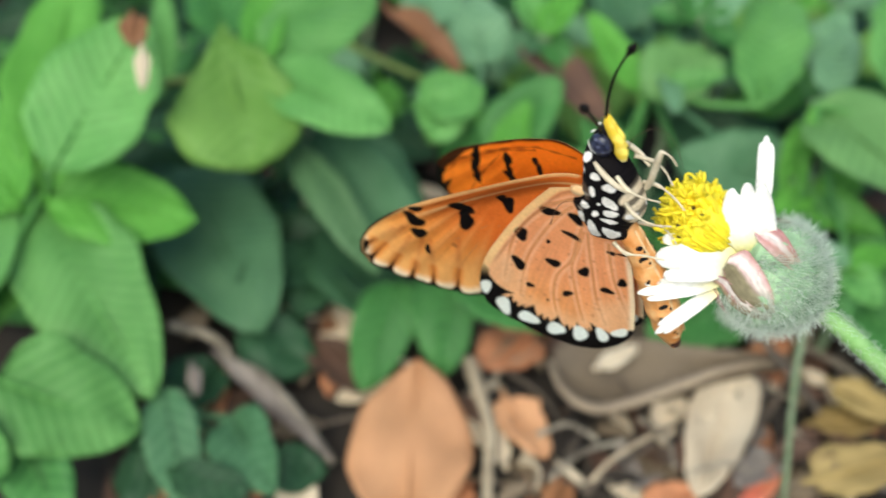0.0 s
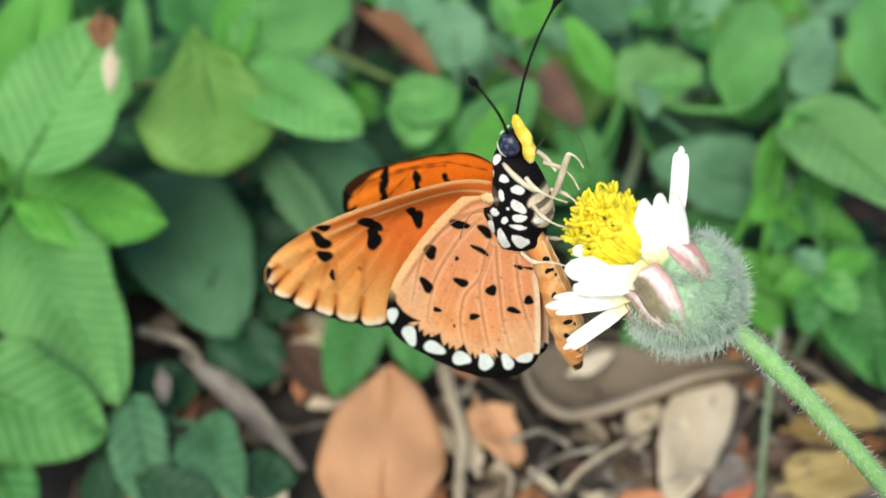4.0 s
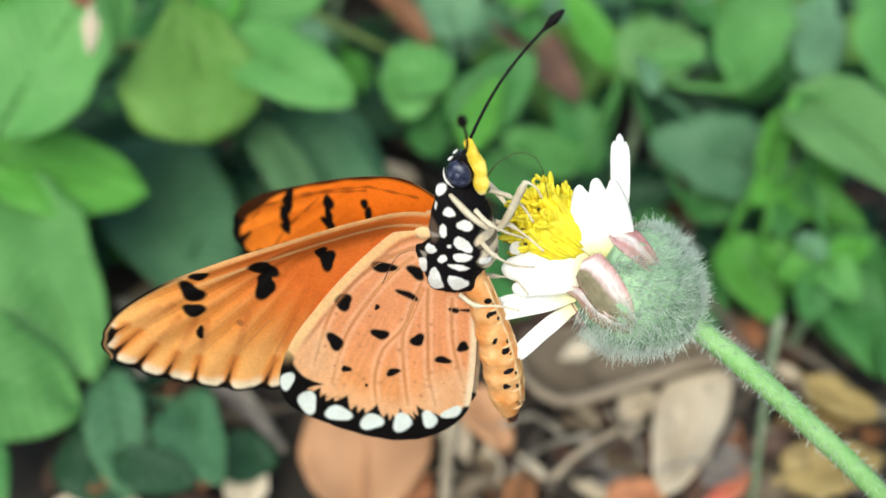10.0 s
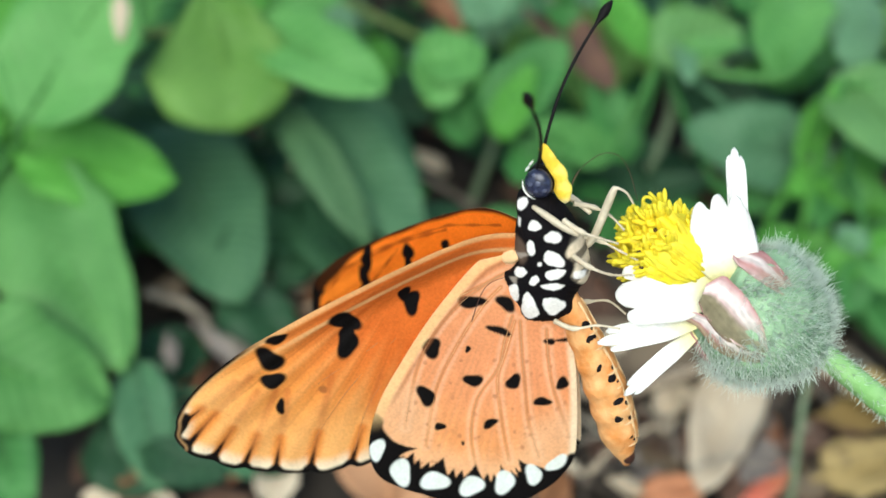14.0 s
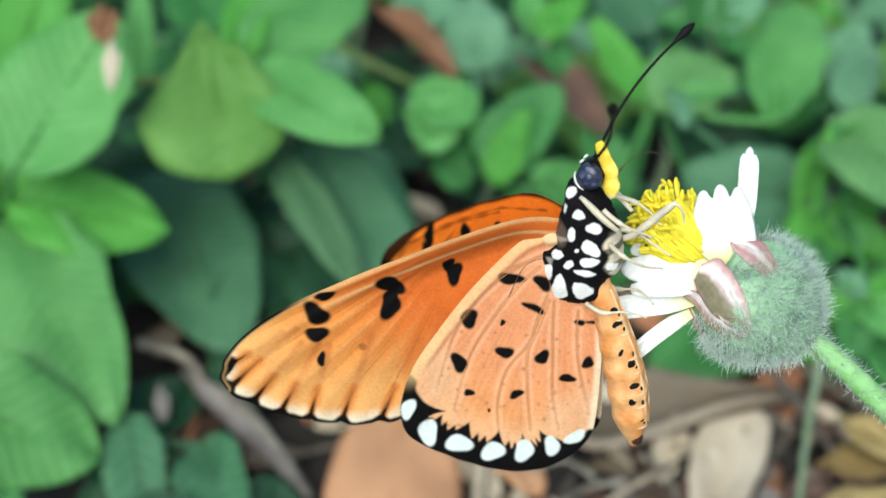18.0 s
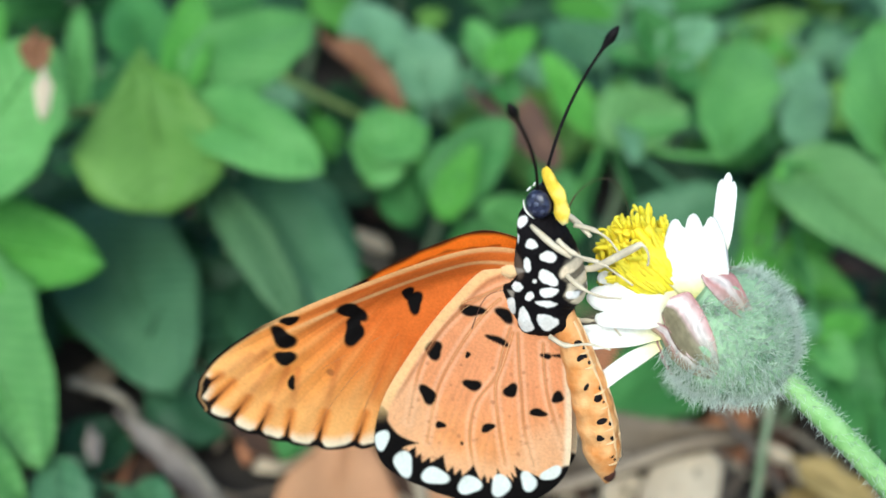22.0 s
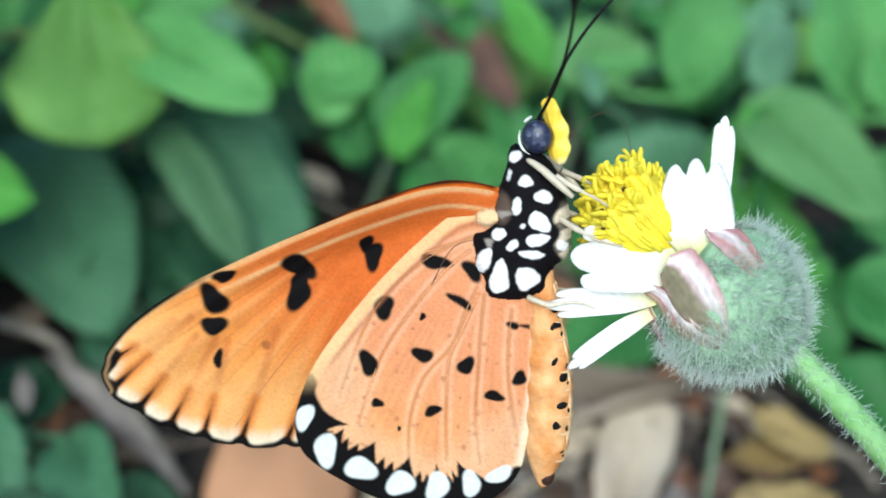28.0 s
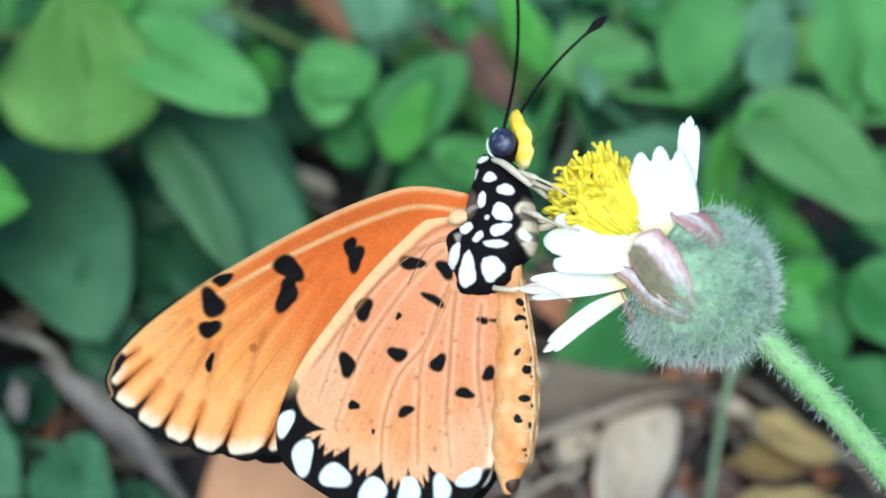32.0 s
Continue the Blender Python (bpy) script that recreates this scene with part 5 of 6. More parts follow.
plant = low_plant((0.0215, 0.2215, 0.0400), "far herb with small pointed green leaves")
leaf(plant, (0.0215, 0.2215, 0.0400), (0.0170, 0.2334, 0.0460), 0.0074, GREEN_B, fold=0.4)
leaf(plant, (0.0215, 0.2215, 0.0400), (0.0305, 0.2308, 0.0460), 0.0076, GREEN_A, fold=0.5)
leaf(plant, (0.0212, 0.2238, 0.0380), (0.0142, 0.2188, 0.0360), 0.0074, OLIVE, fold=0.4)
leaf(plant, (0.0224, 0.2238, 0.0380), (0.0276, 0.2151, 0.0340), 0.0074, GREEN_C, fold=0.4)

plant = low_plant((0.0721, 0.1799, 0.0300), "spreading herb with many small green leaves")
leaf(plant, (0.0721, 0.1799, 0.0300), (0.0634, 0.1735, 0.0280), 0.0065, GREEN_A, fold=0.3)
leaf(plant, (0.0721, 0.1799, 0.0300), (0.0771, 0.1713, 0.0270), 0.0065, GREEN_B, fold=0.4)
leaf(plant, (0.0725, 0.1790, 0.0300), (0.0683, 0.1682, 0.0240), 0.0072, GREEN_C, fold=0.3)
leaf(plant, (0.0724, 0.1795, 0.0310), (0.0820, 0.1799, 0.0300), 0.0061, GREEN_A, fold=0.3)
leaf(plant, (0.0716, 0.1799, 0.0300), (0.0664, 0.1813, 0.0330), 0.0055, TEAL, fold=0.4)

plant = low_plant((0.0741, 0.1594, 0.0260), "spreading herb with many small green leaves")
leaf(plant, (0.0741, 0.1594, 0.0260), (0.0660, 0.1585, 0.0240), 0.0068, GREEN_A, fold=0.3)
leaf(plant, (0.0741, 0.1594, 0.0260), (0.0788, 0.1524, 0.0240), 0.0072, GREEN_B, fold=0.4)
leaf(plant, (0.0743, 0.1590, 0.0270), (0.0837, 0.1646, 0.0270), 0.0062, GREEN_A, fold=0.3)
leaf(plant, (0.0734, 0.1586, 0.0260), (0.0701, 0.1507, 0.0200), 0.0068, GREEN_C, fold=0.3)
leaf(plant, (0.0733, 0.1590, 0.0270), (0.0699, 0.1651, 0.0280), 0.0058, TEAL, fold=0.4)

plant = low_plant((0.0675, 0.1925, 0.0220), "spreading herb with many small green leaves")
leaf(plant, (0.0675, 0.1925, 0.0220), (0.0587, 0.1874, 0.0200), 0.0070, GREEN_C, fold=0.3)
leaf(plant, (0.0673, 0.1915, 0.0220), (0.0679, 0.1813, 0.0190), 0.0069, GREEN_C, fold=0.3)
leaf(plant, (0.0667, 0.1921, 0.0230), (0.0630, 0.1976, 0.0270), 0.0059, GREEN_A, fold=0.4)
leaf(plant, (0.0678, 0.1921, 0.0230), (0.0748, 0.1969, 0.0260), 0.0063, OLIVE, fold=0.4)

plant = low_plant((0.0836, 0.1672, 0.0220), "herb with deep green leaves in half shade")
leaf(plant, (0.0779, 0.1716, 0.0240), (0.0839, 0.1490, 0.0160), 0.0159, GREEN_C)
leaf(plant, (0.0745, 0.1620, 0.0180), (0.0821, 0.1500, 0.0120), 0.0106, GREEN_C)
leaf(plant, (0.0753, 0.1900, 0.0150), (0.0634, 0.1754, 0.0120), 0.0139, DARK)
leaf(plant, (0.0881, 0.1642, 0.0260), (0.1029, 0.1537, 0.0200), 0.0167, GREEN_C)
leaf(plant, (0.0836, 0.1498, 0.0180), (0.0968, 0.1388, 0.0120), 0.0142, GREEN_C)
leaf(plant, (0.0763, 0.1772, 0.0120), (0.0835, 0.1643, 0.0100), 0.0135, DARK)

plant = low_plant((-0.0484, 0.1397, 0.0140), "small curled herb with bluish green leaves")
leaf(plant, (-0.0494, 0.1392, 0.0160), (-0.0428, 0.1197, 0.0080), 0.0102, OLIVE)
leaf(plant, (-0.0378, 0.1380, 0.0100), (-0.0285, 0.1204, 0.0120), 0.0118, OLIVE, fold=0.45)
leaf(plant, (-0.0464, 0.1253, 0.0100), (-0.0321, 0.1201, 0.0120), 0.0076, DARK)
leaf(plant, (-0.0296, 0.1281, 0.0080), (-0.0201, 0.1298, 0.0060), 0.0088, DARK)
leaf(plant, (-0.0543, 0.1315, 0.0100), (-0.0434, 0.1213, 0.0060), 0.0145, DARK)
leaf(plant, (-0.0433, 0.1539, 0.0080), (-0.0498, 0.1425, 0.0080), 0.0126, DARK)
dry_leaf((-0.0064, 0.1172, 0.0060), (-0.0049, 0.1537, 0.0085), 0.0222, PEACH, curl=0.12, blunt=0.92, round_end=0.66)
dry_leaf((0.0115, 0.1445, 0.0080), (0.0181, 0.1300, 0.0080), 0.0093, PEACH, curl=0.2)
dry_leaf((0.0182, 0.1657, 0.0040), (0.0066, 0.1544, 0.0060), 0.0121, PEACH2)
dry_leaf((-0.0119, 0.2316, 0.0400), (0.0046, 0.2118, 0.0360), 0.0081, RUST, curl=0.7)
dry_leaf((0.0184, 0.2286, 0.0360), (0.0329, 0.1975, 0.0320), 0.0125, BROWN, curl=0.4)
dry_leaf((-0.0406, 0.1510, 0.0110), (-0.0195, 0.1316, 0.0060), 0.0032, GREYLEAF, curl=0.8)
rolled_leaf()
dry_leaf((0.0554, 0.1517, 0.0080), (0.0435, 0.1236, 0.0060), 0.0127, CREAM, curl=0.3)
dry_leaf((0.0429, 0.1485, 0.0060), (0.0393, 0.1366, 0.0040), 0.0062, CREAM, curl=0.4)
dry_leaf((0.0287, 0.1486, 0.0120), (0.0367, 0.1544, 0.0120), 0.0038, CREAM)
dry_leaf((0.0716, 0.1462, 0.0100), (0.0818, 0.1373, 0.0100), 0.0097, TAN)
dry_leaf((0.0633, 0.1257, 0.0080), (0.0812, 0.1310, 0.0090), 0.0107, TAN)
dry_leaf((0.0677, 0.1410, 0.0050), (0.0823, 0.1422, 0.0060), 0.0072, OLIVE_DRY)
dry_leaf((0.0493, 0.1213, 0.0060), (0.0585, 0.1304, 0.0060), 0.0064, PINK)
dry_leaf((0.0342, 0.1220, 0.0050), (0.0446, 0.1262, 0.0050), 0.0078, PEACH2)
dry_leaf((-0.0250, 0.1631, 0.0050), (-0.0153, 0.1489, 0.0040), 0.0098, BROWN)
dry_leaf((0.0079, 0.1414, 0.0030), (0.0017, 0.1489, 0.0040), 0.0074, BROWN)
dry_leaf((0.0339, 0.1706, 0.0040), (0.0215, 0.1579, 0.0040), 0.0135, BROWN)
dry_leaf((0.0046, 0.1284, 0.0030), (-0.0004, 0.1222, 0.0040), 0.0059, PEACH2)
dry_leaf((-0.0467, 0.2184, 0.0060), (-0.0336, 0.2055, 0.0060), 0.0104, BROWN)
dry_leaf((-0.0525, 0.1665, 0.0040), (-0.0469, 0.1685, 0.0060), 0.0068, BEIGE)
dry_leaf((-0.0118, 0.2398, 0.0060), (-0.0005, 0.2198, 0.0050), 0.0123, BROWN)
dry_leaf((-0.0467, 0.1236, 0.0060), (-0.0510, 0.1261, 0.0060), 0.0058, RUST)
dry_leaf((-0.0538, 0.1789, 0.0675), (-0.0526, 0.1733, 0.0645), 0.0052, RUST)
dry_leaf((-0.0515, 0.1732, 0.0640), (-0.0510, 0.1671, 0.0600), 0.0026, CREAM)
dry_leaf((-0.0455, 0.1466, 0.0140), (-0.0434, 0.1397, 0.0140), 0.0026, GREYLEAF)
dry_leaf((0.0583, 0.2092, 0.0080), (0.0693, 0.1949, 0.0080), 0.0125, BROWN)
twig([(0.0051, 0.1539, 0.0080), (0.0068, 0.1446, 0.0090), (0.0084, 0.1355, 0.0090), (0.0078, 0.1281, 0.0080), (0.0074, 0.1205, 0.0070)], 0.00150, PALEWOOD)
twig([(-0.0530, 0.1619, 0.0100), (-0.0436, 0.1580, 0.0100), (-0.0391, 0.1515, 0.0090)], 0.00099, TWIGGREY)
twig([(-0.0397, 0.1522, 0.0090), (-0.0328, 0.1479, 0.0090), (-0.0272, 0.1420, 0.0070), (-0.0228, 0.1370, 0.0050), (-0.0196, 0.1335, 0.0030)], 0.00149, TWIGGREY)
twig([(-0.0413, 0.1519, 0.0040), (-0.0333, 0.1590, 0.0060), (-0.0252, 0.1669, 0.0060)], 0.00075, GREYWOOD)
twig([(0.0471, 0.1633, 0.0240), (0.0537, 0.1560, 0.0200), (0.0621, 0.1466, 0.0140), (0.0673, 0.1393, 0.0100)], 0.00095, GREYWOOD)
twig([(0.0613, 0.1417, 0.0300), (0.0604, 0.1382, 0.0240), (0.0603, 0.1352, 0.0160), (0.0600, 0.1310, 0.0090), (0.0585, 0.1236, 0.0030)], 0.00067, PALESTEM)
twig([(0.0571, 0.1397, 0.0050), (0.0627, 0.1471, 0.0060), (0.0665, 0.1544, 0.0060)], 0.00072, GREYWOOD)
twig([(0.0195, 0.1301, 0.0040), (0.0240, 0.1370, 0.0050), (0.0290, 0.1447, 0.0040)], 0.00060, GREYWOOD)
twig([(0.0241, 0.1264, 0.0040), (0.0304, 0.1306, 0.0050), (0.0383, 0.1370, 0.0050)], 0.00069, GREYWOOD)
twig([(0.0177, 0.1327, 0.0040), (0.0233, 0.1276, 0.0040), (0.0309, 0.1248, 0.0030)], 0.00050, GREYWOOD)
twig([(0.0320, 0.1352, 0.0040), (0.0404, 0.1388, 0.0060), (0.0439, 0.1415, 0.0060)], 0.00051, GREYWOOD)
twig([(0.0126, 0.1548, 0.0040), (0.0186, 0.1480, 0.0050), (0.0223, 0.1406, 0.0040)], 0.00043, GREYWOOD)
twig([(0.0166, 0.1348, 0.0090), (0.0221, 0.1365, 0.0100), (0.0268, 0.1320, 0.0110)], 0.00055, TWIGGREY)
twig([(0.0180, 0.1249, 0.0090), (0.0241, 0.1301, 0.0100), (0.0316, 0.1318, 0.0110)], 0.00060, TWIGGREY)
twig([(0.0251, 0.1246, 0.0090), (0.0295, 0.1289, 0.0100), (0.0367, 0.1333, 0.0110)], 0.00050, PALEWOOD)
twig([(0.0603, 0.1485, 0.0090), (0.0559, 0.1367, 0.0100), (0.0513, 0.1280, 0.0110)], 0.00060, GREYWOOD)
twig([(0.0350, 0.1386, 0.0090), (0.0389, 0.1341, 0.0100), (0.0393, 0.1259, 0.0110)], 0.00045, TWIGGREY)
twig([(0.0140, 0.1310, 0.0090), (0.0164, 0.1260, 0.0100), (0.0154, 0.1212, 0.0110)], 0.00050, PALEWOOD)
twig([(0.0226, 0.1413, 0.0090), (0.0266, 0.1420, 0.0100), (0.0312, 0.1387, 0.0110)], 0.00040, GREYWOOD)
twig([(0.0425, 0.1263, 0.0090), (0.0483, 0.1276, 0.0100), (0.0524, 0.1249, 0.0110)], 0.00045, TWIGGREY)
twig([(-0.0221, 0.2284, 0.0340), (-0.0133, 0.2265, 0.0300), (-0.0031, 0.2246, 0.0260)], 0.00089, LIMESTEM)
twig([(-0.0561, 0.1912, 0.0460), (-0.0456, 0.1895, 0.0490), (-0.0353, 0.1925, 0.0500)], 0.00087, LIMESTEM)

# ---- more herbs and litter round about, thinner with distance ----
rnd = random.Random(21)


def filler(x, y, high, spread, count, materials, label):
    p = low_plant((x, y, high), label)
    turn = rnd.uniform(0, 360)
    for k in range(count):
        a = radians(turn + 360 * k / count + rnd.uniform(-25, 25))
        size = spread * rnd.uniform(0.7, 1.15)
        base = (x + 0.003 * math.cos(a), y + 0.003 * math.sin(a), high * rnd.uniform(0.75, 1.0))
        tip = (x + size * math.cos(a), y + size * math.sin(a), max(0.003, base[2] + size * rnd.uniform(-0.35, 0.35)))
        leaf(p, base, tip, size * rnd.uniform(0.36, 0.72), rnd.choice(materials), rnd.uniform(0.05, 0.5), None, False)


# low fill whose dark greens stand for the shade in the gaps
for k in range(95):
    x, y = rnd.uniform(-0.14, 0.17), rnd.uniform(0.17, 0.34)
    filler(x, y, rnd.uniform(0.004, 0.014), rnd.uniform(0.016, 0.026), rnd.choice((4, 5, 6)), (DARK, DARK, GREEN_C), "small low herb coloured dark for the shade under taller leaves")
# the darkest blades mixed in below carry painted shade too
for k in range(26):
    x, y = rnd.uniform(-0.28, 0.30), rnd.uniform(0.27, 0.46)
    filler(x, y, rnd.uniform(0.02, 0.04), rnd.uniform(0.022, 0.034), rnd.choice((5, 6, 7)), (GREEN_A, GREEN_B, GREEN_C, TEAL, OLIVE, DARK), "leafy green herb among others in the undergrowth")
for k in range(34):
    x, y = rnd.uniform(-0.02, 0.16), rnd.uniform(0.225, 0.36)
    filler(x, y, rnd.uniform(0.012, 0.030), rnd.uniform(0.012, 0.026), rnd.choice((4, 5, 6)), (GREEN_A, GREEN_B, GREEN_C, TEAL, TEAL, OLIVE, LIME, DARK, DARK), "tangled small herb with curled leaves of mixed greens")
for k in range(14):
    x = rnd.choice((-1, 1)) * rnd.uniform(0.13, 0.24)
    filler(x, rnd.uniform(0.06, 0.26), rnd.uniform(0.02, 0.04), rnd.uniform(0.022, 0.036), 6, (GREEN_A, GREEN_B, GREEN_C), "leafy green herb beside the clearing")
for k in range(170):
    x, y, a = rnd.uniform(-0.06, 0.12), rnd.uniform(0.09, 0.21), rnd.uniform(0, 6.28)
    size = rnd.uniform(0.006, 0.017)
    z = rnd.uniform(0.0, 0.003)
    dry_leaf((x, y, z), (x + size * math.cos(a), y + size * math.sin(a), z + rnd.uniform(-0.001, 0.003)), size * rnd.uniform(0.4, 0.6), rnd.choice((BROWN, BROWN, BROWN, SOIL, SOIL, RUST, BEIGE, BEIGE, PEACH2, CREAM, CREAM)), rnd.uniform(0.05, 0.5))
for k in range(90):
    x, y, a = rnd.uniform(0.005, 0.075), rnd.uniform(0.100, 0.150), rnd.uniform(0, 6.28)
    size = rnd.uniform(0.005, 0.013)
    z = rnd.uniform(0.001, 0.005)
    dry_leaf((x, y, z), (x + size * math.cos(a), y + size * math.sin(a), z + rnd.uniform(-0.001, 0.005)), size * rnd.uniform(0.25, 0.6), rnd.choice((BEIGE, CREAM, GREYLEAF, GREYLEAF, BROWN, BROWN, SOIL)), rnd.uniform(0.1, 0.9))
for k in range(110):
    x, y, a = rnd.uniform(-0.05, 0.11), rnd.uniform(0.10, 0.20), rnd.uniform(0, 6.28)
    size = rnd.uniform(0.010, 0.030)
    z = rnd.uniform(0.0005, 0.004)
    mid = (x + size * 0.5 * math.cos(a) + rnd.uniform(-.002, .002), y + size * 0.5 * math.sin(a) + rnd.uniform(-.002, .002), z + rnd.uniform(0, 0.002))
    twig([(x, y, z), mid, (x + size * math.cos(a), y + size * math.sin(a), z)], rnd.uniform(0.0003, 0.0008), (GREYWOOD, TWIGGREY, GREYWOOD, BEIGE)[k % 4])


def far_herbs():
    """The undergrowth beyond, as one mass of small blades."""
    verts, faces = [], []
    r = random.Random(8)
    for k in range(3400):
        a = r.uniform(0, 2 * math.pi)
        d = 0.34 + 1.5 * r.random() ** 1.7
        b = Vector((d * math.sin(a), 0.15 + d * math.cos(a), -0.002))
        w = r.uniform(0, 2 * math.pi)
        size = r.uniform(0.025, 0.045)
        t = b + Vector((math.cos(w) * size, math.sin(w) * size, r.uniform(0.015, 0.045)))
        v_, f_ = leaf_data(size, size * 0.6, 0.15, 0.1, 6, 0.1, 6, 2, 0.75, k)
        m = blade_pose(b, t, r.uniform(-20, 20))
        n = len(verts)
        verts += [m @ Vector(p) for p in v_]
        faces += [tuple(n + i for i in q) for q in f_]
    return tagged(put("undergrowth", mesh_of("undergrowth", verts, faces, GREEN_C)), "dense green undergrowth of small herbs", "undergrowth", kind="stuff")


far_herbs()


# ---- what moves: the daisy in the wind, the butterfly on it, its wings, abdomen and antennae ----
def spread(angle, side, swing=0.0):
    """A wing opened by an angle from the upright, and swung forward or back in its own plane."""
    return Matrix.Translation(HINGE) @ Matrix.Rotation(radians(angle * side), 4, "Z") @ Matrix.Rotation(radians(swing), 4, "Y")


def motions():
    walk(flower, [
    (0, pose(0.02820, 0.07886, 0.09930, 65.92, -4.44, -0.59)), (0.5, pose(0.02242, 0.08362, 0.09732, 62.34, -5.06, -0.24)),
    (1, pose(0.02913, 0.08394, 0.09853, 56.65, -5.04, -7.48)), (1.5, pose(0.02623, 0.08331, 0.09744, 62.86, -8.63, -8.72)),
    (2, pose(0.02788, 0.08100, 0.09826, 58.73, -6.61, -8.94)), (2.5, pose(0.02751, 0.08125, 0.09803, 63.91, -6.55, -7.44)),
    (3, pose(0.01983, 0.08125, 0.09678, 62.38, -6.84, 0.90)), (3.5, pose(0.02370, 0.07630, 0.09977, 67.11, -3.10, 2.29)),
    (5.5, pose(0.02165, 0.07994, 0.09935, 50.99, -0.12, -4.51)), (6, pose(0.02125, 0.07795, 0.09932, 50.27, -7.73, -4.25)),
    (6.5, pose(0.02219, 0.07588, 0.09856, 54.25, -1.36, -1.15)), (7, pose(0.02307, 0.07530, 0.09847, 54.17, -4.48, 0.45)),
    (7.5, pose(0.02130, 0.07581, 0.09888, 54.80, -0.96, 0.90)), (8, pose(0.02400, 0.07721, 0.09943, 55.11, -2.84, -1.97)),
    (8.5, pose(0.02172, 0.07922, 0.09873, 50.93, -3.57, -2.52)), (9, pose(0.02110, 0.07583, 0.10064, 54.56, -5.04, -1.91)),
    (9.5, pose(0.02276, 0.07616, 0.10046, 54.44, -4.38, 0.51)), (10, pose(0.01788, 0.07663, 0.09932, 55.14, -7.89, 1.58)),
    (10.5, pose(0.02394, 0.07209, 0.10074, 56.59, 1.39, 8.21)), (11, pose(0.02045, 0.07023, 0.10079, 61.86, -11.51, -0.37)),
    (11.5, pose(0.01881, 0.07037, 0.09873, 58.54, -6.24, 7.28)), (12, pose(0.02409, 0.06983, 0.09926, 58.21, -7.26, 6.35)),
    (12.5, pose(0.02056, 0.06947, 0.10061, 55.31, -2.54, 9.21)), (13, pose(0.02178, 0.06994, 0.10119, 55.68, -4.68, 5.71)),
    (13.5, pose(0.02360, 0.07207, 0.10197, 50.99, -4.46, 4.75)), (14, pose(0.02120, 0.07262, 0.10071, 51.94, -7.54, 4.22)),
    (14.5, pose(0.02607, 0.07382, 0.10040, 61.19, -3.20, 5.25)), (16.5, pose(0.02455, 0.07770, 0.09885, 59.16, -6.22, -1.28)),
    (17, pose(0.02630, 0.08076, 0.09820, 56.23, -7.72, -4.40)), (17.5, pose(0.02825, 0.08369, 0.09758, 52.76, -10.83, -11.37)),
    (18, pose(0.02457, 0.08333, 0.09811, 52.77, -9.61, -6.97)), (18.5, pose(0.02769, 0.08209, 0.09877, 54.96, -7.95, -7.86)),
    (19, pose(0.02798, 0.08189, 0.09847, 55.76, -8.89, -9.14)), (19.5, pose(0.02632, 0.08359, 0.09812, 53.22, -9.67, -8.24)),
    (20, pose(0.02936, 0.08424, 0.09834, 54.20, -11.08, -13.11)), (20.5, pose(0.02852, 0.08663, 0.09683, 55.91, -10.72, -9.27)),
    (21, pose(0.02516, 0.08362, 0.09776, 52.28, -7.66, -6.84)), (21.5, pose(0.02673, 0.08155, 0.09829, 58.97, -10.51, -11.25)),
    (22, pose(0.02654, 0.08383, 0.09886, 56.46, -9.57, -10.87)), (22.5, pose(0.02359, 0.08628, 0.09901, 51.09, -13.95, -13.85)),
    (23, pose(0.02688, 0.08356, 0.10193, 42.70, -13.54, -18.60)), (23.5, pose(0.02342, 0.08416, 0.10227, 43.95, -9.03, -13.89)),
    (24, pose(0.02336, 0.08155, 0.10149, 44.04, -11.86, -11.82)), (24.5, pose(0.02340, 0.07764, 0.10384, 49.12, -3.61, -9.23)),
    (25, pose(0.02403, 0.08052, 0.10041, 56.22, -2.82, -2.66)), (25.5, pose(0.02297, 0.08216, 0.10070, 49.67, -3.79, -5.78)),
    (27.5, pose(0.02418, 0.08208, 0.10086, 45.95, -4.00, -1.83)), (28, pose(0.02478, 0.08060, 0.10146, 51.90, -6.98, -5.91)),
    (28.5, pose(0.02857, 0.08423, 0.10132, 46.04, -10.40, -12.50)), (29, pose(0.02557, 0.08712, 0.10100, 40.74, -7.67, -8.20)),
    (29.5, pose(0.02644, 0.08487, 0.10069, 43.59, -12.04, -12.45)), (30, pose(0.02896, 0.08404, 0.10101, 47.64, -7.48, -8.69)),
    (30.5, pose(0.02193, 0.08338, 0.09995, 45.90, -9.21, -3.93)), (31, pose(0.02807, 0.08325, 0.10052, 48.15, -5.28, -6.12)),
    (31.5, pose(0.02738, 0.08439, 0.09872, 45.46, -9.14, -8.89)), (32, pose(0.02390, 0.08555, 0.09896, 43.69, -8.48, -6.82)),
])
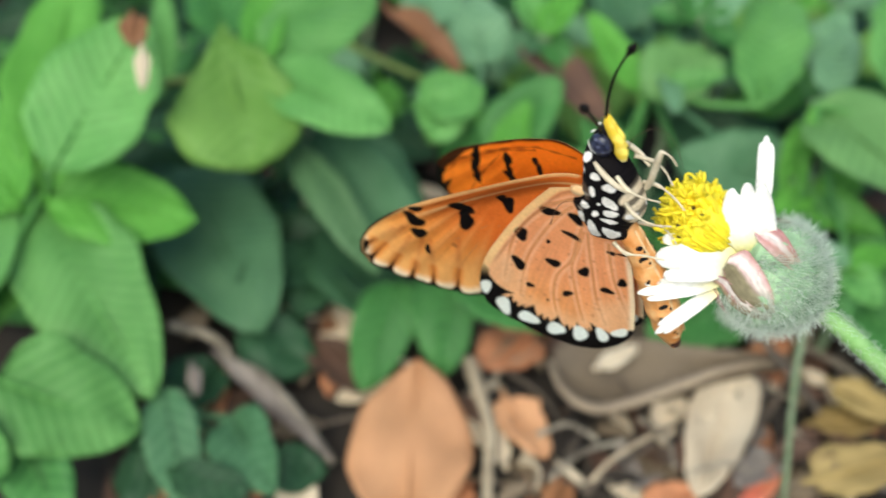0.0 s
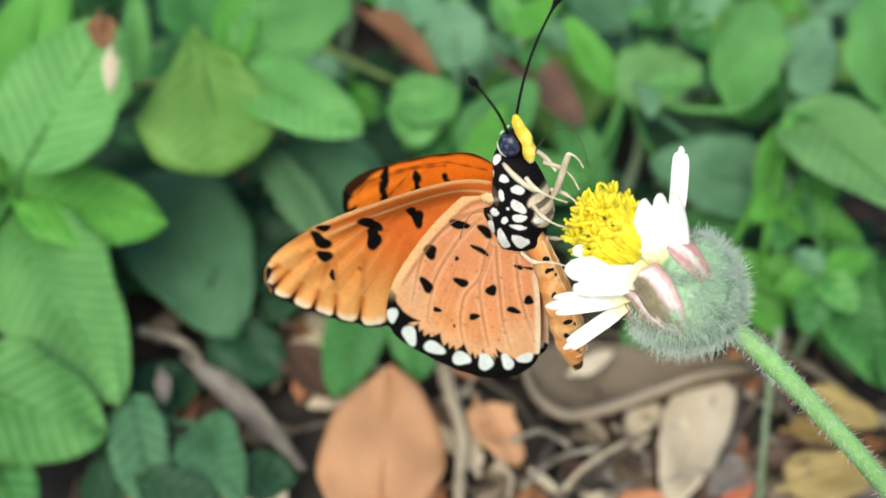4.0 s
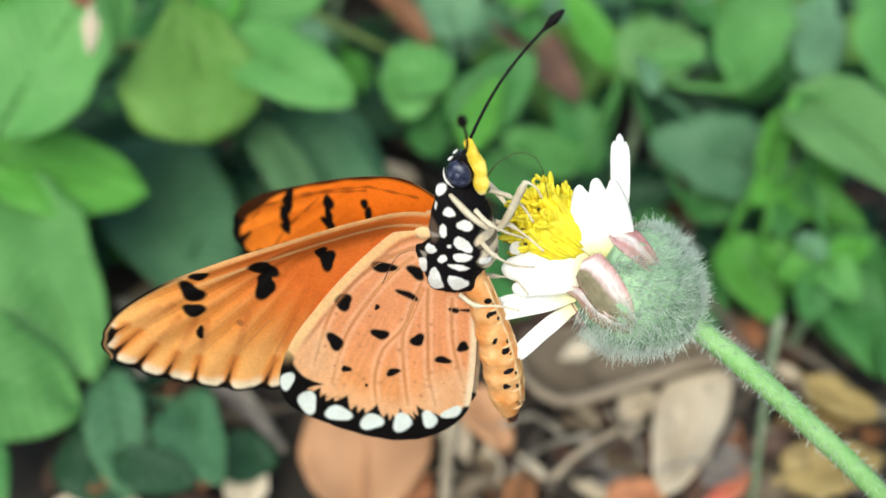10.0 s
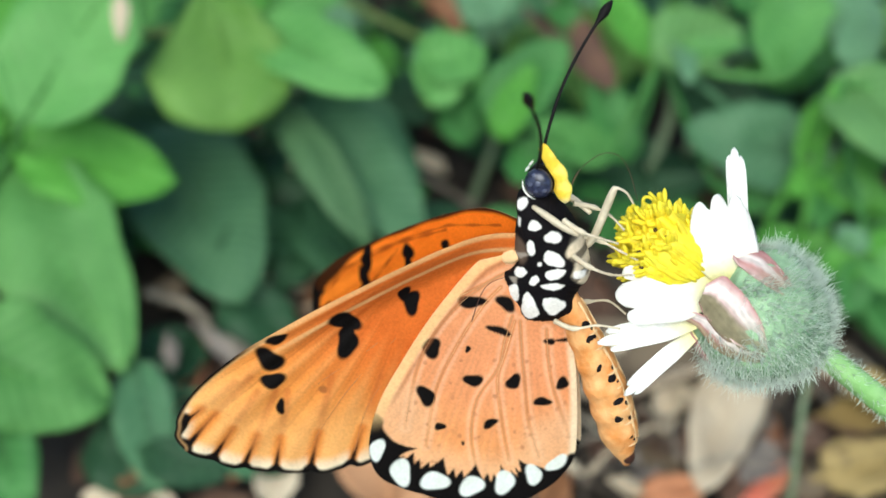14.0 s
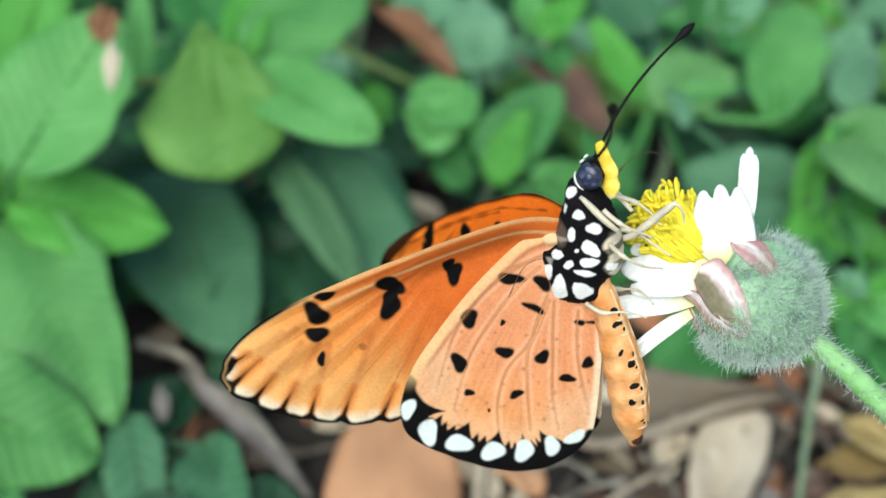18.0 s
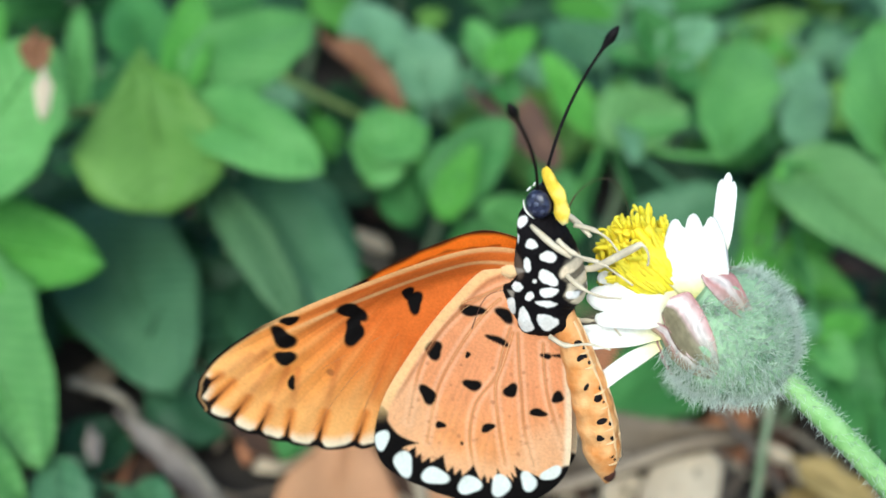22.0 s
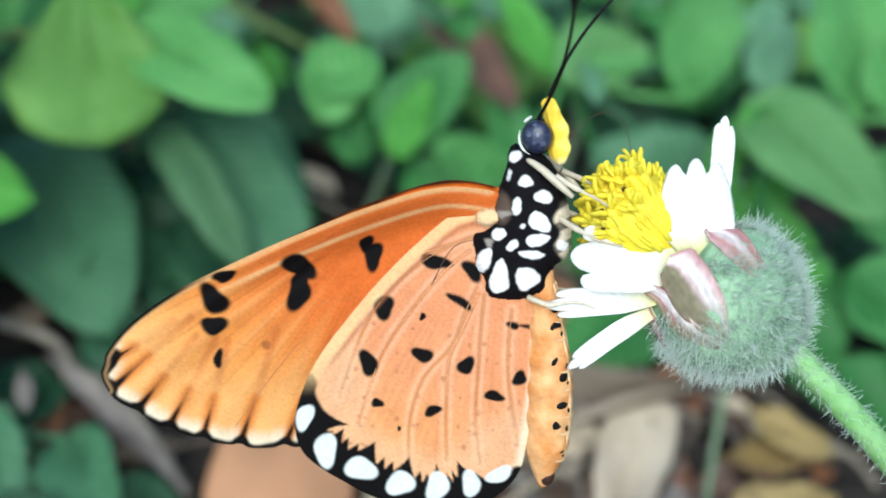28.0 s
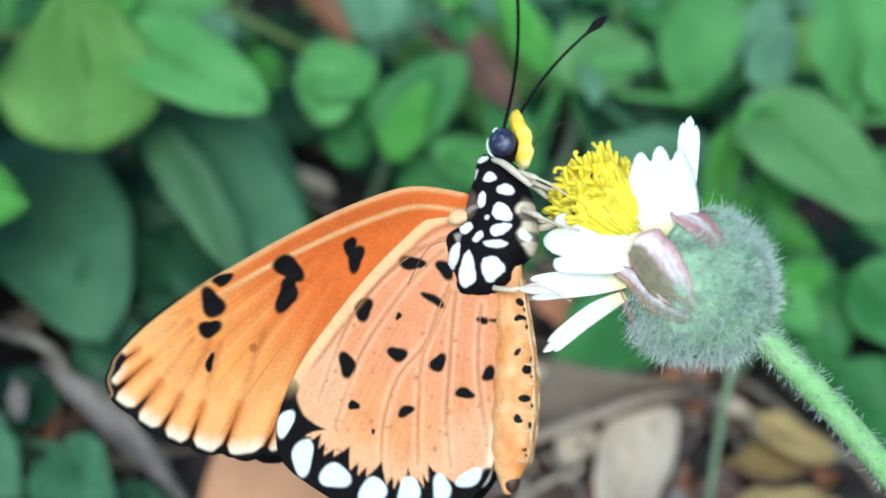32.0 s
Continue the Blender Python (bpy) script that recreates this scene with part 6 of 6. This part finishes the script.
    walk(butterfly, [
    (0, pose(0.01380, 0.07908, 0.10511, 10.37, -14.26, -39.09)), (0.5, pose(0.00861, 0.08591, 0.10116, 11.42, -12.64, -38.64)),
    (1, pose(0.01585, 0.08374, 0.10434, 6.38, -8.86, -38.58)), (1.5, pose(0.01342, 0.08564, 0.10094, 13.14, -12.01, -43.17)),
    (2, pose(0.01491, 0.08067, 0.10426, 9.92, -11.04, -44.40)), (2.5, pose(0.01411, 0.08486, 0.10029, 5.58, -16.95, -37.75)),
    (3, pose(0.00564, 0.08019, 0.10158, 0.44, -17.05, -30.54)), (3.5, pose(0.00995, 0.08129, 0.10161, -0.53, -15.70, -33.32)),
    (5.5, pose(0.00978, 0.08519, 0.10061, -2.05, -22.23, -32.60)), (6, pose(0.00831, 0.08109, 0.10143, -9.16, -16.89, -28.81)),
    (6.5, pose(0.00898, 0.08000, 0.10058, -7.85, -16.39, -24.37)), (7, pose(0.00882, 0.07515, 0.10257, -9.19, -15.39, -21.22)),
    (7.5, pose(0.00780, 0.07789, 0.10143, -3.37, -13.55, -23.14)), (8, pose(0.01058, 0.07602, 0.10451, 2.15, -9.21, -28.48)),
    (8.5, pose(0.00777, 0.07684, 0.10226, 5.40, -7.29, -23.89)), (9, pose(0.00756, 0.07553, 0.10455, -0.83, -12.89, -22.23)),
    (9.5, pose(0.00878, 0.07680, 0.10327, -2.77, -6.89, -20.67)), (10, pose(0.00406, 0.07426, 0.10299, -3.99, -12.04, -21.65)),
    (10.5, pose(0.00950, 0.07297, 0.10285, -4.21, -8.27, -18.17)), (11, pose(0.00584, 0.06900, 0.10470, -3.11, -5.72, -19.06)),
    (11.5, pose(0.00395, 0.06985, 0.10128, -5.47, -5.09, -17.39)), (12, pose(0.00860, 0.06767, 0.10335, -5.98, -7.54, -18.75)),
    (12.5, pose(0.00590, 0.06967, 0.10231, -6.69, -9.54, -16.91)), (13, pose(0.00738, 0.06917, 0.10447, -5.49, -9.76, -19.85)),
    (13.5, pose(0.00910, 0.07340, 0.10260, -8.88, -11.99, -17.35)), (14, pose(0.00608, 0.07242, 0.10235, -13.19, -20.21, -15.16)),
    (14.5, pose(0.01070, 0.07508, 0.10301, -16.43, -15.11, -14.88)), (16.5, pose(0.01042, 0.07824, 0.10136, -12.58, -13.74, -18.79)),
    (17, pose(0.01208, 0.07921, 0.10208, -11.53, -14.98, -21.98)), (17.5, pose(0.01425, 0.08358, 0.09992, -11.51, -16.62, -19.57)),
    (18, pose(0.01063, 0.08148, 0.10159, -10.84, -15.90, -21.63)), (18.5, pose(0.01378, 0.08266, 0.10110, -8.59, -13.27, -23.73)),
    (19, pose(0.01418, 0.08122, 0.10178, -7.62, -16.89, -29.30)), (19.5, pose(0.01311, 0.08465, 0.09926, -10.03, -17.50, -26.62)),
    (20, pose(0.01615, 0.08594, 0.09875, -14.94, -24.17, -25.61)), (20.5, pose(0.01495, 0.08759, 0.09880, -12.78, -19.93, -24.52)),
    (21, pose(0.01162, 0.08428, 0.09885, -14.37, -17.75, -21.42)), (21.5, pose(0.01310, 0.08350, 0.09935, -8.43, -19.79, -23.80)),
    (22, pose(0.01269, 0.08403, 0.10056, -7.94, -21.58, -27.62)), (22.5, pose(0.01062, 0.08827, 0.09840, -7.51, -26.76, -29.92)),
    (23, pose(0.01607, 0.08961, 0.09791, -7.25, -32.18, -38.24)), (23.5, pose(0.01234, 0.08870, 0.10015, -5.88, -27.29, -33.24)),
    (24, pose(0.01216, 0.08726, 0.09718, -15.14, -24.12, -26.38)), (24.5, pose(0.01261, 0.08298, 0.10103, -11.03, -24.85, -30.96)),
    (25, pose(0.01101, 0.08285, 0.09995, -17.66, -20.49, -29.34)), (25.5, pose(0.01028, 0.08433, 0.09897, -22.42, -25.19, -22.10)),
    (27.5, pose(0.01072, 0.08522, 0.09993, -42.65, -8.88, -7.36)), (28, pose(0.01153, 0.08228, 0.10209, -28.03, -15.14, -11.86)),
    (28.5, pose(0.01527, 0.08557, 0.10214, -39.56, -18.93, -16.52)), (29, pose(0.01213, 0.08852, 0.09976, -54.07, -26.50, -13.52)),
    (29.5, pose(0.01377, 0.08649, 0.10064, -42.46, -26.56, -20.34)), (30, pose(0.01551, 0.08670, 0.10065, -44.04, -26.88, -21.92)),
    (30.5, pose(0.00853, 0.08409, 0.09966, -45.30, -28.22, -16.09)), (31, pose(0.01454, 0.08610, 0.10013, -47.71, -22.81, -18.25)),
    (31.5, pose(0.01412, 0.08479, 0.09960, -47.49, -25.94, -18.27)), (32, pose(0.01058, 0.08791, 0.09781, -50.50, -25.85, -15.49)),
])
    walk(wings[0], [
    (0, spread(11.5, 1, -1.8)), (0.5, spread(10.5, 1, 1.6)), (1, spread(9.2, 1, -1.0)), (1.5, spread(7.4, 1, 0.1)), (2, spread(9.6, 1, -0.6)), (2.5, spread(13.2, 1, -1.1)),
    (3, spread(17.2, 1, -0.8)), (3.5, spread(12.3, 1, -0.6)), (5.5, spread(12.5, 1, -0.7)), (6, spread(18.4, 1, -0.5)), (6.5, spread(18.5, 1, -0.5)), (7, spread(18.7, 1, -0.2)),
    (7.5, spread(21.1, 1, 1.4)), (8, spread(20.5, 1, 1.5)), (8.5, spread(20.0, 1, 0.1)), (9, spread(18.4, 1, 0.6)), (9.5, spread(20.1, 1, 2.2)), (10, spread(19.2, 1, 1.9)),
    (10.5, spread(21.1, 1, 2.0)), (11, spread(18.1, 1, 0.1)), (11.5, spread(20.0, 1, 1.9)), (12, spread(18.6, 1, 1.3)), (12.5, spread(20.5, 1, 1.6)), (13, spread(17.4, 1, -0.4)),
    (13.5, spread(19.6, 1, 1.9)), (14, spread(21.4, 1, 1.8)), (14.5, spread(24.0, 1, 2.9)), (16.5, spread(25.1, 1, 3.2)), (17, spread(23.7, 1, 2.0)), (17.5, spread(24.3, 1, 3.5)),
    (18, spread(23.1, 1, 2.1)), (18.5, spread(23.5, 1, 4.0)), (19, spread(20.8, 1, 3.4)), (19.5, spread(20.7, 1, 4.3)), (20, spread(18.0, 1, 3.7)), (20.5, spread(17.1, 1, 4.3)),
    (21, spread(18.3, 1, 3.5)), (21.5, spread(19.3, 1, 4.3)), (22, spread(19.2, 1, 3.5)), (22.5, spread(23.4, 1, 4.7)), (23, spread(22.9, 1, 3.9)), (23.5, spread(15.2, 1, 3.3)),
    (24, spread(10.5, 1, 2.6)), (24.5, spread(8.2, 1, 2.6)), (25, spread(14.1, 1, 3.4)), (25.5, spread(11.6, 1, 3.2)), (27.5, spread(6.7, 1, 0.5)), (28, spread(6.4, 1, -0.7)),
    (28.5, spread(6.1, 1, 1.2)), (29, spread(10.3, 1, 1.6)), (29.5, spread(9.6, 1, 2.2)), (30, spread(12.8, 1, 1.4)), (30.5, spread(10.3, 1, 2.2)), (31, spread(8.6, 1, 1.4)),
    (31.5, spread(7.7, 1, 1.4)), (32, spread(7.5, 1, 1.0)),
])
    walk(wings[1], [
    (0, spread(11.5, 1)), (0.5, spread(10.5, 1)), (1, spread(9.2, 1)), (1.5, spread(7.4, 1)), (2, spread(9.6, 1)), (2.5, spread(13.2, 1)),
    (3, spread(17.2, 1)), (3.5, spread(12.3, 1)), (5.5, spread(12.5, 1)), (6, spread(18.4, 1)), (6.5, spread(18.5, 1)), (7, spread(18.7, 1)),
    (7.5, spread(21.1, 1)), (8, spread(20.5, 1)), (8.5, spread(20.0, 1)), (9, spread(18.4, 1)), (9.5, spread(20.1, 1)), (10, spread(19.2, 1)),
    (10.5, spread(21.1, 1)), (11, spread(18.1, 1)), (11.5, spread(20.0, 1)), (12, spread(18.6, 1)), (12.5, spread(20.5, 1)), (13, spread(17.4, 1)),
    (13.5, spread(19.6, 1)), (14, spread(21.4, 1)), (14.5, spread(24.0, 1)), (16.5, spread(25.1, 1)), (17, spread(23.7, 1)), (17.5, spread(24.3, 1)),
    (18, spread(23.1, 1)), (18.5, spread(23.5, 1)), (19, spread(20.8, 1)), (19.5, spread(20.7, 1)), (20, spread(18.0, 1)), (20.5, spread(17.1, 1)),
    (21, spread(18.3, 1)), (21.5, spread(19.3, 1)), (22, spread(19.2, 1)), (22.5, spread(23.4, 1)), (23, spread(22.9, 1)), (23.5, spread(15.2, 1)),
    (24, spread(10.5, 1)), (24.5, spread(8.2, 1)), (25, spread(14.1, 1)), (25.5, spread(11.6, 1)), (27.5, spread(6.7, 1)), (28, spread(6.4, 1)),
    (28.5, spread(6.1, 1)), (29, spread(10.3, 1)), (29.5, spread(9.6, 1)), (30, spread(12.8, 1)), (30.5, spread(10.3, 1)), (31, spread(8.6, 1)),
    (31.5, spread(7.7, 1)), (32, spread(7.5, 1)),
])
    walk(wings[2], [
    (0, spread(12.6, -1, -2.5)), (0.5, spread(10.1, -1, -0.8)), (1, spread(7.7, -1, 0.9)), (1.5, spread(7.4, -1, 0.8)), (2, spread(7.2, -1, 0.7)), (2.5, spread(9.9, -1, 0.7)),
    (3, spread(12.7, -1, 0.8)), (3.5, spread(13.3, -1, 0.9)), (5.5, spread(15.7, -1, 1.5)), (6, spread(16.3, -1, 1.6)), (6.5, spread(18.7, -1, 0.7)), (7, spread(21.0, -1, -0.3)),
    (7.5, spread(20.5, -1, -0.7)), (8, spread(20.0, -1, -1.0)), (8.5, spread(23.0, -1, -1.5)), (9, spread(26.0, -1, -1.8)), (9.5, spread(22.4, -1, -1.4)), (10, spread(18.7, -1, -0.9)),
    (10.5, spread(17.5, -1, -0.1)), (11, spread(16.3, -1, 0.7)), (11.5, spread(13.4, -1, 0.9)), (12, spread(10.4, -1, 1.0)), (12.5, spread(15.2, -1, -0.2)), (13, spread(20.0, -1, -1.4)),
    (13.5, spread(21.2, -1, -1.0)), (14, spread(22.4, -1, -0.6)), (14.5, spread(24.1, -1, -0.8)), (16.5, spread(26.8, -1, -2.8)), (17, spread(27.5, -1, -3.3)), (17.5, spread(26.6, -1, -3.7)),
    (18, spread(25.5, -1, -4.0)), (18.5, spread(22.3, -1, -3.0)), (19, spread(19.0, -1, -2.0)), (19.5, spread(14.5, -1, -1.8)), (20, spread(9.9, -1, -1.7)), (20.5, spread(18.1, -1, -0.4)),
    (21, spread(23.0, -1, 0.2)), (21.5, spread(17.4, -1, -1.3)), (22, spread(8.5, -1, -3.6)), (22.5, spread(-6.0, -1, 0.2)), (23, spread(-16.0, -1, 3.9)), (23.5, spread(-7.0, -1, 1.5)),
    (24, spread(1.5, -1, 0.6)), (24.5, spread(2.0, -1, 0.5)), (25, spread(4.6, -1, 1.7)), (25.5, spread(2.0, -1, 1.7)), (27.5, spread(6.7, -1, -0.5)), (28, spread(3.0, -1, -1.7)),
    (28.5, spread(6.1, -1, 0.2)), (29, spread(10.3, -1, 0.6)), (29.5, spread(9.6, -1, 1.2)), (30, spread(12.8, -1, 0.4)), (30.5, spread(10.3, -1, 1.2)), (31, spread(8.6, -1, 0.4)),
    (31.5, spread(7.7, -1, 0.4)), (32, spread(7.5, -1, 0.0)),
])
    walk(wings[3], [
    (0, spread(12.6, -1)), (0.5, spread(10.1, -1)), (1, spread(7.7, -1)), (1.5, spread(7.4, -1)), (2, spread(7.2, -1)), (2.5, spread(9.9, -1)),
    (3, spread(12.7, -1)), (3.5, spread(13.3, -1)), (5.5, spread(15.7, -1)), (6, spread(16.3, -1)), (6.5, spread(18.7, -1)), (7, spread(21.0, -1)),
    (7.5, spread(20.5, -1)), (8, spread(20.0, -1)), (8.5, spread(23.5, -1)), (9, spread(27.0, -1)), (9.5, spread(22.8, -1)), (10, spread(18.7, -1)),
    (10.5, spread(17.5, -1)), (11, spread(16.3, -1)), (11.5, spread(13.4, -1)), (12, spread(10.4, -1)), (12.5, spread(15.2, -1)), (13, spread(20.0, -1)),
    (13.5, spread(21.2, -1)), (14, spread(22.4, -1)), (14.5, spread(24.1, -1)), (16.5, spread(30.8, -1)), (17, spread(32.5, -1)), (17.5, spread(32.3, -1)),
    (18, spread(32.2, -1)), (18.5, spread(27.6, -1)), (19, spread(23.1, -1)), (19.5, spread(16.5, -1)), (20, spread(9.9, -1)), (20.5, spread(18.1, -1)),
    (21, spread(26.3, -1)), (21.5, spread(17.4, -1)), (22, spread(8.5, -1)), (22.5, spread(-6.0, -1)), (23, spread(-16.0, -1)), (23.5, spread(-7.0, -1)),
    (24, spread(5.0, -1)), (24.5, spread(2.0, -1)), (25, spread(4.6, -1)), (25.5, spread(2.0, -1)), (27.5, spread(6.7, -1)), (28, spread(3.0, -1)),
    (28.5, spread(6.1, -1)), (29, spread(10.3, -1)), (29.5, spread(9.6, -1)), (30, spread(12.8, -1)), (30.5, spread(10.3, -1)), (31, spread(8.6, -1)),
    (31.5, spread(7.7, -1)), (32, spread(7.5, -1)),
])
    bending = [
    (0, -5.5), (1, -8.5), (2, -5.5), (3, -5.5), (6, -2.5), (7, -4.5), (8, -5.5), (9, -5.5),
    (10, -4.5), (11, -7.5), (12, -8.5), (13, -6.5), (14, -6.5), (17, -6.5), (18, -4.5), (19, -3.5),
    (20, -2.5), (21, -5.5), (22, -2.5), (23, 1.5), (24, 2.5), (25, -0.5), (27.5, 3.5), (28, 3.5),
    (29, 4.5), (30, 3.5), (31, 2.5), (32, 5.5),
]
    walk(abdomen, [(t, Matrix.Translation(ABDOMEN_ROOT) @ Matrix.Rotation(radians(a), 4, "Y")) for t, a in bending])
    lean = [
    (0, 0.2), (1, -3.3), (2, -0.2), (3, -1.6), (6, -1.8), (7, -0.0), (8, 3.2), (9, -0.6),
    (10, 1.4), (11, -2.6), (12, 1.2), (13, -2.6), (14, -1.2), (17, 1.2), (18, 3.6), (19, 3.8),
    (20, 3.3), (21, 1.8), (22, 0.1), (23, -0.2), (24, 1.4), (25, 1.7), (29, 1.5), (30, 0.7),
    (31, 1.5), (32, 1.8),
]
    for ob in (thorax, head):
        walk(ob, [(t, Matrix.Translation(HINGE) @ Matrix.Rotation(radians(a), 4, "Y") @ Matrix.Translation(-HINGE)) for t, a in lean])
    walk(high_leg, [(t, Matrix.Translation(KNEE) @ Matrix.Rotation(radians(a), 4, "Y")) for t, a in ((0, 0), (14.5, 4), (20, 34), (32, 40))])
    walk(antenna_near, [
    (0, pose(0.00170, -0.00050, 0.00687, 35.3, 30.7, 0.0)), (1, pose(0.00135, -0.00050, 0.00699, 38.8, 39.9, 0.0)),
    (2, pose(0.00166, -0.00050, 0.00688, 36.4, 34.8, 0.0)), (3, pose(0.00152, -0.00050, 0.00693, 40.2, 20.6, 0.0)),
    (6, pose(0.00150, -0.00050, 0.00694, 35.3, 22.4, 0.0)), (7, pose(0.00168, -0.00050, 0.00687, 39.2, 30.6, 0.0)),
    (8, pose(0.00200, -0.00050, 0.00674, 37.7, 32.1, 0.0)), (9, pose(0.00162, -0.00050, 0.00690, 38.4, 29.8, 0.0)),
    (10, pose(0.00182, -0.00050, 0.00682, 41.7, 29.1, 0.0)), (11, pose(0.00142, -0.00050, 0.00697, 42.5, 30.3, 0.0)),
    (12, pose(0.00180, -0.00050, 0.00683, 44.0, 28.2, 0.0)), (13, pose(0.00142, -0.00050, 0.00697, 42.2, 36.3, 0.0)),
    (14, pose(0.00156, -0.00050, 0.00692, 44.4, 23.4, 0.0)), (17, pose(0.00180, -0.00050, 0.00683, 43.1, 32.6, 0.0)),
    (18, pose(0.00204, -0.00050, 0.00672, 43.7, 34.6, 0.0)), (19, pose(0.00206, -0.00050, 0.00671, 41.0, 34.9, 0.0)),
    (20, pose(0.00201, -0.00050, 0.00673, 43.3, 32.7, 0.0)), (21, pose(0.00186, -0.00050, 0.00680, 31.7, 43.7, 0.0)),
    (22, pose(0.00169, -0.00050, 0.00687, 39.8, 22.1, 0.0)), (23, pose(0.00166, -0.00050, 0.00688, 34.6, 16.2, 0.0)),
    (24, pose(0.00182, -0.00050, 0.00682, 37.9, 33.6, 0.0)), (25, pose(0.00185, -0.00050, 0.00680, 38.4, 26.0, 0.0)),
    (27.5, pose(0.00184, -0.00050, 0.00681, 40.1, 23.6, 0.0)), (29, pose(0.00183, -0.00050, 0.00681, 44.9, 26.4, 0.0)),
    (30, pose(0.00175, -0.00050, 0.00685, 38.8, 28.8, 0.0)), (31, pose(0.00183, -0.00050, 0.00681, 41.2, 34.0, 0.0)),
    (32, pose(0.00186, -0.00050, 0.00680, 45.3, 32.0, 0.0)),
])
    walk(antenna_far, [
    (0, pose(0.00170, 0.00050, 0.00687, 11.1, 33.1, 0.0)), (1, pose(0.00135, 0.00050, 0.00699, -69.3, 25.0, 0.0)),
    (2, pose(0.00166, 0.00050, 0.00688, 30.4, 37.7, 0.0)), (3, pose(0.00152, 0.00050, 0.00693, -16.1, 22.9, 0.0)),
    (6, pose(0.00150, 0.00050, 0.00694, -24.1, 28.6, 0.0)), (7, pose(0.00168, 0.00050, 0.00687, -13.0, 38.6, 0.0)),
    (8, pose(0.00200, 0.00050, 0.00674, -42.0, 46.7, 0.0)), (9, pose(0.00162, 0.00050, 0.00690, -41.0, 46.0, 0.0)),
    (10, pose(0.00182, 0.00050, 0.00682, -21.2, 36.5, 0.0)), (11, pose(0.00142, 0.00050, 0.00697, -25.9, 40.0, 0.0)),
    (12, pose(0.00180, 0.00050, 0.00683, -38.2, 34.3, 0.0)), (13, pose(0.00142, 0.00050, 0.00697, -28.1, 46.8, 0.0)),
    (14, pose(0.00156, 0.00050, 0.00692, -34.0, 30.6, 0.0)), (17, pose(0.00180, 0.00050, 0.00683, -37.6, 38.3, 0.0)),
    (18, pose(0.00204, 0.00050, 0.00672, -36.4, 38.7, 0.0)), (19, pose(0.00206, 0.00050, 0.00671, -40.1, 34.4, 0.0)),
    (20, pose(0.00201, 0.00050, 0.00673, -6.5, 40.5, 0.0)), (21, pose(0.00186, 0.00050, 0.00680, 23.8, 38.0, 0.0)),
    (22, pose(0.00169, 0.00050, 0.00687, -15.7, 32.0, 0.0)), (23, pose(0.00166, 0.00050, 0.00688, -37.3, 15.2, 0.0)),
    (24, pose(0.00182, 0.00050, 0.00682, -17.7, 41.3, 0.0)), (25, pose(0.00185, 0.00050, 0.00680, -25.4, 31.6, 0.0)),
    (27.5, pose(0.00184, 0.00050, 0.00681, -30.8, 34.8, 0.0)), (29, pose(0.00183, 0.00050, 0.00681, -26.9, 36.2, 0.0)),
    (30, pose(0.00175, 0.00050, 0.00685, -34.3, 24.8, 0.0)), (31, pose(0.00183, 0.00050, 0.00681, -22.9, 32.4, 0.0)),
    (32, pose(0.00186, 0.00050, 0.00680, -21.9, 35.7, 0.0)),
])


motions()
